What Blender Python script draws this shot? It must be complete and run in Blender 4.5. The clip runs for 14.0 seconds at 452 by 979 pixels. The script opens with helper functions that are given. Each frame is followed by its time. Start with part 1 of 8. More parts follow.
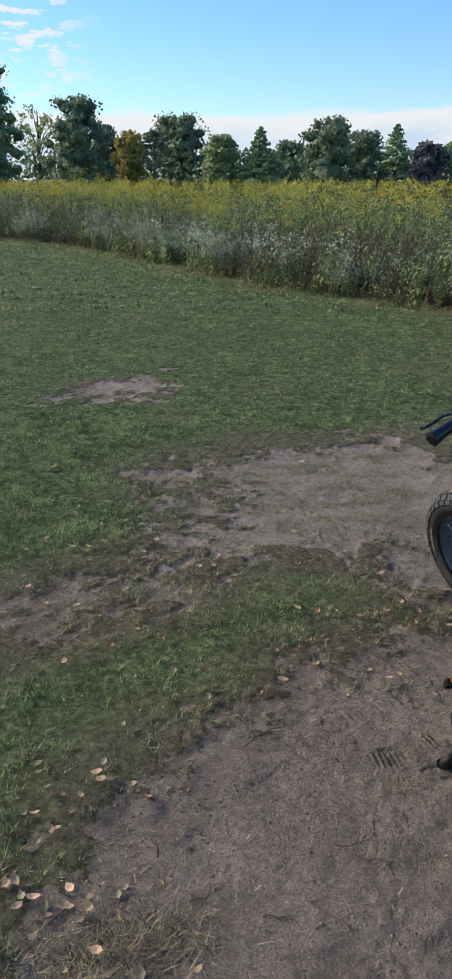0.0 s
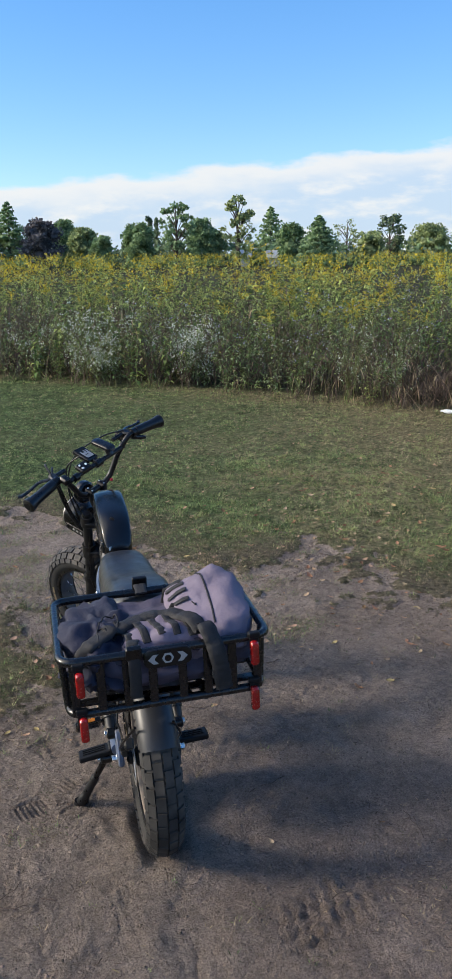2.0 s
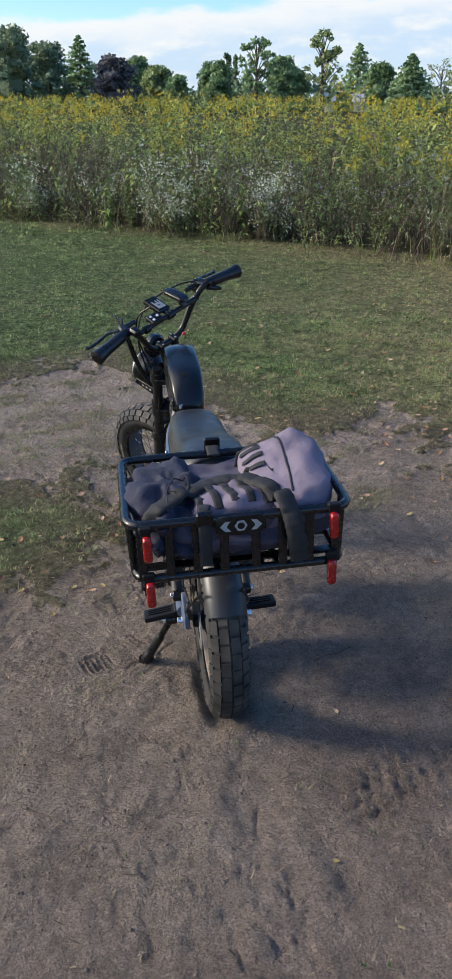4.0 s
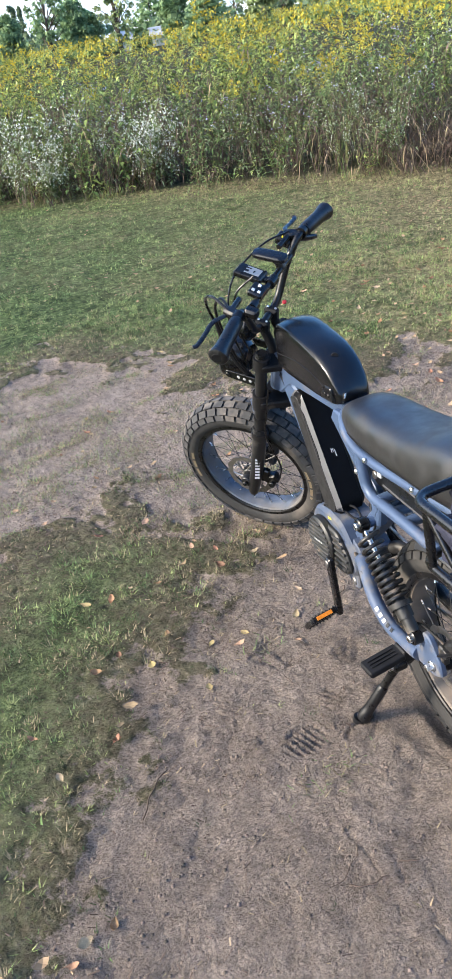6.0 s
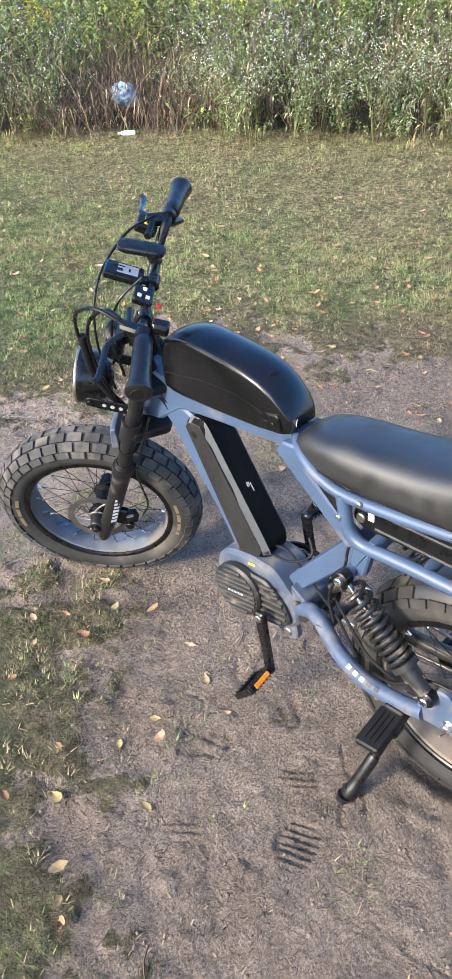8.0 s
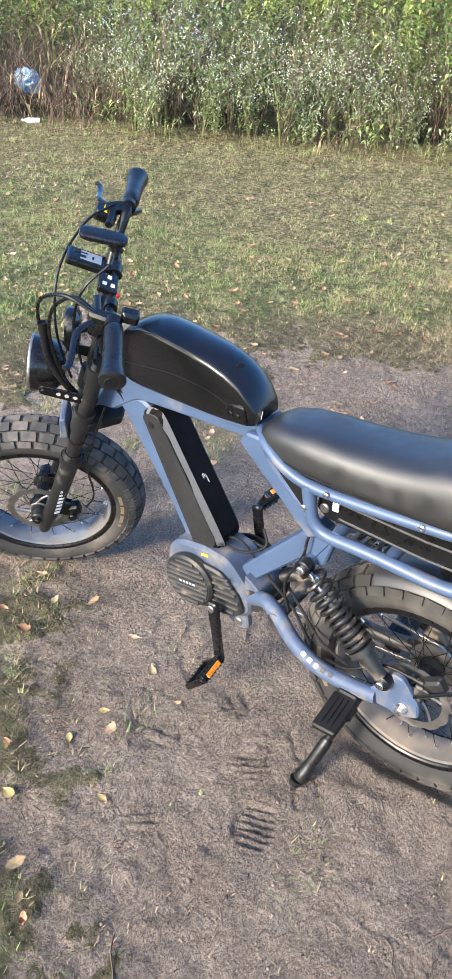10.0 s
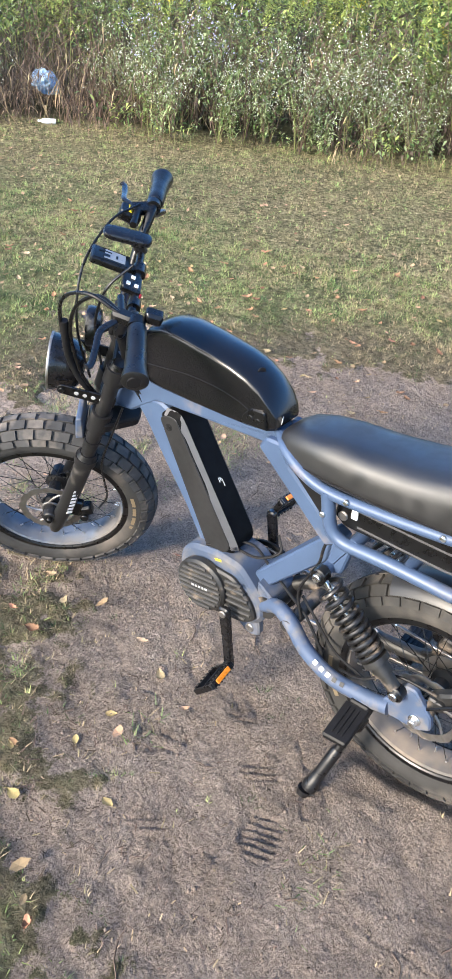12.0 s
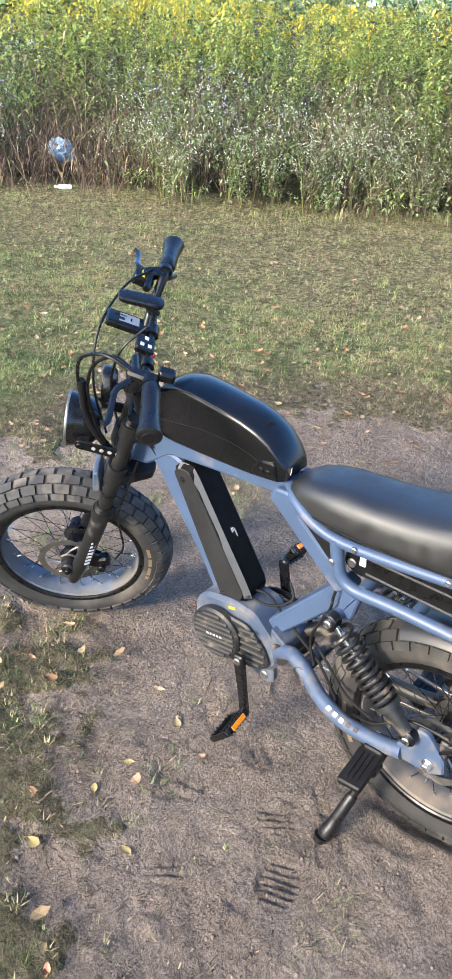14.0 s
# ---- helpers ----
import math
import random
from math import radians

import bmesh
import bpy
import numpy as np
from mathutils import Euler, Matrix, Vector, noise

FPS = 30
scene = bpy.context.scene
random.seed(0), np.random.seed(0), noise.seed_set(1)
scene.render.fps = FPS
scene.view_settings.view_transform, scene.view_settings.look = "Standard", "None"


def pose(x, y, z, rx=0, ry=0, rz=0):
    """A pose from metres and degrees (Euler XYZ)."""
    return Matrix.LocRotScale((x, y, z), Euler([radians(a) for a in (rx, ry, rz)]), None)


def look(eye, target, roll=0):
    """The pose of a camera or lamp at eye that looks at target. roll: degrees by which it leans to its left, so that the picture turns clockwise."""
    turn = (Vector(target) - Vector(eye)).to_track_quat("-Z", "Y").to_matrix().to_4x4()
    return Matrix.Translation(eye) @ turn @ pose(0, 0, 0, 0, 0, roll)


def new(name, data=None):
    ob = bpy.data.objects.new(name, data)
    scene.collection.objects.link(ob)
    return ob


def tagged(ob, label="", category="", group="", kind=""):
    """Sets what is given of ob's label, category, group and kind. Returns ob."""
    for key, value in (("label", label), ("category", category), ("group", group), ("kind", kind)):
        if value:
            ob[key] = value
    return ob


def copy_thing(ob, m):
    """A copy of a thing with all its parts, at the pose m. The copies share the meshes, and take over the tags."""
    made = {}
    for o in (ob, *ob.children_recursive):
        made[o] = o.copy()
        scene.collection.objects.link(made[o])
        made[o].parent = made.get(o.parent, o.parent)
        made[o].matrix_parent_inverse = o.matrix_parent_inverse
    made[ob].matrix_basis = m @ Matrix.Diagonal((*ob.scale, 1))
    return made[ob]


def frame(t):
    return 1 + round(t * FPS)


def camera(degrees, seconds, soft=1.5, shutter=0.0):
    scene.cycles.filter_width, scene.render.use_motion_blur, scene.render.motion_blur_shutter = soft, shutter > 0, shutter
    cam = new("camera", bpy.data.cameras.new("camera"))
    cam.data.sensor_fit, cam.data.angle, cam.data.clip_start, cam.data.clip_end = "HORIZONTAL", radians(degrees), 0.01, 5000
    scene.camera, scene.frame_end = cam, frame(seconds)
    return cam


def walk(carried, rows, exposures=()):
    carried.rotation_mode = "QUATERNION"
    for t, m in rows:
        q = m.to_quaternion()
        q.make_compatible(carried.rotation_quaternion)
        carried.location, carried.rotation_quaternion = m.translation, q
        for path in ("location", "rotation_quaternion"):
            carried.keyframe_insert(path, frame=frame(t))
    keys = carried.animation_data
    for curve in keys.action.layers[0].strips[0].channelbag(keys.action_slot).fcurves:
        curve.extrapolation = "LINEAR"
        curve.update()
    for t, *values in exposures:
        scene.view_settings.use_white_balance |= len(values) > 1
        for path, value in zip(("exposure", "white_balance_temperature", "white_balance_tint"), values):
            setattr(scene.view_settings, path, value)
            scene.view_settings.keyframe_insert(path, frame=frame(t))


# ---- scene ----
cam = camera(30.6, 14.0)
METRES, EYE, TILT, LEAN, TURN = 3.0, 1.71, -20.5, 0.0, 0.0
ROWS = [
    (0.0, 0.0, 0.0, 0.0, 0.0, 0.0, -0.0),
    (0.5, -0.0051, -0.0118, 0.0056, -15.82, -0.92, 5.6),
    (1.0, -0.0233, -0.0462, -0.0013, -20.95, 0.03, 7.33),
    (1.5, 0.0033, -0.0682, -0.0095, -22.54, 1.51, 8.1),
    (2.0, 0.0445, -0.0919, -0.01, -23.25, 2.81, 8.95),
    (2.5, 0.0641, -0.1052, -0.0179, -23.06, 2.87, 8.97),
    (3.0, 0.0618, -0.0906, -0.0197, -20.99, 0.53, 7.4),
    (3.5, 0.062, -0.0731, -0.0201, -18.4, -3.99, 5.32),
    (6.0, -0.1004, 0.2622, 0.0804, -28.4, -11.53, 18.71),
    (6.5, -0.1454, 0.3483, 0.1015, -35.46, -12.96, 17.26),
    (7.0, -0.1286, 0.42, 0.1258, -41.96, -15.15, 17.48),
    (7.5, -0.1127, 0.4657, 0.1516, -48.81, -18.91, 19.0),
    (8.0, -0.1333, 0.5267, 0.1722, -55.69, -22.95, 20.16),
    (8.5, -0.1487, 0.5487, 0.1807, -60.07, -24.95, 19.95),
    (11.0, -0.169, 0.5773, 0.1879, -63.26, -25.15, 15.86),
    (11.5, -0.1672, 0.5833, 0.1862, -62.51, -24.94, 15.31),
    (12.0, -0.1694, 0.5793, 0.187, -62.15, -24.69, 14.91),
    (12.5, -0.1706, 0.58, 0.1878, -61.88, -24.42, 14.75),
    (13.0, -0.1712, 0.5758, 0.1882, -61.92, -24.04, 14.83),
    (13.5, -0.1717, 0.5758, 0.1884, -61.71, -22.55, 15.45),
    (14.0, -0.1845, 0.5658, 0.1938, -61.45, -20.97, 16.13),
]
EXPOSURES = [(0.0, 0.38), (0.5, 0.34), (1.0, 0.54), (1.6, 0.44), (3.5, 0.41), (5.0, 1.02), (6.0, 1.38), (6.5, 0.5), (6.7, 0.6), (7.0, 0.92), (7.5, 1.28), (8.2, 1.62), (8.6, 1.66), (11.0, 1.62), (14.0, 1.54)]
walk(cam, [(t, pose(0, 0, EYE, TILT, LEAN, TURN) @ pose(METRES * x, METRES * y, METRES * z, 90 + pitch, roll, yaw)) for t, x, y, z, yaw, pitch, roll in ROWS], EXPOSURES)

# ---- daylight: low hazy sun from behind the left shoulder, blue sky with a low cloud bank ----
SUN_EL, SUN_AZ = 24.0, 291.0          # azimuth clockwise from +y
world = bpy.data.worlds.new("sky")
scene.world = world
world.use_nodes = True


def sun_dir():
    a, e = radians(SUN_AZ), radians(SUN_EL)
    return Vector((math.sin(a) * math.cos(e), math.cos(a) * math.cos(e), math.sin(e)))


def build_sky():
    nt = world.node_tree
    nt.nodes.clear()
    N, L = nt.nodes.new, nt.links.new
    out, bg = N("ShaderNodeOutputWorld"), N("ShaderNodeBackground")
    sky = N("ShaderNodeTexSky")
    sky.sky_type = "NISHITA"
    sky.sun_disc = False
    sky.sun_elevation, sky.sun_rotation = radians(SUN_EL), radians(SUN_AZ)
    sky.air_density, sky.dust_density, sky.ozone_density = 1.0, 0.1, 3.0
    co = N("ShaderNodeTexCoord")
    sep = N("ShaderNodeSeparateXYZ")
    L(co.outputs["Generated"], sep.inputs[0])

    def op(kind, a, b=None, c=None):
        n = N("ShaderNodeMath")
        n.operation = kind
        for i, v in enumerate((a, b, c)):
            if v is None:
                continue
            if isinstance(v, (int, float)):
                n.inputs[i].default_value = v
            else:
                L(v, n.inputs[i])
        return n.outputs[0]

    el = op("MULTIPLY", op("ARCSINE", sep.outputs[2]), 57.2958)
    az = op("MULTIPLY", op("ARCTAN2", sep.outputs[0], sep.outputs[1]), 57.2958)
    comb = N("ShaderNodeCombineXYZ")
    L(op("MULTIPLY", az, 0.16), comb.inputs[0])
    L(op("MULTIPLY", el, 0.45), comb.inputs[1])

    def cloudnoise(scale, detail, rough=0.55, off=0.0):
        n = N("ShaderNodeTexNoise")
        n.inputs["Scale"].default_value, n.inputs["Detail"].default_value, n.inputs["Roughness"].default_value = scale, detail, rough
        v = N("ShaderNodeVectorMath")
        v.operation = "ADD"
        v.inputs[1].default_value = (off, off * 0.7, 0)
        L(comb.outputs[0], v.inputs[0])
        L(v.outputs[0], n.inputs["Vector"])
        return n.outputs["Fac"]

    def smooth(v, lo, hi):
        n = N("ShaderNodeMapRange")
        n.interpolation_type = "SMOOTHSTEP"
        n.inputs["From Min"].default_value, n.inputs["From Max"].default_value = lo, hi
        L(v, n.inputs["Value"])
        return n.outputs["Result"]

    # bank: its crest rises slowly towards the east
    rise = op("MULTIPLY", op("MAXIMUM", op("SUBTRACT", op("MINIMUM", az, 90.0), 8.0), 0.0), 0.085)
    top = op("ADD", op("ADD", rise, 4.1), op("MULTIPLY", op("SUBTRACT", cloudnoise(1.2, 6.0), 0.5), 2.6))
    depth = op("SUBTRACT", top, el)                      # degrees below the crest
    bank = smooth(depth, -0.15, 0.55)
    body = smooth(depth, 0.3, 2.6)
    # torn small clouds to the north-west, higher up
    west = op("MULTIPLY", smooth(az, -7.0, -12.0), op("MULTIPLY", smooth(el, 4.0, 6.0), smooth(el, 15.0, 11.0)))
    puffs = op("MULTIPLY", smooth(cloudnoise(3.0, 8.0, 0.62, 3.1), 0.50, 0.57), west)
    def mix(fac, a, b):
        n = N("ShaderNodeMix")
        n.data_type = "RGBA"
        L(fac, n.inputs[0])
        for s, v in ((6, a), (7, b)):
            if isinstance(v, tuple):
                n.inputs[s].default_value = (*v, 1)
            else:
                L(v, n.inputs[s])
        return n.outputs[2]

    tone = N("ShaderNodeMix")
    tone.data_type, tone.blend_type = "RGBA", "MULTIPLY"
    tone.inputs[0].default_value = 1.0
    L(sky.outputs[0], tone.inputs[6])
    L(mix(smooth(el, 0.0, 22.0), HORIZON_TINT, SKY_TINT), tone.inputs[7])
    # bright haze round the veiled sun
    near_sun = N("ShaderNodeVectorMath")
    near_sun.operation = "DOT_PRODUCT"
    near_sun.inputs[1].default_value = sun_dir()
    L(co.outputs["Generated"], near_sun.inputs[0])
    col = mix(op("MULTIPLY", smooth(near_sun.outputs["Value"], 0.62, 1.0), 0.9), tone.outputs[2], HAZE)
    shade = mix(op("MULTIPLY", body, smooth(cloudnoise(2.0, 5.0, 0.55, 5.0), 0.72, 0.42)), CLOUD_LIT, CLOUD_SHADE)
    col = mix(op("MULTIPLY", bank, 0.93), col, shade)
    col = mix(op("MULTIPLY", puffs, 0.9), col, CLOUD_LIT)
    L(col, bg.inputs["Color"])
    bg.inputs["Strength"].default_value = 0.129
    L(bg.outputs[0], out.inputs[0])


SKY_TINT, HORIZON_TINT = (0.63, 1.04, 1.40), (0.84, 0.98, 1.14)
CLOUD_LIT, CLOUD_SHADE = (5.2, 5.25, 5.3), (3.4, 4.25, 5.3)
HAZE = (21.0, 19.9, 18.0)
build_sky()
sun = new("sun", bpy.data.lights.new("sun", "SUN"))
sun.data.energy, sun.data.angle, sun.data.color = 3.1, radians(10.5), (1.0, 0.88, 0.73)
sun.matrix_world = look(sun_dir() * 50, (0, 0, 0))


# ---- materials ----
def material(name, base, rough=0.6, metal=0.0, vary=0.15, scale=8.0, bump=0.0, bump_scale=60.0, dirt=None, dirt_amount=0.0, island=0.0, coat=0.0,
             trans=0.0, obj_random=0.0, second=None, dirt_scale=5.0, rough_vary=0.12, spec=0.5):
    m = bpy.data.materials.new(name)
    m.use_nodes = True
    nt = m.node_tree
    N, L = nt.nodes.new, nt.links.new
    b = nt.nodes["Principled BSDF"]
    b.inputs["Roughness"].default_value, b.inputs["Metallic"].default_value = rough, metal
    b.inputs["Coat Weight"].default_value, b.inputs["Coat Roughness"].default_value = coat, 0.15
    b.inputs["Specular IOR Level"].default_value = spec
    co = N("ShaderNodeTexCoord")

    def tex(s, d=4.0):
        n = N("ShaderNodeTexNoise")
        n.inputs["Scale"].default_value, n.inputs["Detail"].default_value = s, d
        L(co.outputs["Object"], n.inputs["Vector"])
        return n.outputs["Fac"]

    def mixc(fac, a, c, kind="MIX"):
        n = N("ShaderNodeMix")
        n.data_type, n.blend_type = "RGBA", kind
        for s, v in ((0, fac), (6, a), (7, c)):
            if isinstance(v, (int, float)):
                n.inputs[s].default_value = v
            elif isinstance(v, tuple):
                n.inputs[s].default_value = (*v, 1)
            else:
                L(v, n.inputs[s])
        return n.outputs[2]

    def span(v, a, c, lo=0.0, hi=1.0):
        n = N("ShaderNodeMapRange")
        n.inputs[1].default_value, n.inputs[2].default_value, n.inputs[3].default_value, n.inputs[4].default_value = a, c, lo, hi
        L(v, n.inputs[0])
        return n.outputs[0]

    dark, lite = tuple(c * (1 - vary) for c in base), tuple(min(1, c * (1 + vary)) for c in base)
    col = mixc(span(tex(scale), 0.3, 0.7), dark, second or lite)
    if island or obj_random:
        if island:
            r = N("ShaderNodeNewGeometry").outputs["Random Per Island"]
        else:
            r = N("ShaderNodeObjectInfo").outputs["Random"]
        k = island or obj_random
        h = N("ShaderNodeHueSaturation")
        L(span(r, 0, 1, 1 - k, 1 + k), h.inputs["Value"])
        L(span(r, 0, 1, 0.5 + 0.04 * k, 0.5 - 0.04 * k), h.inputs["Hue"])
        L(col, h.inputs["Color"])
        col = h.outputs[0]
    if dirt:
        d = span(tex(dirt_scale, 7.0), 0.62 - dirt_amount * 0.35, 0.8 - dirt_amount * 0.3, 0, 0.85)
        col = mixc(d, col, dirt)
        L(span(d, 0, 1, rough, 0.9), b.inputs["Roughness"])
    else:
        L(span(tex(scale * 2.5), 0.3, 0.7, max(0.02, rough - rough_vary), min(1, rough + rough_vary)), b.inputs["Roughness"])
    L(col, b.inputs["Base Color"])
    if bump:
        bp = N("ShaderNodeBump")
        bp.inputs["Strength"].default_value, bp.inputs["Distance"].default_value = bump, 0.004
        L(tex(bump_scale, 6.0), bp.inputs["Height"])
        L(bp.outputs[0], b.inputs["Normal"])
    if trans:
        t = N("ShaderNodeBsdfTranslucent")
        L(col, t.inputs[0])
        mx = N("ShaderNodeMixShader")
        mx.inputs[0].default_value = trans
        L(b.outputs[0], mx.inputs[1])
        L(t.outputs[0], mx.inputs[2])
        L(mx.outputs[0], nt.nodes["Material Output"].inputs[0])
    return m


DUST = (0.24, 0.19, 0.145)
blue_paint = material("blue_paint", (0.0516, 0.0826, 0.1505), 0.45, 0.1, 0.08, 14, 0.03, 300, DUST, 0.06, dirt_scale=9)
blue_dusty = material("blue_dusty", (0.048, 0.073, 0.130), 0.6, 0.05, 0.12, 14, 0.05, 200, (0.15, 0.138, 0.125), 0.40, dirt_scale=26)
blue_muddy = material("blue_muddy", (0.044, 0.064, 0.108), 0.68, 0.05, 0.15, 14, 0.08, 200, (0.15, 0.138, 0.125), 0.52, dirt_scale=18)
spring_black = material("spring_black", (0.010, 0.010, 0.011), 0.35, 0.0, 0.2, 20, 0.04, 300, DUST, 0.10, dirt_scale=30)
black_satin = material("black_satin", (0.0035, 0.0035, 0.004), 0.32, 0.0, 0.2, 20, 0.02, 300, spec=0.45)
black_gloss = material("black_gloss", (0.006, 0.006, 0.007), 0.27, 0.0, 0.2, 20, 0.01, 400, coat=0.15, rough_vary=0.03)
black_matte = material("black_matte", (0.009, 0.009, 0.010), 0.5, 0.0, 0.25, 20, 0.05, 300, DUST, 0.04, dirt_scale=10, spec=0.2)
black_dusty = material("black_dusty", (0.016, 0.016, 0.016), 0.5, 0.0, 0.25, 20, 0.05, 200, DUST, 0.20, dirt_scale=22)
# dusty ribs; the base is also lifted for the light they catch
rib_dusty = material("rib_dusty", (0.030, 0.030, 0.030), 0.55, 0.0, 0.25, 20, 0.05, 200, DUST, 0.14, dirt_scale=22)
fork_grey = material("fork_grey", (0.011, 0.011, 0.012), 0.38, 0.0, 0.2, 20, 0.04, 300, (0.10, 0.09, 0.08), 0.03, dirt_scale=14, spec=0.4)
tank_black = material("tank_black", (0.005, 0.005, 0.006), 0.24, 0.0, 0.2, 20, 0.01, 400, rough_vary=0.03, spec=0.5)
battery_side = material("battery_side", (0.017, 0.017, 0.018), 0.55, 0.0, 0.2, 12, 0.03, 300, spec=0.3)
battery_back = material("battery_back", (0.003, 0.003, 0.0035), 0.6, 0.0, 0.2, 12, 0.03, 300, spec=0.1)
seat_vinyl = material("seat_vinyl", (0.013, 0.013, 0.014), 0.42, 0.0, 0.12, 9, 0.035, 520, spec=0.85)
rubber = material("rubber", (0.030, 0.030, 0.030), 0.7, 0.0, 0.25, 18, 0.12, 220, (0.12, 0.105, 0.092), 0.26, dirt_scale=8, spec=0.3)
rubber_tread = material("rubber_tread", (0.040, 0.040, 0.041), 0.75, 0.0, 0.3, 18, 0.15, 260, (0.16, 0.14, 0.122), 0.30, dirt_scale=14, spec=0.3)
rubber_muddy = material("rubber_muddy", (0.0306, 0.0298, 0.0289), 0.8, 0.0, 0.3, 12, 0.15, 240, (0.115, 0.102, 0.088), 0.36, dirt_scale=7, spec=0.25)
grip_rubber = material("grip_rubber", (0.006, 0.006, 0.007), 0.36, 0.0, 0.2, 20, 0.12, 600)
steel = material("steel", (0.715, 0.715, 0.715), 0.3, 1.0, 0.15, 30, 0.03, 300)
steel_dull = material("steel_dull", (0.33, 0.32, 0.31), 0.45, 1.0, 0.2, 40, 0.05, 300, DUST, 0.2, dirt_scale=30)
rim_silver = material("rim_silver", (0.085, 0.105, 0.14), 0.55, 0.2, 0.3, 22, 0.06, 200, (0.16, 0.145, 0.13), 0.5, dirt_scale=8)
rim_dusty = material("rim_dusty", (0.095, 0.088, 0.082), 0.7, 0.1, 0.15, 10, 0.05, 200, DUST, 0.7, dirt_scale=8)
fender_plastic = material("fender_plastic", (0.022, 0.023, 0.026), 0.42, 0.0, 0.2, 9, 0.05, 150, (0.13, 0.115, 0.10), 0.16, dirt_scale=9)
red_lens = material("red_lens", (0.30, 0.006, 0.006), 0.2, 0.0, 0.25, 80, 0.3, 350, coat=0.6)
amber_lens = material("amber_lens", (0.62, 0.20, 0.015), 0.3, 0.0, 0.15, 60, 0.3, 300, coat=0.3)
white_mark = material("white_mark", (0.72, 0.73, 0.74), 0.5, 0.0, 0.08, 40)
grey_mark = material("grey_mark", (0.30, 0.31, 0.32), 0.5, 0.0, 0.08, 40)
silver_edge = material("silver_edge", (0.085, 0.085, 0.09), 0.45, 0.3, 0.1, 30)
yellow_mark = material("yellow_mark", (0.72, 0.62, 0.02), 0.5, 0.0, 0.08, 40)
red_switch = material("red_switch", (0.45, 0.02, 0.03), 0.35, 0.0, 0.08, 40)
screen = material("screen", (0.006, 0.007, 0.008), 0.2, 0.0, 0.2, 12, spec=0.3)
lcd = material("lcd", (0.20, 0.22, 0.24), 0.3, 0.0, 0.1, 12, spec=0.3)
lens_glass = material("lens_glass", (0.25, 0.27, 0.30), 0.08, 0.6, 0.2, 30, coat=1.0)
tan_mark = material("tan_mark", (0.15, 0.115, 0.07), 0.6, 0.0, 0.1, 40)
pack_cloth = material("pack_cloth", (0.155, 0.128, 0.172), 0.8, 0.0, 0.14, 7, 1.0, 34)
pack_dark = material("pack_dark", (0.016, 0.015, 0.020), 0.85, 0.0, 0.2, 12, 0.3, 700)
pack_strap = material("pack_strap", (0.011, 0.011, 0.013), 0.75, 0.0, 0.2, 12, 0.35, 900)
pack_body_cloth = material("pack_body_cloth", (0.050, 0.044, 0.072), 0.8, 0.0, 0.2, 9, 1.0, 34)
navy_cloth = material("navy_cloth", (0.014, 0.016, 0.036), 0.8, 0.0, 0.2, 10, 1.0, 34)
plastic_film = material("plastic_film", (0.52, 0.70, 0.98), 0.25, 0.0, 0.2, 25, 0.3, 40, trans=0.4)
white_plastic = material("white_plastic", (0.75, 0.78, 0.80), 0.4, 0.0, 0.1, 40)


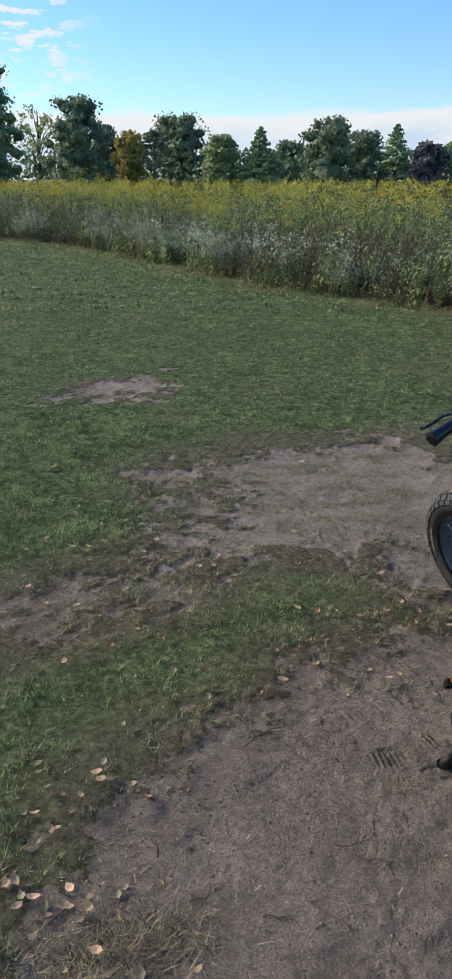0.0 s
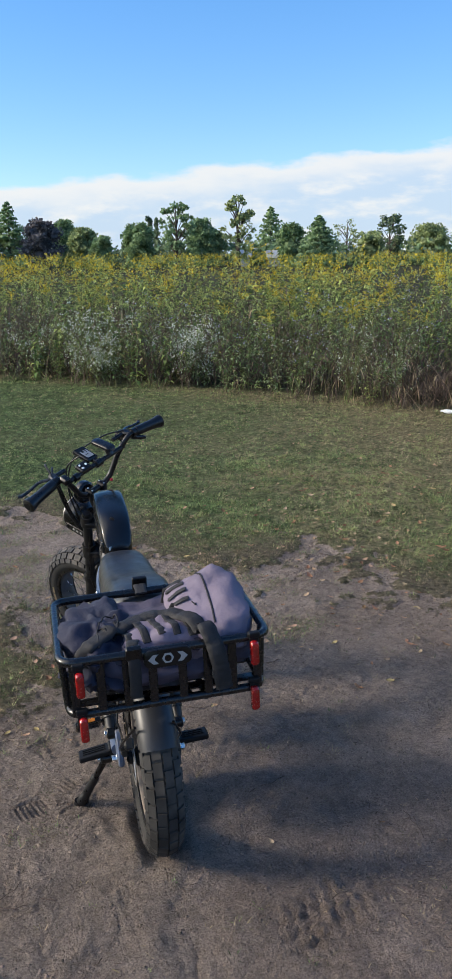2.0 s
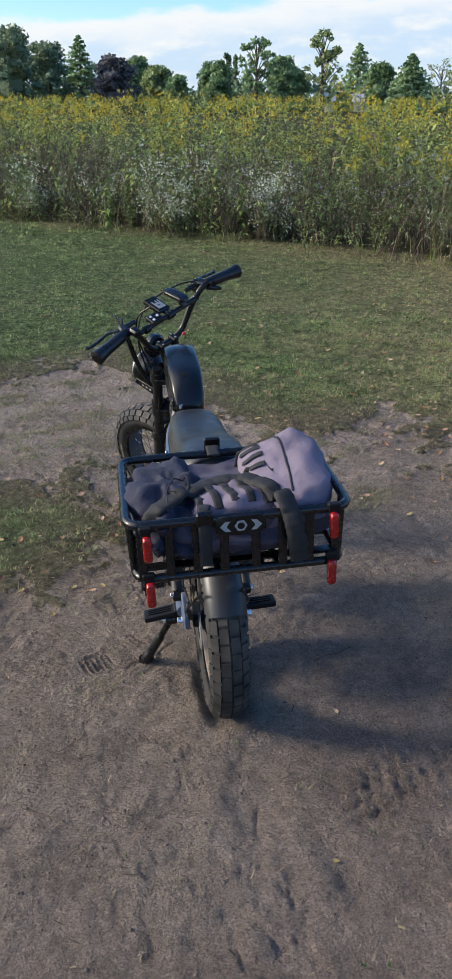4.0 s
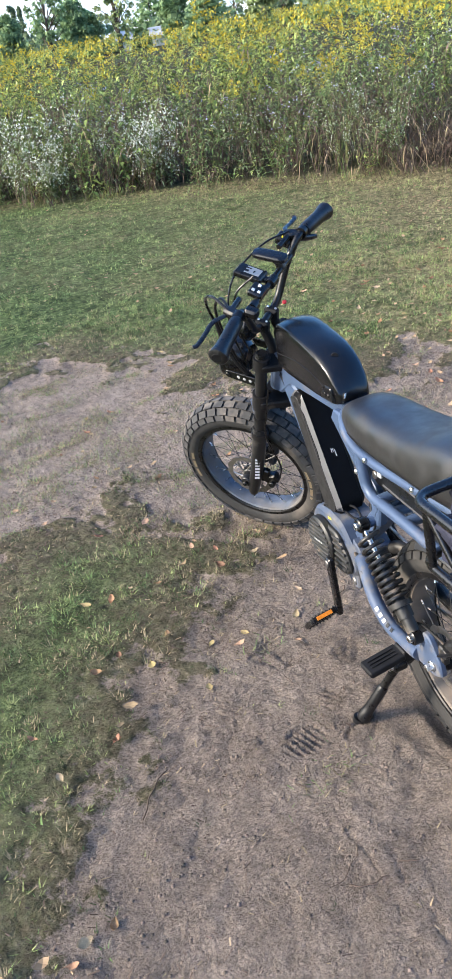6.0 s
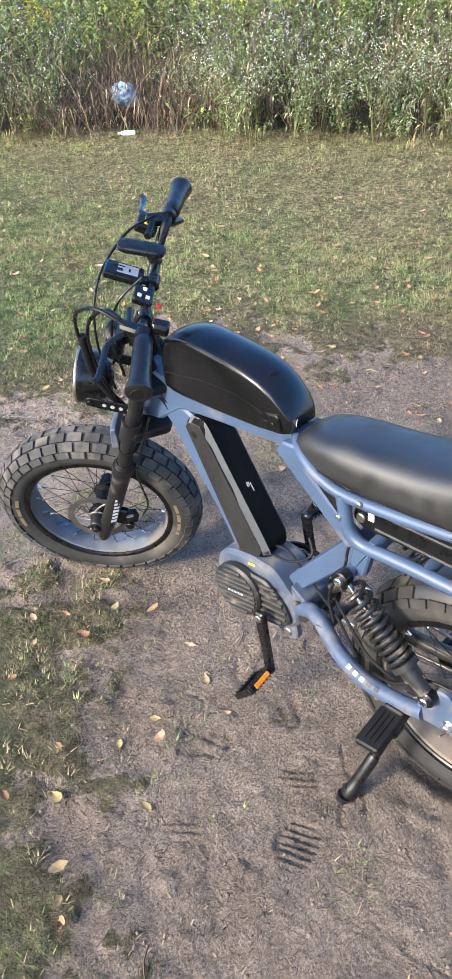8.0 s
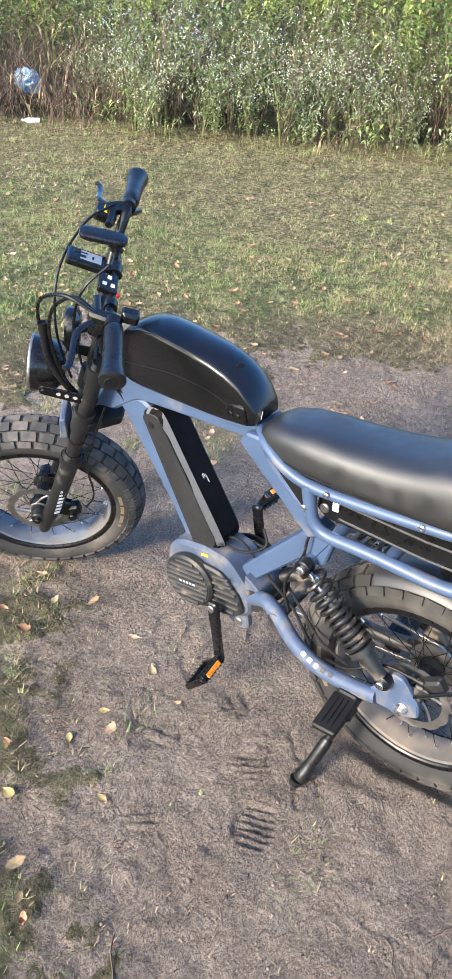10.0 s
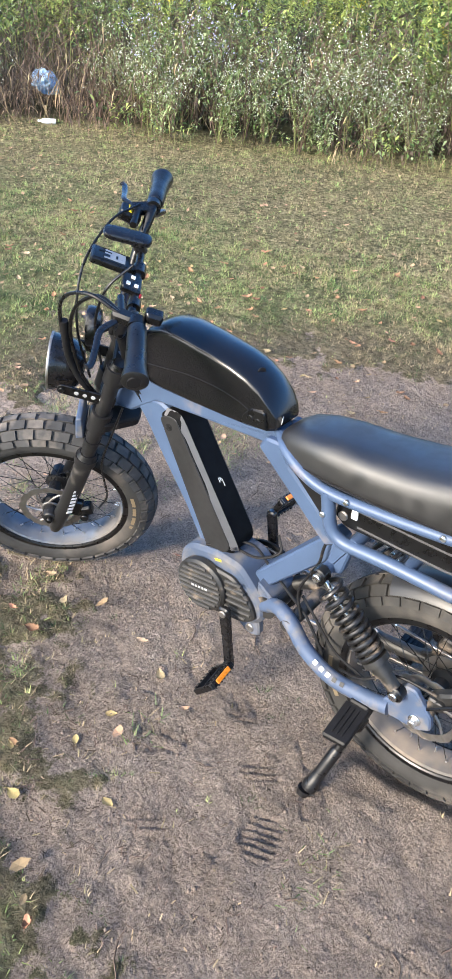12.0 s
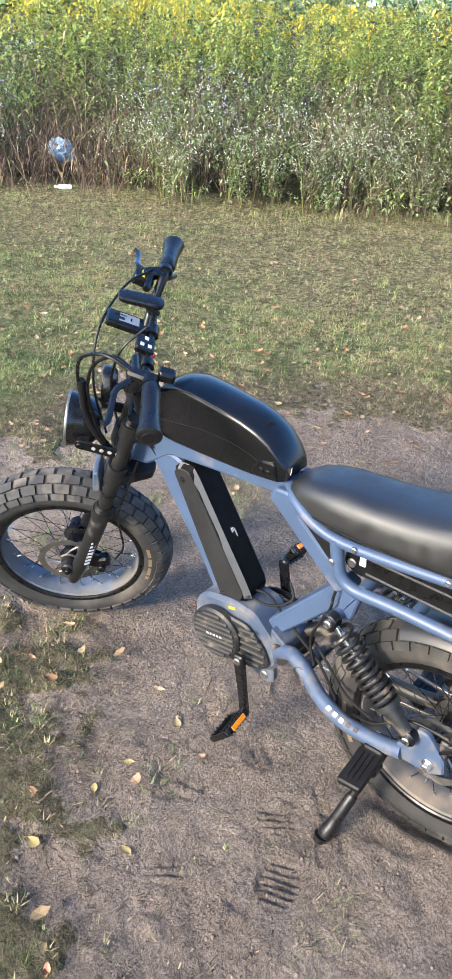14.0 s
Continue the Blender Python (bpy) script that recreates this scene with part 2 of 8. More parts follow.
# ---- mesh tools ----
class Shape:
    """Collects faces of one mesh."""

    def __init__(self):
        self.v, self.f, self.mi = [], [], []

    def add(self, verts, faces, m=None, mi=0):
        o = len(self.v)
        self.v += [tuple(m @ Vector(p)) if m is not None else tuple(p) for p in verts]
        self.f += [tuple(o + i for i in f) for f in faces]
        self.mi += [mi] * len(faces)
        return self

    def rings(self, rings, caps=True, closed=False, m=None, mi=0):
        n = len(rings[0])
        verts = [p for r in rings for p in r]
        faces = []
        R = len(rings)
        for a in range(R if closed else R - 1):
            b = (a + 1) % R
            for i in range(n):
                j = (i + 1) % n
                faces.append((a * n + i, a * n + j, b * n + j, b * n + i))
        if caps and not closed:
            faces.append(tuple(range(n - 1, -1, -1)))
            faces.append(tuple((R - 1) * n + i for i in range(n)))
        return self.add(verts, faces, m, mi)

    def tube(self, pts, r, seg=10, closed=False, m=None, mi=0, flat=1.0):
        pts = [Vector(p) for p in pts]
        k = len(pts)
        rr = r if isinstance(r, (list, tuple)) else [r] * k
        up, rings = None, []
        for i, p in enumerate(pts):
            a = pts[(i - 1) % k] if closed else pts[max(i - 1, 0)]
            b = pts[(i + 1) % k] if closed else pts[min(i + 1, k - 1)]
            t = (b - a).normalized()
            if up is None:
                up = Vector((0, 0, 1)) if abs(t.z) < 0.9 else Vector((1, 0, 0))
            up = (up - t * up.dot(t)).normalized()
            side = t.cross(up)
            rings.append([p + (up * math.cos(q) * flat + side * math.sin(q)) * rr[i] for q in (2 * math.pi * j / seg for j in range(seg))])
        return self.rings(rings, not closed, closed, m, mi)

    def lathe(self, prof, seg=32, m=None, mi=0, closed=False, arc=None):
        """prof: (radius, y) pairs turned round the y axis."""
        rings = []
        lo, hi = arc or (0, 2 * math.pi)
        k = seg + (1 if arc else 0)
        for j in range(k):
            a = lo + (hi - lo) * j / seg
            rings.append([(r * math.cos(a), y, r * math.sin(a)) for r, y in prof])
        if arc:
            return self.rings(rings, True, False, m, mi) if closed else self._strip(rings, m, mi)
        n = len(prof)
        verts = [p for r in rings for p in r]
        faces = []
        for a in range(seg):
            b = (a + 1) % seg
            for i in range(n if closed else n - 1):
                j = (i + 1) % n
                faces.append((a * n + i, b * n + i, b * n + j, a * n + j))
        return self.add(verts, faces, m, mi)

    def _strip(self, rings, m, mi):
        n = len(rings[0])
        faces = [(a * n + i, a * n + i + 1, a * n + n + i + 1, a * n + n + i) for a in range(len(rings) - 1) for i in range(n - 1)]
        return self.add([p for r in rings for p in r], faces, m, mi)

    def disc(self, r, y0, y1, seg=24, bevel=0.002, m=None, mi=0):
        """A round plate along the y axis with eased edges."""
        b = min(bevel, abs(y1 - y0) / 2.1)
        prof = [(r - b, y0), (r, y0 + b), (r, y1 - b), (r - b, y1)]
        rings = [[(q * math.cos(2 * math.pi * j / seg), y, q * math.sin(2 * math.pi * j / seg)) for j in range(seg)] for q, y in prof]
        return self.rings(rings, True, False, m, mi)

    def prism(self, poly, y0, y1, bevel=0.004, fillet=0.0, m=None, mi=0):
        """A side outline (x, z) drawn out along y, with eased edges."""
        P = fillet_poly(poly, fillet) if fillet else [Vector((a, b)) for a, b in poly]
        inner = inset_poly(P, bevel)
        b = min(bevel, abs(y1 - y0) / 2.1)
        rings = [[(p.x, y, p.y) for p in q] for q, y in ((inner, y0), (P, y0 + b), (P, y1 - b), (inner, y1))]
        return self.rings(rings, True, False, m, mi)

    def box(self, size, m=None, bevel=0.003, mi=0):
        x, y, z = size[0] / 2, size[1] / 2, size[2] / 2
        b = min(bevel, x * 0.45, z * 0.45, y * 0.45)
        return self.prism([(-x, -z), (x, -z), (x, z), (-x, z)], -y, y, b, b * 1.2, m, mi)

    def rod(self, a, b, r, seg=10, m=None, mi=0):
        return self.tube([a, b], r, seg, False, m, mi)


def fillet_poly(poly, r, n=4):
    P = [Vector((a, b)) for a, b in poly]
    out = []
    for i, p in enumerate(P):
        a, b = P[i - 1] - p, P[(i + 1) % len(P)] - p
        d = min(r, a.length * 0.45, b.length * 0.45)
        q0, q1 = p + a.normalized() * d, p + b.normalized() * d
        for k in range(n + 1):
            t = k / n
            out.append(q0 * (1 - t) ** 2 + p * 2 * t * (1 - t) + q1 * t * t)
    return out


def inset_poly(P, d):
    area = sum(P[i - 1].x * P[i].y - P[i].x * P[i - 1].y for i in range(len(P)))
    s = 1 if area > 0 else -1
    out = []
    for i, p in enumerate(P):
        t = (P[(i + 1) % len(P)] - P[i - 1])
        t = t.normalized() if t.length > 1e-9 else Vector((1, 0))
        out.append(p + Vector((-t.y, t.x)) * d * s)
    return out


def smooth_path(pts, r=0.03, n=5, closed=False):
    """Rounds the corners of a line of points."""
    P = [Vector(p) for p in pts]
    out = []
    k = len(P)
    for i, p in enumerate(P):
        if not closed and i in (0, k - 1):
            out.append(p)
            continue
        a, b = P[i - 1] - p, P[(i + 1) % k] - p
        d = min(r, a.length * 0.48, b.length * 0.48)
        q0, q1 = p + a.normalized() * d, p + b.normalized() * d
        for j in range(n + 1):
            t = j / n
            out.append(q0 * (1 - t) ** 2 + p * 2 * t * (1 - t) + q1 * t * t)
    return out


def curve_path(pts, n=6):
    """A Catmull-Rom line through points."""
    P = [Vector(p) for p in pts]
    P = [P[0] * 2 - P[1]] + P + [P[-1] * 2 - P[-2]]
    out = []
    for i in range(1, len(P) - 2):
        for j in range(n):
            t = j / n
            a, b, c, d = P[i - 1:i + 3]
            out.append(0.5 * (2 * b + (c - a) * t + (2 * a - 5 * b + 4 * c - d) * t * t + (3 * b - a - 3 * c + d) * t ** 3))
    out.append(P[-2])
    return out


def part(name, shape, mat, parent=None, label="", smooth=38):
    me = bpy.data.meshes.new(name)
    me.from_pydata(shape.v, [], shape.f)
    for m in (mat if isinstance(mat, (list, tuple)) else [mat]):
        me.materials.append(m)
    me.polygons.foreach_set("material_index", shape.mi)
    bm = bmesh.new()
    bm.from_mesh(me)
    bmesh.ops.recalc_face_normals(bm, faces=bm.faces)
    bm.to_mesh(me)
    bm.free()
    if smooth:
        me.polygons.foreach_set("use_smooth", [True] * len(me.polygons))
        me.set_sharp_from_angle(angle=radians(smooth))
    ob = new(name, me)
    if parent is not None:
        ob.parent = parent
    if label:
        ob["label"] = label
    return ob


def empty(name, m=None, parent=None):
    ob = new(name)
    ob.empty_display_size = 0.1
    if m is not None:
        ob.matrix_world = m
    if parent is not None:
        ob.parent = parent
    return ob


def mesh_quads(name, co, quads, mi, mats):
    """One mesh from arrays: co (n, 3), quads (m, 4), material index per face."""
    me = bpy.data.meshes.new(name)
    me.vertices.add(len(co))
    me.vertices.foreach_set("co", np.ascontiguousarray(co, dtype=np.float32).ravel())
    me.loops.add(quads.size)
    me.loops.foreach_set("vertex_index", np.ascontiguousarray(quads, dtype=np.int32).ravel())
    me.polygons.add(len(quads))
    me.polygons.foreach_set("loop_start", np.arange(0, quads.size, quads.shape[1], dtype=np.int32))
    for m in mats:
        me.materials.append(m)
    if mi is not None:
        me.polygons.foreach_set("material_index", np.ascontiguousarray(mi, dtype=np.int32))
    me.update(calc_edges=True)
    return me


# ---- smooth lattice noise on arrays ----
def vnoise(x, y, seed=0):
    x, y = np.asarray(x, dtype=np.float64), np.asarray(y, dtype=np.float64)
    xi, yi = np.floor(x).astype(np.int64), np.floor(y).astype(np.int64)
    fx, fy = x - xi, y - yi
    fx, fy = fx * fx * (3 - 2 * fx), fy * fy * (3 - 2 * fy)

    def h(a, b):
        n = (a * 374761393 + b * 668265263 + seed * 974711) & 0x7FFFFFFF
        n = ((n ^ (n >> 13)) * 1274126177) & 0x7FFFFFFF
        return ((n ^ (n >> 16)) & 0xFFFF) / 65535.0

    return (h(xi, yi) * (1 - fx) + h(xi + 1, yi) * fx) * (1 - fy) + (h(xi, yi + 1) * (1 - fx) + h(xi + 1, yi + 1) * fx) * fy


def fbm(x, y, seed=0, octaves=4):
    s, a = 0.0, 0.5
    for k in range(octaves):
        s = s + a * (vnoise(x * 2 ** k + 17.3 * k, y * 2 ** k - 9.1 * k, seed + k) - 0.5)
        a *= 0.5
    return s


def step(v, lo, hi):
    t = np.clip((v - lo) / (hi - lo), 0, 1)
    return t * t * (3 - 2 * t)


def poly_inside(x, y, poly):
    """Signed distance to a closed outline, positive inside."""
    P = np.array(poly, dtype=float)
    d = np.full(x.shape, 1e9)
    ins = np.zeros(x.shape, dtype=bool)
    for i in range(len(P)):
        a, b = P[i - 1], P[i]
        ab = b - a
        t = np.clip(((x - a[0]) * ab[0] + (y - a[1]) * ab[1]) / (ab @ ab), 0, 1)
        d = np.minimum(d, np.hypot(x - a[0] - t * ab[0], y - a[1] - t * ab[1]))
        c = (a[1] > y) != (b[1] > y)
        with np.errstate(divide="ignore", invalid="ignore"):
            xs = a[0] + (y - a[1]) / (b[1] - a[1] if b[1] != a[1] else 1e-9) * ab[0]
        ins ^= c & (x < xs)
    return np.where(ins, d, -d)


# ---- the plan of the ground ----
DIRT = [(-0.55, -6), (-0.46, 1.3), (-0.38, 1.8), (-0.28, 2.03), (-0.07, 2.26), (0.31, 2.58), (0.65, 2.8), (0.97, 2.95), (1.0, 3.3), (0.75, 3.6),
        (0.45, 3.72), (0.21, 3.68), (-0.18, 3.36), (-0.5, 3.1), (-0.85, 2.88), (-0.95, 3.1), (-0.47, 3.5), (-0.07, 4.13), (-0.32, 4.96), (0.3, 5.5),
        (1.2, 5.6), (1.76, 4.71), (1.7, 4.2), (1.85, 3.85), (2.2, 3.85), (2.55, 3.8), (2.72, 3.4), (2.8, 2.9), (3.1, 2.2), (2.4, 1.55),
        (1.6, 1.1), (1.35, 0.8), (1.25, -6)]
EDGE = [(-60, 66), (-30, 46), (-7.05, 26.9), (-2.87, 21.6), (0.42, 14.9), (1.9, 12.9), (3.05, 11.57), (4.16, 10.39), (5.12, 8.93), (6.15, 7.45),
        (6.6, 5.5), (6.8, 4.4), (7.2, 3.4), (8.4, 0.5), (10.5, -5), (14, -14), (30, -40)]
BIKE = pose(0.868, 1.92, 0) @ pose(0, 0, 0, 0, 0, 79) @ pose(0, 0, 0, -2.0, 0, 0)


def dirt_amount(x, y):
    """1 on bare trodden earth, 0 in full grass."""
    d = poly_inside(x, y, DIRT)
    d2 = 0.42 - np.hypot((x + 0.95) / 1.1, y - 7.15)
    d = np.maximum(d, d2)
    rag = 0.8 + 0.9 * step(y, 2.75, 3.5)                       # more ragged beyond the strip of grass
    d = d + rag * (0.50 * fbm(x * 2.2, y * 2.2, 3, 4) + 0.60 * fbm(x * 7, y * 7, 8, 3) + 0.45 * fbm(x * 19, y * 19, 9, 2))
    return step(d, -0.17, 0.19)


def thin_amount(x, y):
    """How worn and thin the grass is near the earth."""
    d = np.maximum(poly_inside(x, y, DIRT), 2.5 * (0.33 - np.hypot((x + 0.95) / 1.1, y - 7.15)))
    return step(d + 0.6 * fbm(x * 1.3, y * 1.3, 21, 3), -0.65, 0.0)


def dryness(x, y):
    """Lush to the north-west, parched towards the south-east and along the field."""
    t = 0.47 * x - 0.17 * y + 0.40 + 1.5 * fbm(x * 0.6, y * 0.6, 31, 4)
    return np.clip(step(t, -0.35, 2.4) + 0.5 * step(edge_inside(x, y), -0.8, 0.1), 0, 1)


def edge_inside(x, y):
    """Metres into the standing field (negative: still on the lawn)."""
    return poly_inside(x, y, EDGE + [(200, -40), (200, 400), (-60, 400)])


# prints: (x, y, heading of the sole in degrees, length, bars)
PRINTS = [(0.52, 2.15, 80, 0.14, 7.5), (0.626, 2.496, 62, 0.12, 6.5), (0.44, 2.40, 60, 0.13, 6.5), (0.826, 2.337, 66, 0.11, 5.9), (0.06, 1.80, 30, 0.11, 5.5),
          (0.17, 1.68, 80, 0.10, 5), (0.38, 1.74, 120, 0.13, 5.5), (-0.20, 1.62, 60, 0.12, 5), (0.654, 2.223, 66, 0.11, 5.9), (0.05, 2.02, 75, 0.11, 5)]


def ground_z(x, y, fine=True):
    """Height of the earth."""
    far = np.exp(-(np.hypot(x - 1, y - 3) / 60) ** 2)
    z = far * (0.05 * fbm(x * 0.35, y * 0.35, 41, 3) + 0.016 * fbm(x * 2.1, y * 2.1, 43, 3))
    if not fine:
        return z
    near = np.exp(-(np.maximum(np.hypot((x - 0.8) / 1.1, y - 2.6) - 2.2, 0) / 1.0) ** 2)
    bare = dirt_amount(x, y)
    z = z + near * bare * (0.016 * fbm(x * 5, y * 5, 51, 3) + 0.017 * fbm(x * 13, y * 13, 53, 3) + 0.009 * fbm(x * 34, y * 34, 55, 2)
                         - 0.005 * step(0.035 - np.abs(fbm(x * 6, y * 9, 57, 3)), 0, 0.03))
    z = z - 0.012 * bare
    for px, py, a, ln, bars in PRINTS:                    # ribbed soles pressed into the earth
        c, s = math.cos(radians(a)), math.sin(radians(a))
        u, v = (x - px) * s + (y - py) * c, (x - px) * c - (y - py) * s
        w, deep = 0.050, 1.0 if bars > 5.8 else 0.45
        e = np.hypot(u / (ln / 2), v / w)
        inside = step(1 - e, 0.0, 0.25)
        wear = step(fbm(x * 9 + px * 7, y * 9, 71, 2), -0.18, 0.05)
        z = z + inside * wear * deep * (-0.003 + 0.0050 * np.sin(u / ln * bars * 2 * math.pi + 0.9 * np.cos(v * 22)))
        z = z + 0.0012 * deep * wear * step(1 - np.abs(e - 1.12) / 0.18, 0, 1)
    # the furrow that the rear tyre rolled, and the tread marks beside the bike
    c, s = math.cos(radians(11)), math.sin(radians(11))
    u, v = (x - 0.868) * s + (y - 1.92) * c, (x - 0.868) * c - (y - 1.92) * s
    v = v + 0.05 * np.sin(u * 1.3)
    track = step(-0.02 - u, 0, 0.12) * step(u, -2.6, -0.4) * step(0.085 - np.abs(v), 0, 0.06)
    z = z - track * 0.003
    z = z + 0.004 * step(-0.1 - u, 0, 0.1) * step(u, -2.6, -0.4) * np.exp(-((np.abs(v) - 0.11) / 0.045) ** 2)
    z = z - 0.036 * np.exp(-((u + 0.03) / 0.17) ** 4) * np.exp(-(v / 0.062) ** 4)
    z = z + 0.020 * np.exp(-((u + 0.25) / 0.055) ** 2) * np.exp(-((v + 0.0) / 0.06) ** 2) * (1 + 0.6 * fbm(x * 30, y * 30, 58, 2))
    for bx, by, a, ln in ((1.36, 1.40, 76, 0.85), (1.035, 2.55, -4, 0.95), (1.75, 2.45, 70, 0.6)):
        c, s = math.cos(radians(a)), math.sin(radians(a))
        u, v = (x - bx) * s + (y - by) * c, (x - bx) * c - (y - by) * s
        inside = step(ln / 2 - np.abs(u), 0, 0.1) * step(0.10 - np.abs(v), 0, 0.03) * step(fbm(x * 4 + bx, y * 4, 77, 2), -0.16, 0.06)
        z = z + inside * ((0.0085 if bx == 1.36 else 0.0042) * np.sin(u * 2 * math.pi / 0.050 + math.pi * np.floor(v / 0.045)) * np.abs(np.cos(math.pi * v / 0.045)) ** 0.5 - 0.003)
    return z


def axis_lines(spans, far):
    """Grid lines: spans of (from, to, spacing), then ever wider ones out to the horizon."""
    a = []
    for lo, hi, gap in spans:
        a += list(np.linspace(lo, hi, max(1, round((hi - lo) / gap)), endpoint=False))
    lo, hi, d = spans[0][0], spans[-1][1], spans[0][2]
    up, dn = [hi], [lo]
    while up[-1] < far:
        d *= 1.22
        up.append(up[-1] + d)
        dn.append(dn[-1] - d)
    return np.array(dn[:0:-1] + a + up)


def earth_material():
    m = bpy.data.materials.new("earth_and_turf")
    m.use_nodes = True
    nt = m.node_tree
    N, L = nt.nodes.new, nt.links.new
    b = nt.nodes["Principled BSDF"]
    b.inputs["Roughness"].default_value = 0.95
    b.inputs["Specular IOR Level"].default_value = 0.15
    co = N("ShaderNodeTexCoord")

    def tex(s, d=5.0, r=0.55):
        n = N("ShaderNodeTexNoise")
        n.inputs["Scale"].default_value, n.inputs["Detail"].default_value, n.inputs["Roughness"].default_value = s, d, r
        L(co.outputs["Object"], n.inputs["Vector"])
        return n.outputs["Fac"]

    def ramp(v, *stops):
        n = N("ShaderNodeValToRGB")
        e = n.color_ramp.elements
        while len(e) < len(stops):
            e.new(0.5)
        for k, (p, c) in zip(e, stops):
            k.position, k.color = p, (*c, 1)
        L(v, n.inputs[0])
        return n.outputs[0]

    def mix(f, a, c, kind="MIX"):
        n = N("ShaderNodeMix")
        n.data_type, n.blend_type = "RGBA", kind
        for s, v in ((0, f), (6, a), (7, c)):
            if isinstance(v, (int, float)):
                n.inputs[s].default_value = v
            elif isinstance(v, tuple):
                n.inputs[s].default_value = (*v, 1)
            else:
                L(v, n.inputs[s])
        return n.outputs[2]

    def att(name):
        n = N("ShaderNodeAttribute")
        n.attribute_name = name
        return n.outputs["Fac"]

    def grey(v, *stops):
        return ramp(v, *((p, (c, c, c)) for p, c in stops))

    soil = ramp(tex(1.7, 5), (0.34, (0.218, 0.182, 0.157)), (0.5, (0.264, 0.222, 0.191)), (0.66, (0.312, 0.265, 0.229)))
    soil = mix(0.45, soil, ramp(tex(5.5, 7, 0.68), (0.36, (0.195, 0.161, 0.137)), (0.52, (0.254, 0.213, 0.182)), (0.66, (0.318, 0.270, 0.232))))
    soil = mix(1.0, soil, grey(tex(26, 9, 0.8), (0.38, 0.76), (0.5, 1.0), (0.62, 1.22)), "MULTIPLY")
    soil = mix(1.0, soil, grey(tex(150, 5, 0.75), (0.34, 0.62), (0.5, 1.0), (0.66, 1.38)), "MULTIPLY")
    soil = mix(att("furrow_tone"), soil, mix(1.0, soil, (0.93, 0.91, 0.91), "MULTIPLY"))   # slightly darker earth round the furrow
    soil = mix(att("pale"), soil, mix(1.0, soil, (1.24, 1.25, 1.28), "MULTIPLY"))     # dry dusty earth in the open patches
    soil = mix(1.0, soil, (1.03, 1.0, 0.97), "MULTIPLY")
    v = N("ShaderNodeTexVoronoi")
    v.inputs["Scale"].default_value = 140
    L(co.outputs["Object"], v.inputs["Vector"])
    grit = N("ShaderNodeMapRange")
    grit.inputs[1].default_value, grit.inputs[2].default_value, grit.inputs[3].default_value, grit.inputs[4].default_value = 0.0, 0.28, 0.30, 0.0
    L(v.outputs["Distance"], grit.inputs[0])
    soil = mix(grit.outputs[0], soil, (0.36, 0.31, 0.27))
    # the darkest turf stops put shaded gaps between blades into the colour
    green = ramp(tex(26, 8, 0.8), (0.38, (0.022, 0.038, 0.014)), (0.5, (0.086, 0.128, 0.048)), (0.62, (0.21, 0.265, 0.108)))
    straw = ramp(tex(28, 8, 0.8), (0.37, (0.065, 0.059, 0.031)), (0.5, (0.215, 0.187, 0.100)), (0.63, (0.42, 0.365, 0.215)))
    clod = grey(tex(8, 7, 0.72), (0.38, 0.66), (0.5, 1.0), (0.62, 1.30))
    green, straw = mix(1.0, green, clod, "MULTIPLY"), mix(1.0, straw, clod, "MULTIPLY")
    dry = N("ShaderNodeMath")
    dry.operation = "ADD"
    dry.use_clamp = True
    L(att("dry"), dry.inputs[0])
    tw = N("ShaderNodeMapRange")
    tw.inputs[1].default_value, tw.inputs[2].default_value, tw.inputs[3].default_value, tw.inputs[4].default_value = 0.3, 0.7, -0.3, 0.3
    L(tex(1.1, 5), tw.inputs[0])
    L(tw.outputs[0], dry.inputs[1])
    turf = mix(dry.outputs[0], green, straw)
    thatch = ramp(tex(30, 8, 0.8), (0.36, (0.050, 0.042, 0.027)), (0.5, (0.150, 0.122, 0.082)), (0.68, (0.26, 0.215, 0.15)))
    turf = mix(att("thin"), turf, thatch)
    # ground under the field is darkened to stand in for shade among stems
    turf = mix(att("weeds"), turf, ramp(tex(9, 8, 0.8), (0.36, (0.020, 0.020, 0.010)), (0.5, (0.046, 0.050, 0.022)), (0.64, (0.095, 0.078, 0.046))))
    edge = N("ShaderNodeMapRange")
    edge.interpolation_type = "SMOOTHSTEP"
    edge.inputs[1].default_value, edge.inputs[2].default_value = 0.40, 0.60
    wob = N("ShaderNodeMath")
    wob.operation = "MULTIPLY_ADD"
    L(tex(30, 8, 0.8), wob.inputs[0])
    wob.inputs[1].default_value = 2.2
    sh = N("ShaderNodeMath")
    sh.operation = "SUBTRACT"
    L(att("bare"), sh.inputs[0])
    sh.inputs[1].default_value = 1.10
    L(sh.outputs[0], wob.inputs[2])
    L(wob.outputs[0], edge.inputs[0])
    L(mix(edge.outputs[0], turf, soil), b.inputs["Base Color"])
    hsum = N("ShaderNodeMath")
    hsum.operation = "ADD"
    fine = N("ShaderNodeMath")
    fine.operation = "MULTIPLY"
    fine.inputs[1].default_value = 0.55
    L(tex(170, 4, 0.7), fine.inputs[0])
    L(fine.outputs[0], hsum.inputs[0])
    h2 = N("ShaderNodeMath")
    h2.operation = "MULTIPLY"
    L(tex(58, 8, 0.76), h2.inputs[0])
    h2.inputs[1].default_value = 1.3
    crust = N("ShaderNodeMath")                               # sharp creases of a trodden crust
    crust.operation = "SUBTRACT"
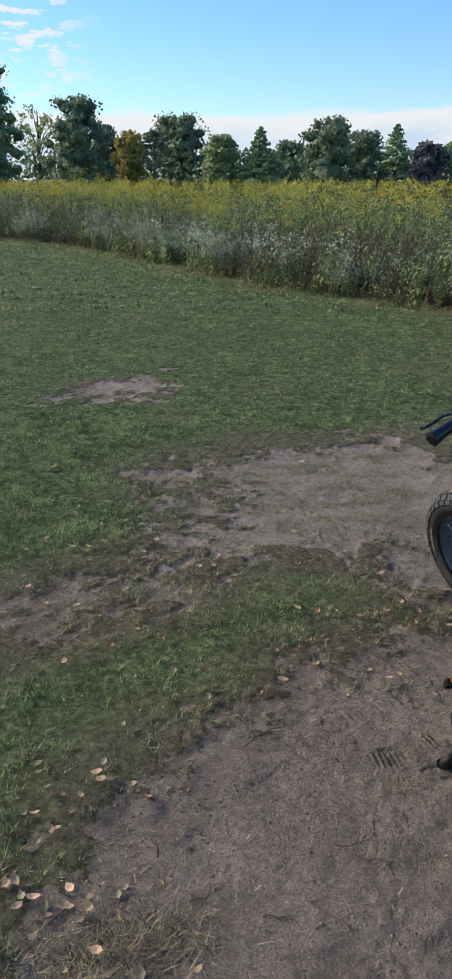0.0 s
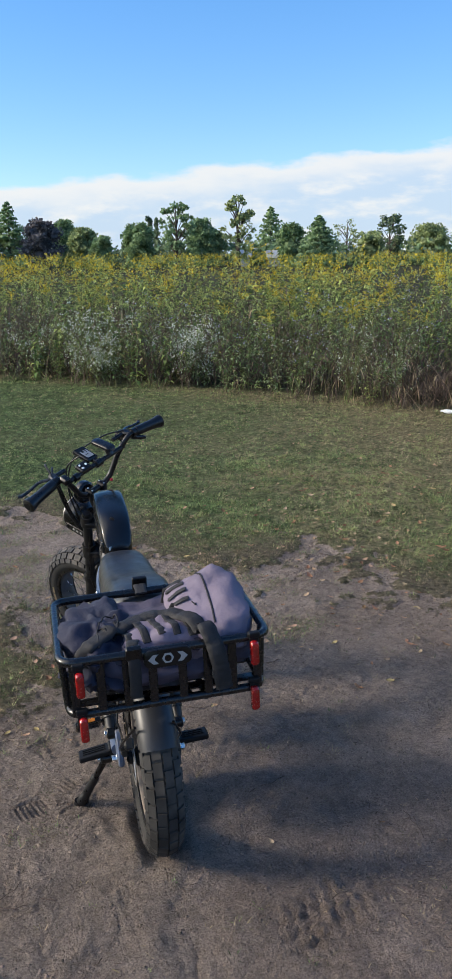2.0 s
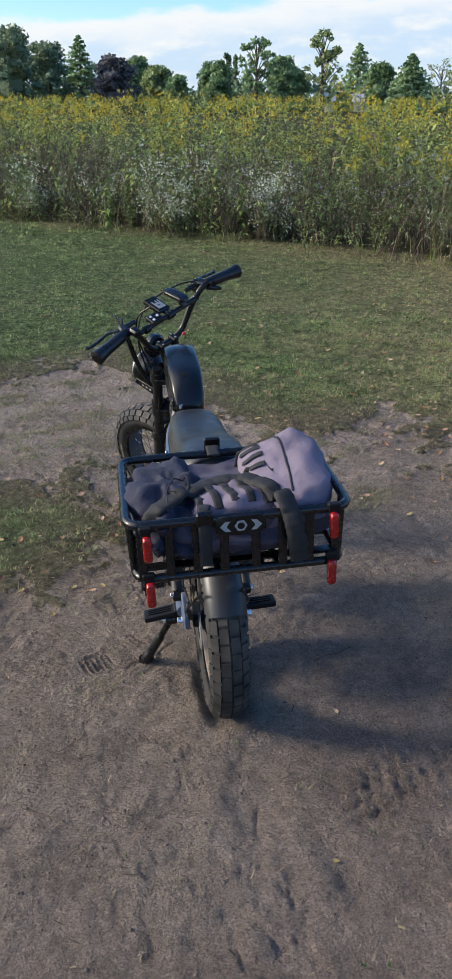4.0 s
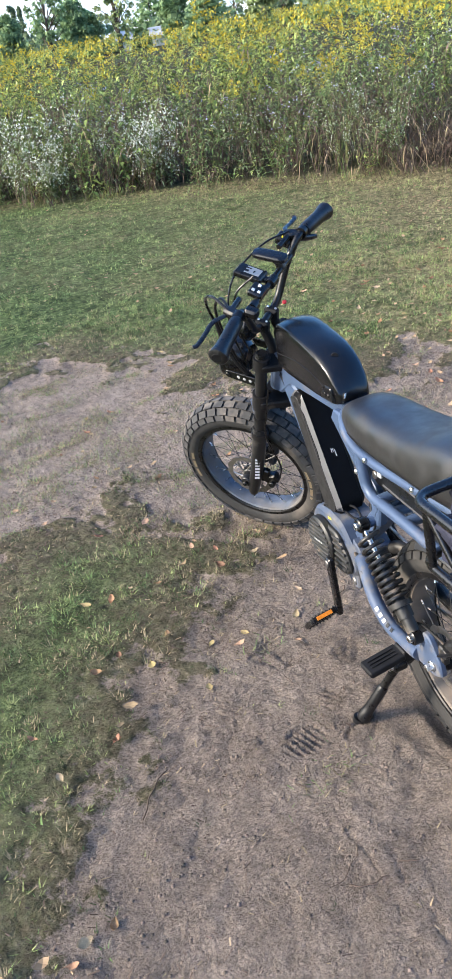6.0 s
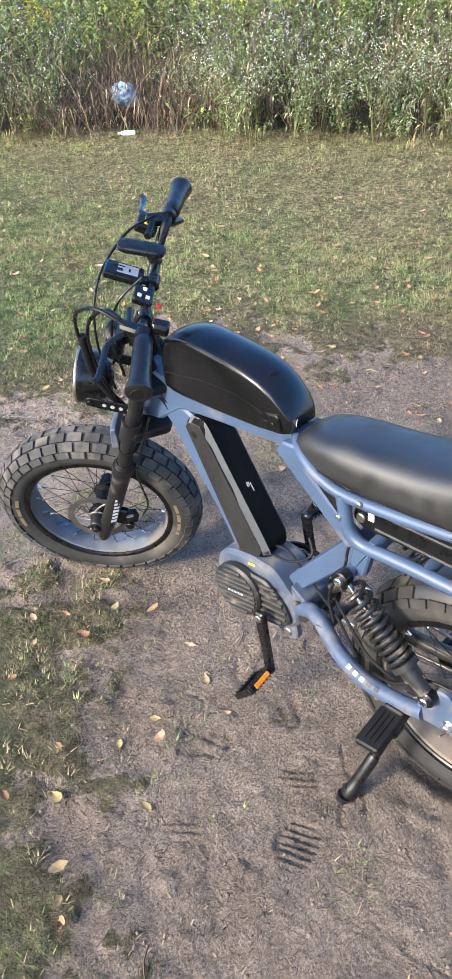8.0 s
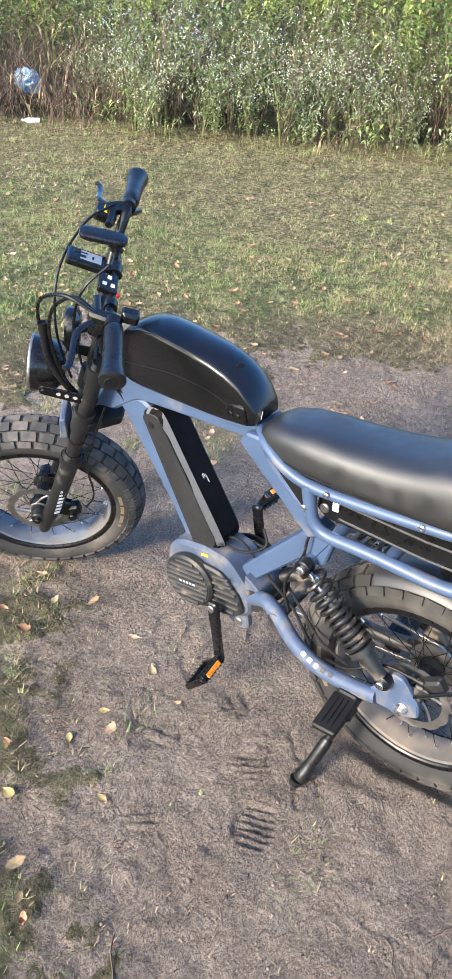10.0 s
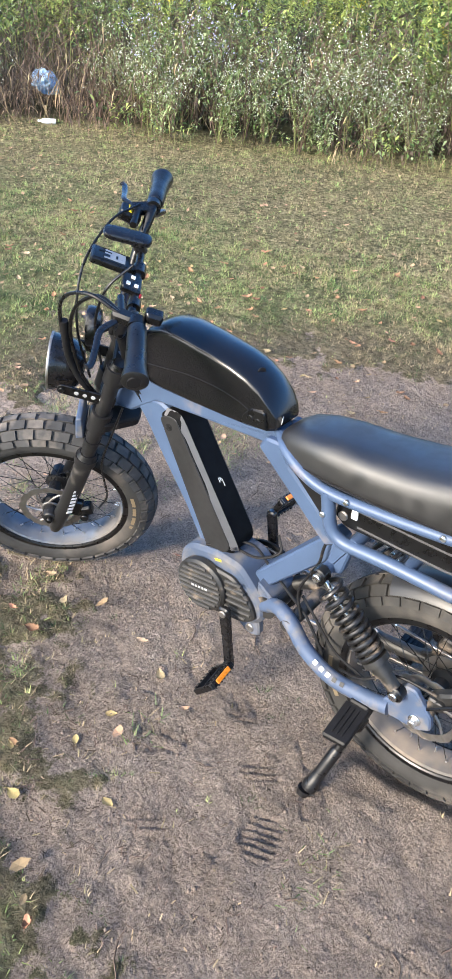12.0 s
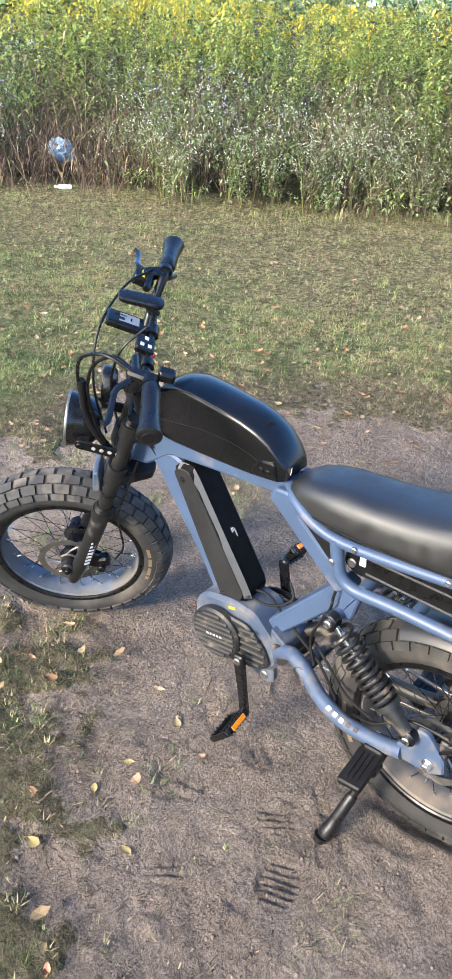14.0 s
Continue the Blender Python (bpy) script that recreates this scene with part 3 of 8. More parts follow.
    L(tex(30, 6, 0.62), crust.inputs[0])
    crust.inputs[1].default_value = 0.5
    crease = N("ShaderNodeMath")
    crease.operation = "ABSOLUTE"
    L(crust.outputs[0], crease.inputs[0])
    rough_sum = N("ShaderNodeMath")
    rough_sum.operation = "MULTIPLY_ADD"
    L(crease.outputs[0], rough_sum.inputs[0])
    rough_sum.inputs[1].default_value = 1.7
    L(h2.outputs[0], rough_sum.inputs[2])
    scuff = N("ShaderNodeMath")                               # heel scuffs and small clods
    scuff.operation = "MULTIPLY_ADD"
    L(tex(19, 7, 0.7), scuff.inputs[0])
    scuff.inputs[1].default_value = 1.8
    L(rough_sum.outputs[0], scuff.inputs[2])
    L(scuff.outputs[0], hsum.inputs[1])
    lumpy = N("ShaderNodeMath")                               # tussocks where grass grows
    lumpy.operation = "MULTIPLY_ADD"
    L(tex(9, 6, 0.65), lumpy.inputs[0])
    over = N("ShaderNodeMath")
    over.operation = "MULTIPLY_ADD"
    L(att("bare"), over.inputs[0])
    over.inputs[1].default_value, over.inputs[2].default_value = -4.0, 4.6
    L(over.outputs[0], lumpy.inputs[1])
    L(hsum.outputs[0], lumpy.inputs[2])
    bp = N("ShaderNodeBump")
    bp.inputs["Strength"].default_value, bp.inputs["Distance"].default_value = 0.9, 0.042
    L(lumpy.outputs[0], bp.inputs["Height"])
    pat = N("ShaderNodeMapRange")                             # packed smooth here, crumbly there
    pat.inputs[1].default_value, pat.inputs[2].default_value, pat.inputs[3].default_value, pat.inputs[4].default_value = 0.40, 0.60, 0.82, 1.0
    L(tex(3.2, 5, 0.65), pat.inputs[0])
    L(pat.outputs[0], bp.inputs["Strength"])
    L(bp.outputs[0], b.inputs["Normal"])
    return m


def build_ground():
    xs = axis_lines([(-4, -2, 0.12), (-2, -0.7, 0.035), (-0.7, 0.36, 0.014), (0.36, 0.80, 0.0055), (0.80, 2.3, 0.014), (2.3, 4.2, 0.035), (4.2, 7, 0.12)], 2600)
    ys = axis_lines([(-0.5, 0.9, 0.1), (0.9, 2.06, 0.014), (2.06, 2.56, 0.0055), (2.56, 3.4, 0.014), (3.4, 6.2, 0.03), (6.2, 8.2, 0.05), (8.2, 10, 0.12)], 2600)
    X, Y = np.meshgrid(xs, ys)
    Z = ground_z(X, Y)
    nx, ny = len(xs), len(ys)
    co = np.stack([X, Y, Z], -1).reshape(-1, 3)
    i = np.arange(ny - 1)[:, None] * nx + np.arange(nx - 1)[None, :]
    quads = np.stack([i, i + 1, i + nx + 1, i + nx], -1).reshape(-1, 4)
    me = mesh_quads("ground", co, quads, None, [earth_material()])
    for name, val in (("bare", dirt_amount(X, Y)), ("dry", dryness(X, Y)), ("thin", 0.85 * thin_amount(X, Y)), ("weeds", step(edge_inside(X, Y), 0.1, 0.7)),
                      ("pale", step(Y + 1.5 * fbm(X * 2.5, Y * 2.5, 62, 4), 2.9, 3.9)),
                      ("furrow_tone", step(1.70 - Y + 0.9 * (np.minimum(X, 1.3) - 1.0) + 0.9 * fbm(X * 1.8, Y * 1.8, 61, 4), -0.20, 0.35))):
        at = me.attributes.new(name, "FLOAT", "POINT")
        at.data.foreach_set("value", np.ascontiguousarray(val, dtype=np.float32).ravel())
    me.polygons.foreach_set("use_smooth", [True] * len(me.polygons))
    ob = new("ground", me)
    tagged(ob, "trodden grey-brown earth in a mown lawn with footprints", "ground", kind="structure")


build_ground()


# ---- the electric bike on its stand; x ahead, y to its left, z up from the rear tyre's contact ----
bike = empty("electric_bike", BIKE)
tagged(bike, "slate blue fat-tyre electric bike leaning on its kickstand on bare earth", "electric bike")
STEER = pose(1.158, 0.045, 0.279) @ pose(0, 0, 0, 0, -23, 0) @ pose(0, 0, 0, 0, 0, 39.5)
FORK, BARS = STEER @ pose(-0.026, 0, -0.010), STEER @ pose(-0.052, 0, 0.004)
REAR = pose(-0.012, -0.008, 0.264)
TYRE_R, TYRE_W = 0.294, 0.053


def wheel(name, m, disc_r, label, rim_mat, side_mat, tread_mat):
    """A spoked fat wheel round the y axis of m."""
    w = empty(name, None, bike)
    w["label"] = label
    s = Shape()
    prof = []
    cr = TYRE_R - 0.053
    for k in range(17):                                       # tyre cross-section, bead to bead
        a = radians(-128 + 256 * k / 16)
        prof.append((cr + 0.048 * math.cos(a), TYRE_W * math.sin(a) * (1.0 if abs(math.sin(a)) < 0.99 else 1)))
    s.lathe(prof, 72, m)
    part("tyre", s, side_mat, w, "dusty black fat tyre")
    t = Shape()                                               # tread blocks
    rows = 38
    for i in range(rows):
        for j, (off, wid, ln, sh) in enumerate(((-0.60, 0.176, 0.84, 0.0), (-0.205, 0.178, 0.85, 0.5), (0.205, 0.178, 0.85, 0.0), (0.60, 0.176, 0.84, 0.5))):
            a0 = 2 * math.pi * (i + sh) / rows
            a1 = a0 + 2 * math.pi / rows * ln
            q = []
            for up in (-0.003, 0.0066):
                for a in (a0, a1):
                    for b in (off - wid, off + wid):
                        th = b * 1.28
                        k = 0.95 if up > 0 else 1.0
                        aa = (a0 + a1) / 2 + (a - (a0 + a1) / 2) * k
                        th2 = off * 1.28 + (th - off * 1.28) * k
                        r = cr + (0.048 + up) * math.cos(th2)
                        q.append((r * math.cos(aa), (TYRE_W + up) * math.sin(th2), r * math.sin(aa)))
            t.add(q, [(4, 5, 7, 6), (0, 1, 5, 4), (2, 6, 7, 3), (0, 4, 6, 2), (1, 3, 7, 5)], m)
    for i in range(rows):                                     # shoulder lugs
        for sgn in (-1, 1):
            a0 = 2 * math.pi * (i + (0.25 if sgn > 0 else 0.6)) / rows
            a1 = a0 + 2 * math.pi / rows * 0.80
            q = []
            for up in (-0.002, 0.0055):
                for a in (a0, a1):
                    for th in (1.02, 1.36):
                        r = cr + (0.048 + up) * math.cos(th)
                        q.append((r * math.cos(a), sgn * (TYRE_W + up) * math.sin(th), r * math.sin(a)))
            t.add(q, [(4, 5, 7, 6), (0, 1, 5, 4), (2, 6, 7, 3), (0, 4, 6, 2), (1, 3, 7, 5)], m)
    part("tread", t, tread_mat, w, "worn blocky tread", smooth=0)
    R0 = cr - 0.030
    r = Shape()                                               # rim well with a drop centre
    r.lathe([(R0 - 0.002, -0.036), (R0 - 0.006, -0.034), (R0 - 0.012, -0.012), (R0 - 0.012, 0.012), (R0 - 0.006, 0.034), (R0 - 0.002, 0.036),
             (R0 - 0.010, 0.038), (R0 - 0.016, 0.034), (R0 - 0.022, 0.013), (R0 - 0.022, -0.013), (R0 - 0.016, -0.034), (R0 - 0.010, -0.038)], 64, m, closed=True)
    part("rim", r, rim_mat, w)
    for sgn in (-1, 1):
        r = Shape()
        r.lathe([(R0 + 0.004, sgn * 0.036), (R0 + 0.004, sgn * 0.044), (R0 - 0.008, sgn * 0.045), (R0 - 0.012, sgn * 0.042), (R0 - 0.010, sgn * 0.036)], 64, m, closed=True)
        part("rim_lip", r, black_satin, w)
    h = Shape()
    hub_r = 0.030
    h.lathe([(0.011, -0.075), (0.020, -0.070), (0.022, -0.05), (hub_r, -0.045), (hub_r, -0.038), (0.018, -0.030), (0.018, 0.030), (hub_r, 0.038),
             (hub_r, 0.045), (0.022, 0.05), (0.020, 0.070), (0.011, 0.075)], 20, m)
    part("hub", h, black_matte, w)
    sp = Shape()
    for k in range(36):
        sgn = 1 if k % 2 else -1
        a = 2 * math.pi * k / 36
        lean = radians(48) * (1 if (k // 2) % 2 else -1)
        p0 = Vector((0.028 * math.cos(a + lean), sgn * 0.041, 0.028 * math.sin(a + lean)))
        p1 = Vector(((R0 - 0.021) * math.cos(a), sgn * 0.008, (R0 - 0.021) * math.sin(a)))
        sp.rod(p0, p1, 0.0011, 5, m)
        d = (p0 - p1).normalized()
        sp.rod(p1, p1 + d * 0.014, 0.0022, 5, m, 1)
    part("spokes", sp, [black_satin, steel], w)
    d = Shape()                                               # perforated brake disc
    ring_o, ring_i, y = disc_r, disc_r - 0.020, 0.056
    n = 48
    verts, faces = [], []
    for k in range(n):
        a = 2 * math.pi * k / n
        ro = ring_o - (0.004 if k % 4 == 0 else 0)
        for rr, yy in ((ring_i, y), (ro, y), (ro, y + 0.002), (ring_i, y + 0.002)):
            verts.append((rr * math.cos(a), yy, rr * math.sin(a)))
    for k in range(n):
        j = (k + 1) % n
        for q in range(4):
            e = (q + 1) % 4
            faces.append((k * 4 + q, j * 4 + q, j * 4 + e, k * 4 + e))
    d.add(verts, faces, m)
    for k in range(6):
        a = 2 * math.pi * k / 6
        d.tube(curve_path([(0.022 * math.cos(a), y, 0.022 * math.sin(a)), ((ring_i + 0.02) / 2 * math.cos(a + 0.5), y, (ring_i + 0.02) / 2 * math.sin(a + 0.5)),
                           (ring_i * 1.02 * math.cos(a + 0.75), y, ring_i * 1.02 * math.sin(a + 0.75))], 3), 0.0032, 6, False, m)
    d.disc(0.026, y - 0.002, y + 0.003, 18, 0.001, m)
    part("brake_disc", d, steel_dull, w, "drilled steel brake disc")
    # raised lettering bars on the side wall
    for a, ln in ((150, 9), (161, 8), (171, 8), (181, 3), (-30, 9), (-19, 8), (-9, 8)):
        b = Shape()
        mid = (cr - 0.010, TYRE_W * 0.982)
        b.lathe([(mid[0] + 0.007, mid[1] + 0.0013), (mid[0] - 0.003, mid[1] + 0.0003)], 6, m, arc=(radians(a), radians(a + ln)))
        part("side_mark", b, tan_mark, w, "faded tan lettering bar", smooth=0)
    return w


wheel("front_wheel", STEER, 0.088, "wheel turned to the left with silver rim", rim_silver, rubber, rubber_tread)
wheel("rear_wheel", REAR @ pose(0, 0, -0.005) @ Matrix.Diagonal((1.03, 1.03, 1.03, 1)), 0.088, "muddy wheel with dusty rim", rim_dusty, rubber_muddy, rubber_muddy)


def frame_parts():
    s = Shape()
    s.prism([(0.905, 0.80), (0.83, 0.778), (0.44, 0.774), (0.412, 0.760), (0.455, 0.728), (0.64, 0.720), (0.775, 0.712), (0.86, 0.655), (0.915, 0.65)],
            -0.030, 0.030, 0.006, 0.012)
    part("top_tube", s, blue_paint, bike)
    s = Shape()
    for z0, z1, r in ((0.40, 0.56, 0.027),):
        s.tube([(-0.045, 0, z0 - 0.02), (-0.045, 0, z1)], r, 20, False, FORK)
    for z in (0.385, 0.545):
        s.tube([(-0.045, 0, z), (-0.045, 0, z + 0.018)], 0.031, 20, False, FORK)
    part("head_tube", s, blue_paint, bike)
    s = Shape()
    s.prism([(0.862, 0.70), (0.77, 0.715), (0.735, 0.70), (0.575, 0.36), (0.622, 0.338), (0.684, 0.453), (0.760, 0.565), (0.818, 0.656)], -0.028, 0.028, 0.006, 0.010)
    part("down_tube", s, blue_paint, bike)
    s = Shape()                                               # bolt of dark decal on the head
    s.prism([(0.842, 0.735), (0.822, 0.715), (0.832, 0.715), (0.822, 0.695), (0.850, 0.722), (0.838, 0.722)], 0.0295, 0.0312, 0.0003)
    part("decal", s, black_satin, bike, smooth=0)
    for sgn, nm in ((1, ""), (-1, "")):
        s = Shape()
        s.tube(curve_path([(0.435, sgn * 0.022, 0.762), (0.395, sgn * 0.058, 0.757), (0.34, sgn * 0.078, 0.737), (0.27, sgn * 0.085, 0.722),
                           (0.15, sgn * 0.086, 0.727), (0.0, sgn * 0.088, 0.743), (-0.13, sgn * 0.088, 0.760), (-0.235, sgn * 0.085, 0.775)], 5), 0.0125, 12)
        part("seat_rail", s, blue_paint, bike)
        s = Shape()
        s.tube(smooth_path([(0.272, sgn * 0.085, 0.725), (0.253, sgn * 0.085, 0.615), (0.12, sgn * 0.086, 0.622), (-0.05, sgn * 0.087, 0.618),
                            (-0.19, sgn * 0.087, 0.660), (-0.225, sgn * 0.085, 0.77)], 0.05, 7), 0.0145, 12)
        part("lower_rail", s, blue_paint, bike)
        s = Shape()
        s.prism([(0.462, 0.738), (0.445, 0.766), (0.405, 0.766), (0.385, 0.722), (0.292, 0.640), (0.246, 0.612), (0.244, 0.585), (0.276, 0.566)], sgn * 0.040 if sgn > 0 else -0.062, sgn * 0.062 if sgn > 0 else -0.040, 0.005, 0.008)
        part("seat_strut", s, blue_paint, bike)
        s = Shape()
        s.prism([(0.378, 0.728), (0.286, 0.724), (0.290, 0.642)], sgn * 0.060 if sgn > 0 else -0.064, sgn * 0.064 if sgn > 0 else -0.060, 0.001)
        part("gusset", s, black_matte, bike, smooth=0)
        for x, z in ((0.270, 0.676), (0.222, 0.728), (0.02, 0.745), (-0.14, 0.758)):
            s = Shape()
            s.disc(0.0065, 0, 0.008, 12, 0.002, pose(x, sgn * 0.096, z) @ pose(0, 0, 0, 0, 0, 0 if sgn > 0 else 180))
            part("bolt", s, steel, bike)
        # swing arm
        s = Shape()
        s.tube(curve_path([(0.425, sgn * 0.040, 0.290), (0.375, sgn * 0.058, 0.325), (0.325, sgn * 0.076, 0.318), (0.270, sgn * 0.086, 0.272),
                           (0.195, sgn * 0.090, 0.240), (0.105, sgn * 0.092, 0.243), (0.05, sgn * 0.093, 0.254)], 6), 0.0185, 14)
        s.prism([(0.075, 0.235), (0.065, 0.278), (0.045, 0.285), (0.025, 0.345), (0.000, 0.345), (-0.045, 0.290), (-0.050, 0.255), (-0.020, 0.236)],
                sgn * 0.080 if sgn > 0 else -0.098, sgn * 0.098 if sgn > 0 else -0.080, 0.004, 0.008)
        # chain-side arm is near-black instead of blue: its shade is in the colour
        part("swing_arm", s, blue_dusty if sgn > 0 else black_dusty, bike, "dusty blue swing arm" if sgn > 0 else "swing arm on the chain side, its shade put into a near-black colour")
        # spring shock
        a, b = Vector((0.249, sgn * 0.110, 0.536)), Vector((0.036, sgn * 0.108, 0.327))
        ax = (b - a).normalized()
        sh = Shape()
        sh.rod(a, b, 0.0065, 10, None, 1)
        sh.rod(a + ax * 0.105, b - ax * 0.012, 0.0165, 14)
        sh.rod(a + ax * 0.208, a + ax * 0.222, 0.030, 18)
        sh.rod(a + ax * 0.222, a + ax * 0.250, 0.021, 14)
        shock = part("shock", sh, [black_dusty, steel], bike)
        c = Shape()
        side = ax.cross(Vector((0, 1, 0))).normalized()
        nor = ax.cross(side)
        coil = []
        turns = 10.2
        for k in range(int(turns * 14) + 1):
            q = k / 14
            f = q / turns
            d = 0.020 + 0.186 * (f ** 0.80)
            coil.append(a + ax * d + (side * math.cos(q * 2 * math.pi) + nor * math.sin(q * 2 * math.pi)) * 0.0275)
        c.tube(coil, 0.0056, 8)
        part("spring", c, spring_black, shock)
        for p in (a, b):
            e = Shape()
            e.disc(0.019, -0.013, 0.014, 18, 0.003, Matrix.Translation(p))
            e.disc(0.010, 0.0 if sgn > 0 else -0.022, 0.022 if sgn > 0 else 0.0, 12, 0.002, Matrix.Translation(p), 1)
            part("shock_eye", e, [black_satin, steel], shock)
        # axle nut
        n = Shape()
        n.disc(0.014, 0, 0.004, 20, 0.001, pose(-0.012, sgn * 0.098, 0.266) @ pose(0, 0, 0, 0, 0, 0 if sgn > 0 else 180))
        n.disc(0.0095, 0.004, 0.018, 6, 0.001, pose(-0.012, sgn * 0.098, 0.266) @ pose(0, 0, 0, 0, 0, 0 if sgn > 0 else 180))
        part("axle_nut", n, steel, bike)
        # passenger peg
        p = Shape()
        mpeg = pose(0.112, sgn * 0.163, 0.216) @ pose(0, 0, 0, -8 if sgn > 0 else -2, 4, 0)
        p.box((0.058, 0.104, 0.018), mpeg, 0.0085)
        for k in range(3):
            p.box((0.0035, 0.075, 0.003), mpeg @ pose(-0.012 + 0.012 * k, 0, 0.011), 0.001)
        peg = part("foot_peg", p, black_matte, bike, "ribbed black folding peg")
        p = Shape()
        p.prism([(0.135, 0.240), (0.085, 0.240), (0.085, 0.195), (0.120, 0.190)], sgn * 0.092 if sgn > 0 else -0.118, sgn * 0.118 if sgn > 0 else -0.092, 0.004, 0.008)
        part("bracket", p, black_matte, peg)
    s = Shape()                                               # link box from the drive up to the shock bridge
    d = Vector((0.286 - 0.463, 0, 0.542 - 0.338))
    s.prism([(0.475, 0.352), (0.445, 0.318), (0.275, 0.505), (0.255, 0.56), (0.285, 0.575), (0.31, 0.545)], -0.028, 0.028, 0.005, 0.008)
    part("link_beam", s, blue_paint, bike)
    s = Shape()
    s.rod((0.249, -0.094, 0.536), (0.249, 0.094, 0.536), 0.014, 16)
    s.prism([(0.25, 0.60), (0.20, 0.615), (0.22, 0.53), (0.26, 0.515)], -0.08, -0.055, 0.004, 0.006)
    s.prism([(0.25, 0.60), (0.20, 0.615), (0.22, 0.53), (0.26, 0.515)], 0.055, 0.08, 0.004, 0.006)
    part("shock_bridge", s, blue_paint, bike)
    s = Shape()
    for x, z in ((0.20, 0.622), (0.08, 0.622), (-0.06, 0.62)):
        s.rod((x, -0.085, z), (x, 0.085, z), 0.014, 12)
    part("cross_tube", s, blue_paint, bike)
    s = Shape()
    s.rod((0.415, -0.055, 0.295), (0.415, 0.055, 0.295), 0.030, 18)
    s.rod((0.33, -0.09, 0.315), (0.33, 0.09, 0.315), 0.017, 14)
    part("pivot_tube", s, black_dusty, bike)


frame_parts()


def drive():
    s = Shape()
    case = [(0.672, 0.345), (0.64, 0.378), (0.56, 0.392), (0.49, 0.385), (0.425, 0.315), (0.408, 0.262), (0.44, 0.222), (0.53, 0.205), (0.62, 0.212), (0.665, 0.255), (0.68, 0.30)]
    s.prism(case, -0.055, 0.060, 0.010, 0.02)
    s.prism([(0.50, 0.25), (0.43, 0.235), (0.425, 0.19), (0.455, 0.178), (0.49, 0.20)], 0.030, 0.052, 0.004, 0.012)
    s.prism([(0.445, 0.36), (0.40, 0.33), (0.395, 0.285), (0.44, 0.27)], -0.05, 0.05, 0.004, 0.01)
    motor = part("motor", s, blue_muddy, bike, "mud-stained blue mid motor")
    s = Shape()
    s.prism([(0.625, 0.355), (0.50, 0.352), (0.445, 0.300), (0.428, 0.258), (0.46, 0.228), (0.55, 0.214), (0.62, 0.222)], 0.058, 0.074, 0.005, 0.015)
    part("side_cover", s, black_dusty, motor, "black ribbed cover")
    for k in range(6):
        s = Shape()
        z = 0.338 - k * 0.019
        s.tube([(0.520, 0.0745, z - 0.004), (0.485 - (0.012, 0.022, 0.034, 0.044, 0.044, 0.030)[k], 0.0745, z + 0.004)], 0.0042, 8)
        part("rib", s, rib_dusty, motor)
    s = Shape()
    mm = pose(0.588, 0, 0.288)
    s.disc(0.074, 0.060, 0.088, 40, 0.006, mm)
    for k in range(-4, 5):
        z = k * 0.0145
        half = math.sqrt(max(0, 0.064 ** 2 - z * z))
        if half > 0.012:
            r = Shape()
            r.tube([(-half, 0.0885, z), (half, 0.0885, z)], 0.0042, 8, False, mm @ pose(0, 0, 0, 0, 8, 0))
            part("rib", r, rib_dusty, motor)
    part("round_cover", s, black_dusty, motor)
    s = Shape()
    for k, w in enumerate((0.008, 0.006, 0.007, 0.006, 0.008)):
        s.box((w, 0.0006, 0.007), mm @ pose(0, 0, 0, 0, 8, 0) @ pose(0.018 - 0.0105 * k, 0.0930, 0.001), 0.0002)
    part("badge_mark", s, grey_mark, motor, smooth=0)
    s = Shape()
    s.box((0.02, 0.0006, 0.007), pose(0.555, 0.0602, 0.372) @ pose(0, 0, 0, 0, 10, 0), 0.0002)
    part("paint_dab", s, yellow_mark, motor, smooth=0)
    s = Shape()
    s.disc(0.012, 0.05, 0.056, 16, 0.002, pose(0.455, 0, 0.203))
    part("pivot_bolt", s, steel_dull, motor)
    # cranks and pedals
    for sgn, end in ((1, (0.474, 0.103)), (-1, (0.517, 0.433))):
        ax, az = 0.495, 0.268
        s = Shape()
        y = sgn * 0.104
        dx, dz = end[0] - ax, end[1] - az
        ln = math.hypot(dx, dz)
        ang = math.degrees(math.atan2(dx, dz))
        mc = pose(ax, y, az) @ pose(0, 0, 0, 0, ang, 0)
        s.prism([(-0.016, -0.016), (0.016, -0.016), (0.0125, ln * 0.5), (0.0125, ln + 0.012), (-0.0125, ln + 0.012), (-0.0125, ln * 0.5)], -0.009, 0.009, 0.004, 0.010, mc)
        crank = part("crank", s, black_gloss, bike)
        s = Shape()
        s.disc(0.010, 0, 0.013, 16, 0.002, pose(ax, y, az) @ pose(0, 0, 0, 0, 0, 0 if sgn > 0 else 180))
        part("crank_bolt", s, steel_dull, crank)
        mp = pose(end[0], sgn * 0.165, end[1]) @ pose(0, 0, 0, -sgn * 6, 48 if sgn > 0 else 62, 0)
        s = Shape()
        s.rod((0, -sgn * 0.062, 0), (0, sgn * 0.045, 0), 0.0075, 10, mp)
        for yy in (-0.042, 0.042):
            s.box((0.078, 0.009, 0.016), mp @ pose(0, yy, 0), 0.003)
        for xx in (-0.035, 0.035):
            s.box((0.010, 0.082, 0.017), mp @ pose(xx, 0, 0), 0.003)
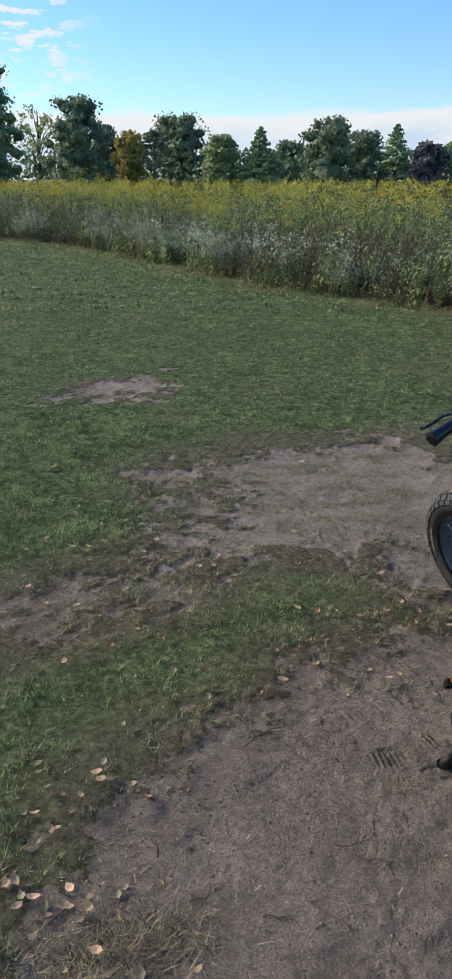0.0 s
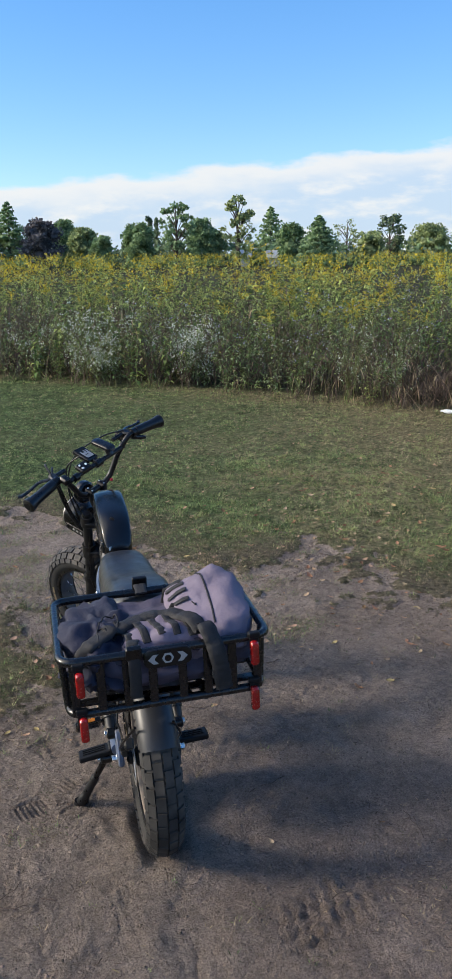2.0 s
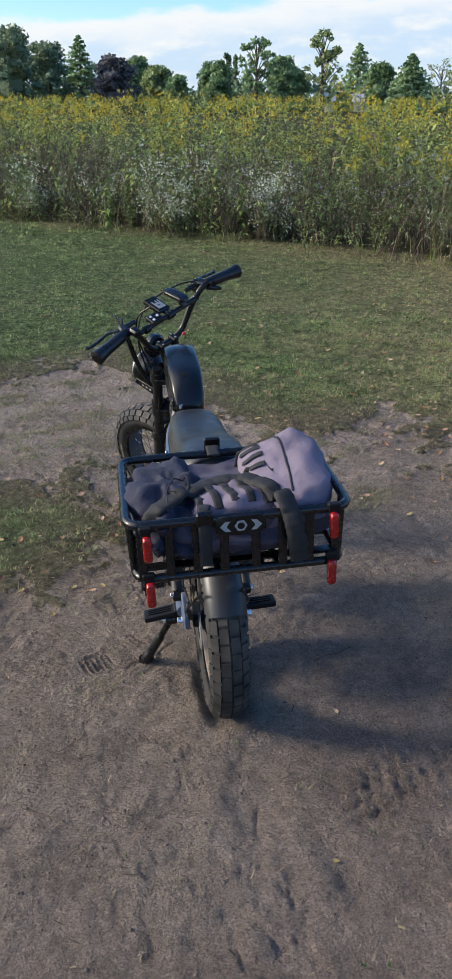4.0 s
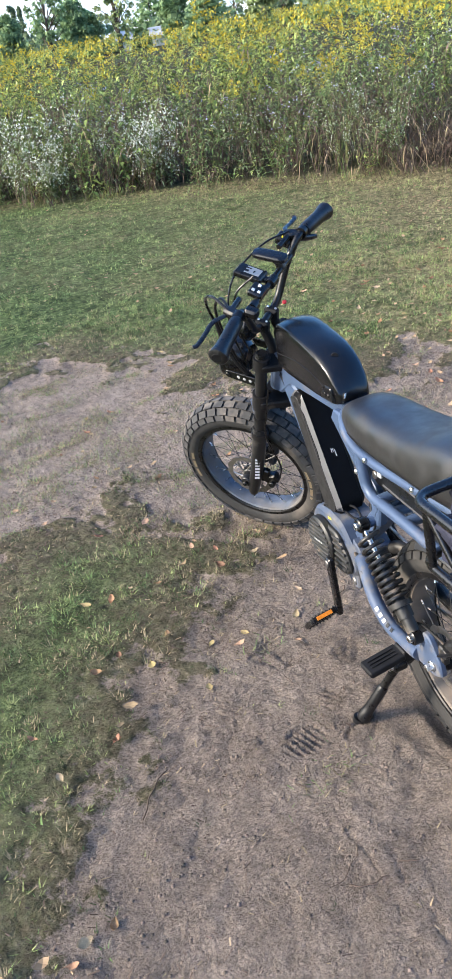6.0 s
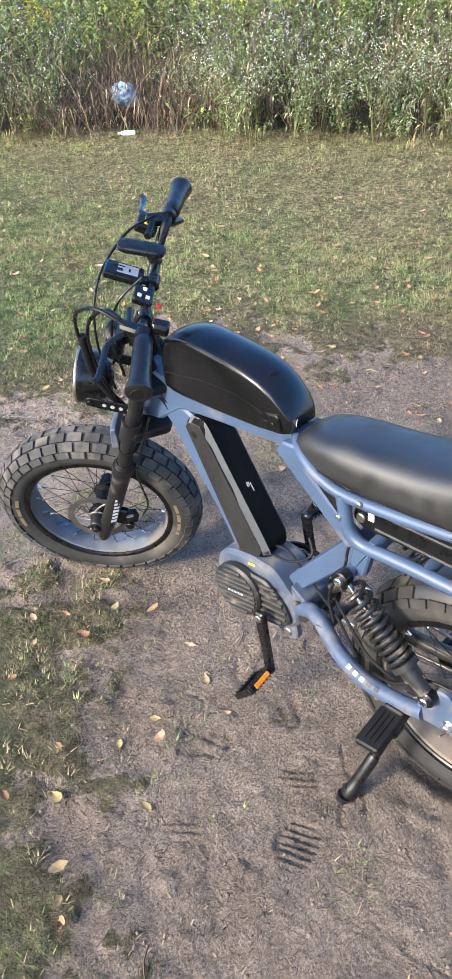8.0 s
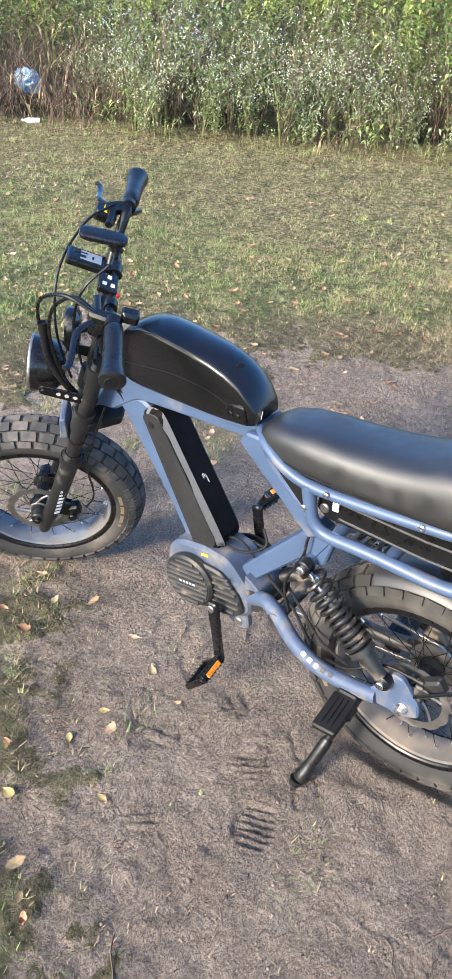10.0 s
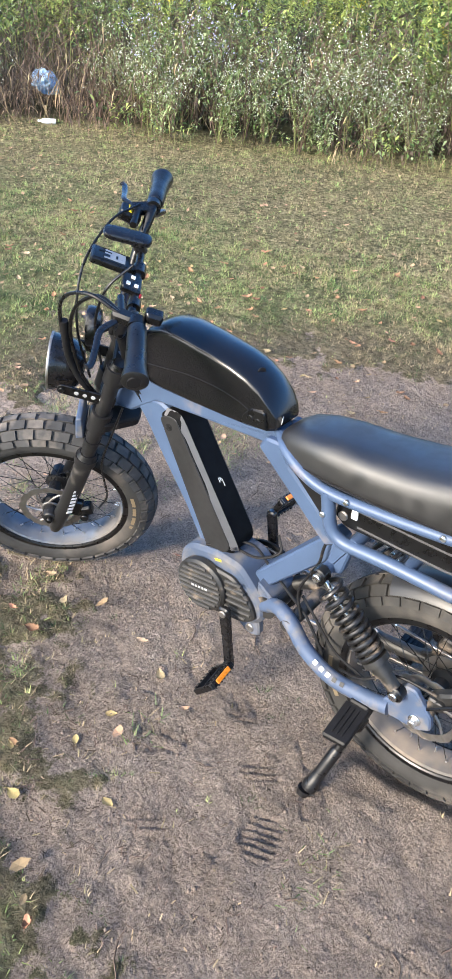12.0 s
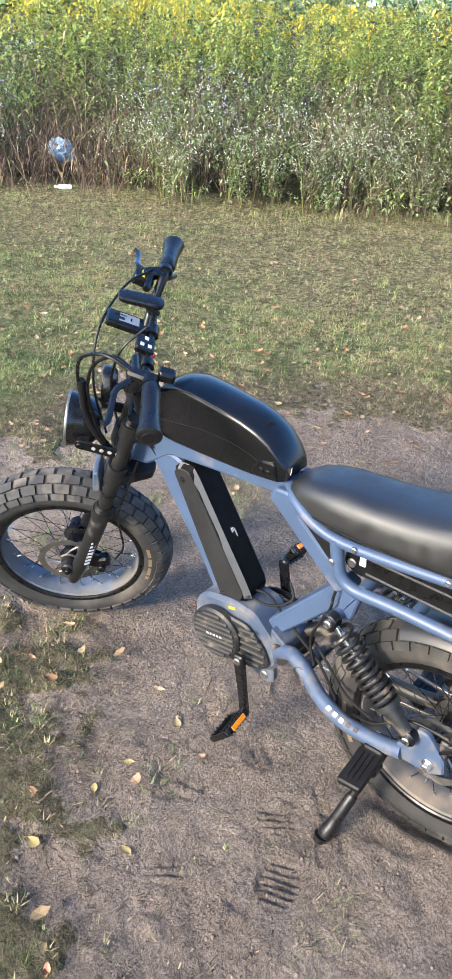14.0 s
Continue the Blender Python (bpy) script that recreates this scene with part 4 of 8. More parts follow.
        for k in range(7):
            for xx in (-0.035, 0.035):
                s.box((0.008, 0.004, 0.005), mp @ pose(xx, -0.036 + 0.012 * k, 0.0095), 0.001)
                s.box((0.008, 0.004, 0.005), mp @ pose(xx, -0.036 + 0.012 * k, -0.0095), 0.001)
        pedal = part("pedal", s, black_satin, bike, "black platform pedal with amber reflectors")
        for xx in (-0.0412, 0.0412):
            s = Shape()
            s.box((0.005, 0.052, 0.012), mp @ pose(xx, 0, 0), 0.001)
            part("reflector", s, amber_lens, pedal)
    # chain ring, chain
    s = Shape()
    n = 42
    mr = pose(0.495, -0.070, 0.268)
    for k in range(n):
        a = 2 * math.pi * k / n
        s.box((0.006, 0.003, 0.008), mr @ pose(0.086 * math.cos(a), 0, 0.086 * math.sin(a)) @ pose(0, 0, 0, 0, -math.degrees(a) + 90, 0), 0.0008)
    s.lathe([(0.083, -0.0015), (0.083, 0.0015), (0.064, 0.0015), (0.064, -0.0015)], 42, mr, closed=True)
    for k in range(5):
        a = 2 * math.pi * k / 5
        s.box((0.05, 0.004, 0.014), mr @ pose(0.045 * math.cos(a), 0, 0.045 * math.sin(a)) @ pose(0, 0, 0, 0, -math.degrees(a), 0), 0.001)
    s.lathe([(0.102, -0.012), (0.102, -0.006), (0.088, -0.006), (0.088, -0.012)], 42, mr, closed=True)
    part("chain_ring", s, black_matte, bike)
    s = Shape()
    a, b = Vector((0.495, -0.070, 0.268)), Vector((-0.005, -0.070, 0.272))
    loop = [a + Vector((0.086 * math.sin(q), 0, 0.086 * math.cos(q))) for q in (math.pi * k / 10 for k in range(11))]
    loop += [b + Vector((-0.042 * math.sin(q), 0, -0.042 * math.cos(q))) for q in (math.pi * k / 10 for k in range(11))]
    fine = []
    for i, p in enumerate(loop):
        q = loop[(i + 1) % len(loop)]
        k = max(1, int((q - p).length / 0.0127))
        fine += [(p + (q - p) * j / k, (q - p).normalized()) for j in range(k)]
    for i, (p, d) in enumerate(fine):
        s.box((0.0135, 0.006 if i % 2 else 0.008, 0.008), Matrix.Translation(p) @ pose(0, 0, 0, 0, -math.degrees(math.atan2(d.z, d.x)), 0), 0.001)
    part("chain", s, steel_dull, bike)
    s = Shape()
    for k in range(5):
        s.lathe([(0.058 - 0.007 * k, 0), (0.058 - 0.007 * k, 0.002), (0.02, 0.002), (0.02, 0)], 28, REAR @ pose(0, -0.050 - 0.0045 * k, 0), closed=True)
    s.box((0.02, 0.02, 0.075), pose(0.0, -0.088, 0.195) @ pose(0, 0, 0, 0, 14, 0), 0.004)
    s.disc(0.02, -0.006, 0.006, 16, 0.002, pose(0.015, -0.088, 0.165))
    s.disc(0.02, -0.006, 0.006, 16, 0.002, pose(-0.012, -0.088, 0.225))
    part("derailleur", s, steel_dull, bike)
    # kickstand
    s = Shape()
    top, tip = Vector((0.098, 0.128, 0.200)), Vector((0.149, 0.220, 0.014))
    s.rod(top, top.lerp(tip, 0.45), 0.011, 12)
    s.disc(0.018, -0.018, 0.018, 14, 0.003, Matrix.Translation(top))
    s.rod(top + Vector((0, -0.045, 0.01)), top, 0.014, 12)
    stand = part("kickstand", s, black_satin, bike)
    s = Shape()
    d = (tip - top)
    pts = [top + d * f for f in (0.40, 0.44, 0.72, 0.86, 0.93, 1.0)]
    s.tube(pts, [0.012, 0.0145, 0.0145, 0.0155, 0.0205, 0.0185], 14)
    s.tube([tip + Vector((0.004, 0.006, 0.002)), tip + Vector((0.006, 0.010, -0.010)), tip + Vector((0.006, 0.010, -0.016))], [0.0185, 0.018, 0.012], 12)
    part("rubber_foot", s, grip_rubber, stand)
    s = Shape()
    s.disc(0.010, 0.018, 0.030, 12, 0.002, Matrix.Translation(top))
    part("stand_bolt", s, steel, stand)


drive()


def bodywork():
    # frame battery: dark slab with a silver edge
    s = Shape()
    s.prism([(0.758, 0.690), (0.735, 0.712), (0.700, 0.712), (0.686, 0.695), (0.520, 0.420), (0.526, 0.392), (0.583, 0.358), (0.606, 0.372)], -0.045, 0.045, 0.011, 0.012)
    bat = part("battery", s, battery_back, bike, "black frame battery with a pale scratch mark")
    for y0, y1 in ((0.0445, 0.0475), (-0.0475, -0.0445)):
        s = Shape()
        s.prism([(0.750, 0.688), (0.732, 0.700), (0.706, 0.700), (0.696, 0.690), (0.533, 0.420), (0.537, 0.399), (0.582, 0.371), (0.598, 0.379)], y0, y1, 0.001, 0.008)
        part("side_panel", s, battery_side, bat, "matt dark grey side panel")
    s = Shape()                                               # satin chamfer along the rear edge
    path = [Vector((p.x, p.z)) for p in curve_path([(0.738, 0, 0.711), (0.704, 0, 0.710), (0.686, 0, 0.694), (0.660, 0, 0.652), (0.606, 0, 0.5625), (0.521, 0, 0.4215), (0.5215, 0, 0.402)], 6)]
    rings = []
    for k, p in enumerate(path):
        d = (path[min(k + 1, len(path) - 1)] - path[max(k - 1, 0)]).normalized()
        n = Vector((-d.y, d.x))                               # into the slab
        inner, outer = p + n * 0.0125, p - n * 0.0012
        rings.append([(inner.x, 0.0462, inner.y), (outer.x, 0.0335, outer.y), (inner.x, 0.034, inner.y)])
    s.rings(rings)
    part("edge_strip", s, silver_edge, bat)
    s = Shape()
    s.disc(0.011, 0.0445, 0.048, 18, 0.002, pose(0.722, 0, 0.672))
    s.disc(0.006, 0.048, 0.050, 14, 0.001, pose(0.722, 0, 0.672))
    part("lock", s, black_matte, bat)
    s = Shape()
    rear = pose(0.608, 0, 0.565) @ pose(0, 0, 0, 0, 31.5, 0)
    for k, (y, z, h, w) in enumerate(((0.006, -0.010, 0.012, 0.0012), (0.001, -0.010, 0.009, 0.0012), (-0.004, -0.020, 0.022, 0.0011), (0.003, -0.006, 0.0012, 0.007))):
        s.box((0.001, w, h), rear @ pose(-0.0012, y, z), 0.0002)
    part("rear_mark", s, white_mark, bat, smooth=0)
    # tank-shaped case
    s = Shape()
    prof = [(0.815, 0.798, 0.836, 0.839, 0.028), (0.810, 0.782, 0.862, 0.867, 0.040), (0.797, 0.772, 0.884, 0.891, 0.048), (0.775, 0.768, 0.902, 0.910, 0.052),
            (0.742, 0.767, 0.913, 0.922, 0.055), (0.700, 0.767, 0.913, 0.923, 0.056), (0.650, 0.767, 0.906, 0.917, 0.057), (0.600, 0.767, 0.898, 0.910, 0.057),
            (0.550, 0.767, 0.888, 0.901, 0.057), (0.510, 0.767, 0.874, 0.888, 0.055), (0.478, 0.768, 0.855, 0.869, 0.052), (0.452, 0.770, 0.830, 0.845, 0.049),
            (0.436, 0.776, 0.807, 0.819, 0.043), (0.428, 0.785, 0.798, 0.803, 0.033)]
    rings = []
    for x, z0, zc, zt, w in prof:                             # upright flanks, an eased shoulder, a nearly flat deck
        h, up = zc - z0, zt - zc
        sec = [(-0.86, z0), (-0.985, z0 + 0.06 * h), (-1.0, z0 + 0.2 * h), (-1.0, z0 + 0.55 * h), (-0.995, z0 + 0.86 * h), (-0.98, z0 + 0.945 * h), (-0.945, z0 + 0.99 * h),
               (-0.89, zc + 0.15 * up), (-0.76, zc + 0.40 * up), (-0.5, zc + 0.75 * up), (-0.25, zc + 0.94 * up), (0, zt)]
        sec = sec + [(-a, b) for a, b in sec[-2::-1]]
        rings.append([(x, a * w, z) for a, z in sec])
    s.rings(rings)
    tank = part("tank_case", s, tank_black, bike, "glossy black tank-shaped battery case", smooth=60)
    s = Shape()                                               # sunk panel line along each flank
    for sgn in (-1, 1):
        s.tube(curve_path([(x, sgn * (w + 0.0003), z) for x, z, w in ((0.792, 0.816, 0.0487), (0.746, 0.824, 0.0548), (0.657, 0.835, 0.0566), (0.572, 0.832, 0.0566), (0.523, 0.821, 0.0554), (0.497, 0.810, 0.0540))], 5), 0.0013, 6)
    part("seam", s, black_matte, tank)
    s = Shape()
    s.prism([(0.515, 0.772), (0.512, 0.795), (0.490, 0.816), (0.455, 0.818), (0.448, 0.776)], 0.042, 0.0560, 0.003, 0.008)
    s.disc(0.0085, 0.0555, 0.0585, 16, 0.001, pose(0.490, 0, 0.792))
    s.disc(0.006, 0.0555, 0.0585, 16, 0.001, pose(0.470, 0, 0.793))
    part("key_switch", s, black_satin, tank)
    s = Shape()
    s.box((0.001, 0.010, 0.014), pose(0.4265, 0.030, 0.800) @ pose(0, 0, 0, 0, -8, 30), 0.0003)
    part("sticker", s, white_mark, tank, smooth=0)
    s = Shape()
    s.disc(0.010, 0.0, 0.0015, 20, 0.0004, pose(0.500, 0.010, 0.8795) @ pose(0, 0, 0, 90, 0, 0) @ pose(0, 0, 0, -27, 0, 90))
    s.box((0.010, 0.010, 0.001), pose(0.474, -0.008, 0.8625) @ pose(0, 0, 0, 0, -32, 0), 0.0003)
    part("emblem", s, black_matte, tank)
    # saddle
    s = Shape()
    prof = [(0.436, 0.012, 0.740, 0.760), (0.430, 0.033, 0.737, 0.770), (0.414, 0.053, 0.736, 0.786), (0.385, 0.068, 0.736, 0.804), (0.340, 0.079, 0.736, 0.816), (0.280, 0.087, 0.734, 0.821),
            (0.200, 0.090, 0.734, 0.825), (0.120, 0.094, 0.738, 0.834), (0.060, 0.096, 0.743, 0.847), (0.000, 0.099, 0.748, 0.866), (-0.050, 0.101, 0.753, 0.882),
            (-0.130, 0.101, 0.760, 0.894), (-0.200, 0.097, 0.766, 0.895), (-0.235, 0.087, 0.770, 0.887), (-0.250, 0.055, 0.778, 0.862)]
    rings = []
    for x, w, z0, z1 in prof:
        h = z1 - z0
        sec = [(-0.90, 0.0), (-1.0, 0.10), (-1.0, 0.30), (-0.975, 0.52), (-0.92, 0.70), (-0.82, 0.84), (-0.66, 0.94), (-0.4, 0.985), (0, 1.0)]
        sec = sec + [(-a, b) for a, b in sec[-2::-1]]
        rings.append([(x, a * w, z0 + b * h) for a, b in sec])
    s.rings(rings)
    seat = part("seat", s, seat_vinyl, bike, "long black vinyl bench seat", smooth=60)
    s = Shape()
    for sgn in (-1, 1):
        s.tube([(x, sgn * (w + 0.0008), z0 + 0.012) for x, w, z0, z1 in prof[1:14]], 0.0013, 6)
    part("piping", s, black_matte, seat)
    # second battery under the seat
    s = Shape()
    s.prism([(0.262, 0.660), (0.255, 0.702), (0.236, 0.706), (0.10, 0.712), (-0.14, 0.732), (-0.15, 0.66), (0.10, 0.640), (0.236, 0.640)], -0.066, 0.066, 0.006, 0.008)
    box = part("rear_battery", s, black_satin, bike, "black under-seat battery with silver edge lines")
    s = Shape()
    for z0, z1 in ((0.695, 0.691), (0.656, 0.649)):
        s.tube([(0.205, 0.0665, z0), (0.02, 0.0665, z1), (-0.14, 0.0665, z1 + 0.006)], 0.0026, 6)
    part("edge_line", s, silver_edge, box)
    s = Shape()
    s.box((0.014, 0.006, 0.022), pose(0.214, 0.068, 0.684), 0.002)
    part("clip", s, white_mark, box, "small white clip")
    s = Shape()
    s.disc(0.011, 0.064, 0.070, 16, 0.002, pose(0.240, 0, 0.668))
    part("lock", s, steel_dull, box)
    # rear mudguard
    s = Shape()
    arc = []
    for k in range(25):
        a = radians(180 - 33 - (118 - 33) * k / 24)
        ring = []
        for q in range(9):
            b = radians(-80 + 160 * q / 8)
            w, r = 0.057, 0.268 + 0.036 * math.cos(b)
            ring.append((r * math.cos(a), w * math.sin(b), r * math.sin(a)))
        for q in range(8, -1, -1):
            b = radians(-80 + 160 * q / 8)
            w, r = 0.054, 0.2655 + 0.035 * math.cos(b)
            ring.append((r * math.cos(a), w * math.sin(b), r * math.sin(a)))
        arc.append(ring)
    s.rings(arc, m=REAR @ pose(0, 0, 0.006))
    part("mudguard", s, fender_plastic, bike, "scuffed dark grey rear mudguard")
    s = Shape()
    for sgn in (-1, 1):
        s.tube(curve_path([(-0.22, sgn * 0.055, 0.49), (-0.14, sgn * 0.085, 0.40), (-0.01, sgn * 0.092, 0.29)], 5), 0.004, 8)
    s.rod((-0.02, 0, 0.59), (-0.02, 0, 0.62), 0.02, 12)
    part("mudguard_stay", s, black_satin, bike)


bodywork()


def front_end():
    M = FORK
    for sgn in (1, -1):
        y = sgn * 0.078
        s = Shape()
        s.tube([(0.0, y, -0.048), (0.0, y, -0.03), (-0.004, y, 0.02), (-0.012, y, 0.10), (-0.016, y, 0.20), (-0.018, y, 0.268)], [0.015, 0.0195, 0.0215, 0.0225, 0.0235, 0.0245], 18, False, M)
        s.tube([(-0.018, y, 0.262), (-0.018, y, 0.285)], 0.029, 18, False, M)
        s.disc(0.020, -0.016, 0.016, 16, 0.003, M @ pose(0.024, y, 0.010))
        s.box((0.034, 0.026, 0.030), M @ pose(0.012, y, 0.004), 0.006)
        leg = part("fork_leg", s, fork_grey, bike, "black suspension fork leg with pale lettering bars")
        s = Shape()
        s.tube([(-0.018, y, 0.27), (-0.018, y, 0.60)], 0.0185, 18, False, M)
        part("stanchion", s, fork_grey, leg)
        s = Shape()                                           # dust seal and travel ring
        s.tube([(-0.018, y, 0.284), (-0.018, y, 0.300)], [0.0275, 0.0215], 18, False, M)
        s.tube([(-0.018, y, 0.345), (-0.018, y, 0.352)], 0.0208, 16, False, M)
        part("seal", s, grip_rubber, leg)
        s = Shape()
        s.tube([(-0.018, y, 0.606), (-0.018, y, 0.620)], [0.021, 0.016], 16, False, M)
        part("fork_cap", s, black_satin, leg)
        for z0, z1 in ((0.395, 0.455), (0.56, 0.606)):
            s = Shape()
            s.tube([(-0.018, y, z0), (-0.018, y, z1)], 0.0262, 18, False, M)
            part("fork_clamp", s, fork_grey, leg)
        s = Shape()
        s.disc(0.009, 0.014, 0.028, 12, 0.002, M @ pose(0.024, y, 0.010) @ pose(0, 0, 0, 0, 0, 0 if sgn > 0 else 180))
        part("axle_nut", s, black_satin, leg)
        if sgn > 0:
            s = Shape()
            for k, h in enumerate((0.014, 0.012, 0.012, 0.014, 0.011, 0.012, 0.013)):
                s.box((0.016, 0.0008, h * 0.72), M @ pose(-0.010, y, 0.065 + k * 0.0155) @ pose(0, 0, 0, 0, 0, 28) @ pose(0, 0.0238, 0), 0.0003)
            part("lettering", s, white_mark, leg, smooth=0)
    s = Shape()
    for z, w in ((0.42, 0.030), (0.575, 0.026)):
        s.prism([(-0.105, -0.045), (-0.02, -0.105), (0.01, -0.09), (0.005, -0.05), (0.005, 0.05), (0.01, 0.09), (-0.02, 0.105), (-0.105, 0.045)], -w / 2, w / 2, 0.005, 0.012, M @ pose(-0.012, 0, z) @ pose(0, 0, 0, 90, 0, 0))
    part("fork_crown", s, black_matte, bike)
    s = Shape()
    pts = [(-0.012, sg * yy, zz) for sg, yy, zz in ((1, 0.083, 0.255), (1, 0.075, 0.300), (1, 0.05, 0.322), (1, 0, 0.328), (-1, 0.05, 0.322), (-1, 0.075, 0.300), (-1, 0.083, 0.255))]
    s.tube(curve_path(pts, 5), 0.012, 10, False, M)
    part("fork_brace", s, fork_grey, bike)
    s = Shape()                                               # short blue mud flap stay behind the brace
    s.prism([(0.02, 0.30), (0.035, 0.37), (0.02, 0.375), (0.0, 0.31)], -0.045, 0.045, 0.003, 0.006, M)
    part("fork_plate", s, blue_dusty, bike)
    # brake caliper and hose
    s = Shape()
    s.box((0.05, 0.032, 0.035), M @ pose(-0.060, 0.058, 0.045) @ pose(0, 0, 0, 0, 30, 0), 0.006)
    s.box((0.03, 0.02, 0.06), M @ pose(-0.038, 0.066, 0.055), 0.004)
    s.disc(0.012, -0.02, 0.02, 12, 0.002, M @ pose(-0.068, 0.064, 0.030))
    part("front_caliper", s, black_satin, bike)
    s = Shape()
    s.box((0.06, 0.030, 0.035), pose(-0.055, 0.064, 0.335) @ pose(0, 0, 0, 0, 35, 0), 0.006)
    s.box((0.02, 0.022, 0.055), pose(-0.035, 0.078, 0.31), 0.004)
    s.disc(0.013, -0.02, 0.02, 12, 0.002, pose(-0.05, 0.07, 0.325))
    part("rear_caliper", s, black_dusty, bike)
    # headlight
    M = BARS
    s = Shape()
    mh = M @ pose(0.115, 0, 0.492) @ pose(0, 0, 0, 0, 10, 0) @ pose(0, 0, 0, 0, 0, -90) @ Matrix.Diagonal((0.88, 0.95, 0.88, 1))
    s.lathe([(0.004, -0.045), (0.045, -0.042), (0.064, -0.025), (0.072, 0.0), (0.075, 0.022), (0.078, 0.028), (0.078, 0.040), (0.070, 0.043), (0.066, 0.036)], 40, mh)
    lamp = part("headlight", s, black_gloss, bike, "round black headlight with chrome ring")
    s = Shape()
    s.lathe([(0.0785, 0.038), (0.0795, 0.041), (0.0785, 0.044), (0.075, 0.045)], 40, mh)
    part("bezel", s, steel_dull, lamp)
    s = Shape()
    s.lathe([(0.071, 0.042), (0.05, 0.048), (0.02, 0.051), (0.001, 0.0515)], 36, mh)
    part("lens", s, lens_glass, lamp)
    for sgn in (1, -1):
        s = Shape()
        s.prism([(0.10, -0.013), (0.105, 0.0), (0.10, 0.013), (0.0, 0.016), (-0.035, 0.016), (-0.035, -0.016), (0.0, -0.016)], -0.0025, 0.0025, 0.001, 0.006, M @ pose(0.022, sgn * 0.084, 0.485))
        s.disc(0.007, -0.007, 0.007, 10, 0.001, M @ pose(0.115, sgn * 0.084, 0.485))
        for k in range(4):
            s.disc(0.0055, 0.0025 if sgn > 0 else -0.0032, 0.0032 if sgn > 0 else -0.0025, 10, 0.0002, M @ pose(0.020 + 0.02 * k, sgn * 0.084, 0.485), 1)
        part("headlight_bracket", s, [black_satin, grey_mark], bike)
    s = Shape()                                               # round horn in front of the stem
    mo = M @ pose(0.085, 0.012, 0.632) @ pose(0, 0, 0, 0, 12, 0) @ pose(0, 0, 0, 0, 0, -90)
    s.lathe([(0.003, -0.022), (0.036, -0.020), (0.045, -0.012), (0.047, 0.006), (0.044, 0.012), (0.040, 0.009)], 32, mo)
    s.rod((0.070, 0.012, 0.625), (0.034, 0.010, 0.655), 0.009, 10, M)
    horn = part("horn", s, black_gloss, bike, "round black horn with a dark glossy face")
    s = Shape()
    s.lathe([(0.041, 0.0095), (0.025, 0.013), (0.001, 0.0145)], 28, mo)
    part("face", s, lens_glass, horn)
    # handlebar with rise and a cross bar
    s = Shape()
    bar = [(0.004, 0.352, 0.822), (0.012, 0.26, 0.832), (0.020, 0.185, 0.838), (0.030, 0.135, 0.775), (0.030, 0.085, 0.690), (0.030, 0.05, 0.668), (0.030, -0.05, 0.668),
           (0.030, -0.085, 0.690), (0.030, -0.135, 0.775), (0.020, -0.185, 0.838), (0.012, -0.26, 0.832), (0.004, -0.352, 0.822)]
    s.tube(smooth_path(bar, 0.04, 6), 0.0115, 14, False, M)
    hb = part("handlebar", s, black_satin, bike, "black high-rise handlebar with cross bar")
    s = Shape()
    s.rod((0.024, 0.160, 0.792), (0.024, -0.160, 0.792), 0.0095, 12, M)
    part("cross_bar", s, black_satin, hb)
    s = Shape()
    for yy in (0.032, -0.032):
        s.box((0.042, 0.026, 0.040), M @ pose(0.028, yy, 0.664), 0.007)
        s.tube([(0.02, yy, 0.65), (-0.012, yy, 0.585)], 0.014, 12, False, M)
        for xx in (0.016, 0.040):
            s.disc(0.004, 0, 0.004, 8, 0.001, M @ pose(xx, yy, 0.684) @ pose(0, 0, 0, 90, 0, 0), 1)
    part("stem", s, [black_matte, steel], hb)
    for sgn in (1, -1):
        s = Shape()
        ys = [0.222, 0.226, 0.25, 0.30, 0.33, 0.345, 0.356, 0.360]
        rs = [0.0165, 0.0190, 0.0198, 0.0205, 0.0222, 0.0258, 0.0268, 0.021]
        s.tube([(0.018 - (yy - 0.19) * 0.085, sgn * yy, 0.838 - (yy - 0.185) * 0.10) for yy in ys], rs, 20, False, M)
        grip = part("grip", s, grip_rubber, hb, "black rubber grip flared at the end")
        s = Shape()
        s.tube([(0.006, sgn * 0.356, 0.8215), (0.0045, sgn * 0.362, 0.821)], 0.014, 16, False, M)
        part("end_plug", s, black_matte, grip)
        s = Shape()                                           # brake lever
        s.tube([(0.018, sgn * 0.200, 0.835), (0.018, sgn * 0.222, 0.833)], 0.0175, 14, False, M)
        s.box((0.05, 0.03, 0.024), M @ pose(0.042, sgn * 0.195, 0.828) @ pose(0, 0, 0, 0, 10, -sgn * 20), 0.006)
        s.tube([(0.05, sgn * 0.18, 0.828), (0.055, sgn * 0.13, 0.822)], 0.0085, 10, False, M)
        lev = part("brake_lever", s, black_satin, hb)
        s = Shape()
        s.tube(curve_path([(0.058, sgn * 0.205, 0.822), (0.082, sgn * 0.235, 0.812), (0.084, sgn * 0.275, 0.802), (0.086, sgn * 0.315, 0.796), (0.094, sgn * 0.326, 0.795)], 5), 0.0068, 10, False, M, flat=0.7)
        part("blade", s, black_gloss, lev)
    # display, keypad, phone-size pad, throttle
    s = Shape()
    md = STEER @ pose(0.036, -0.010, 0.806) @ pose(0, 0, 0, 6, -4, 0) @ pose(0, 0, 0, 0, 0, 90)
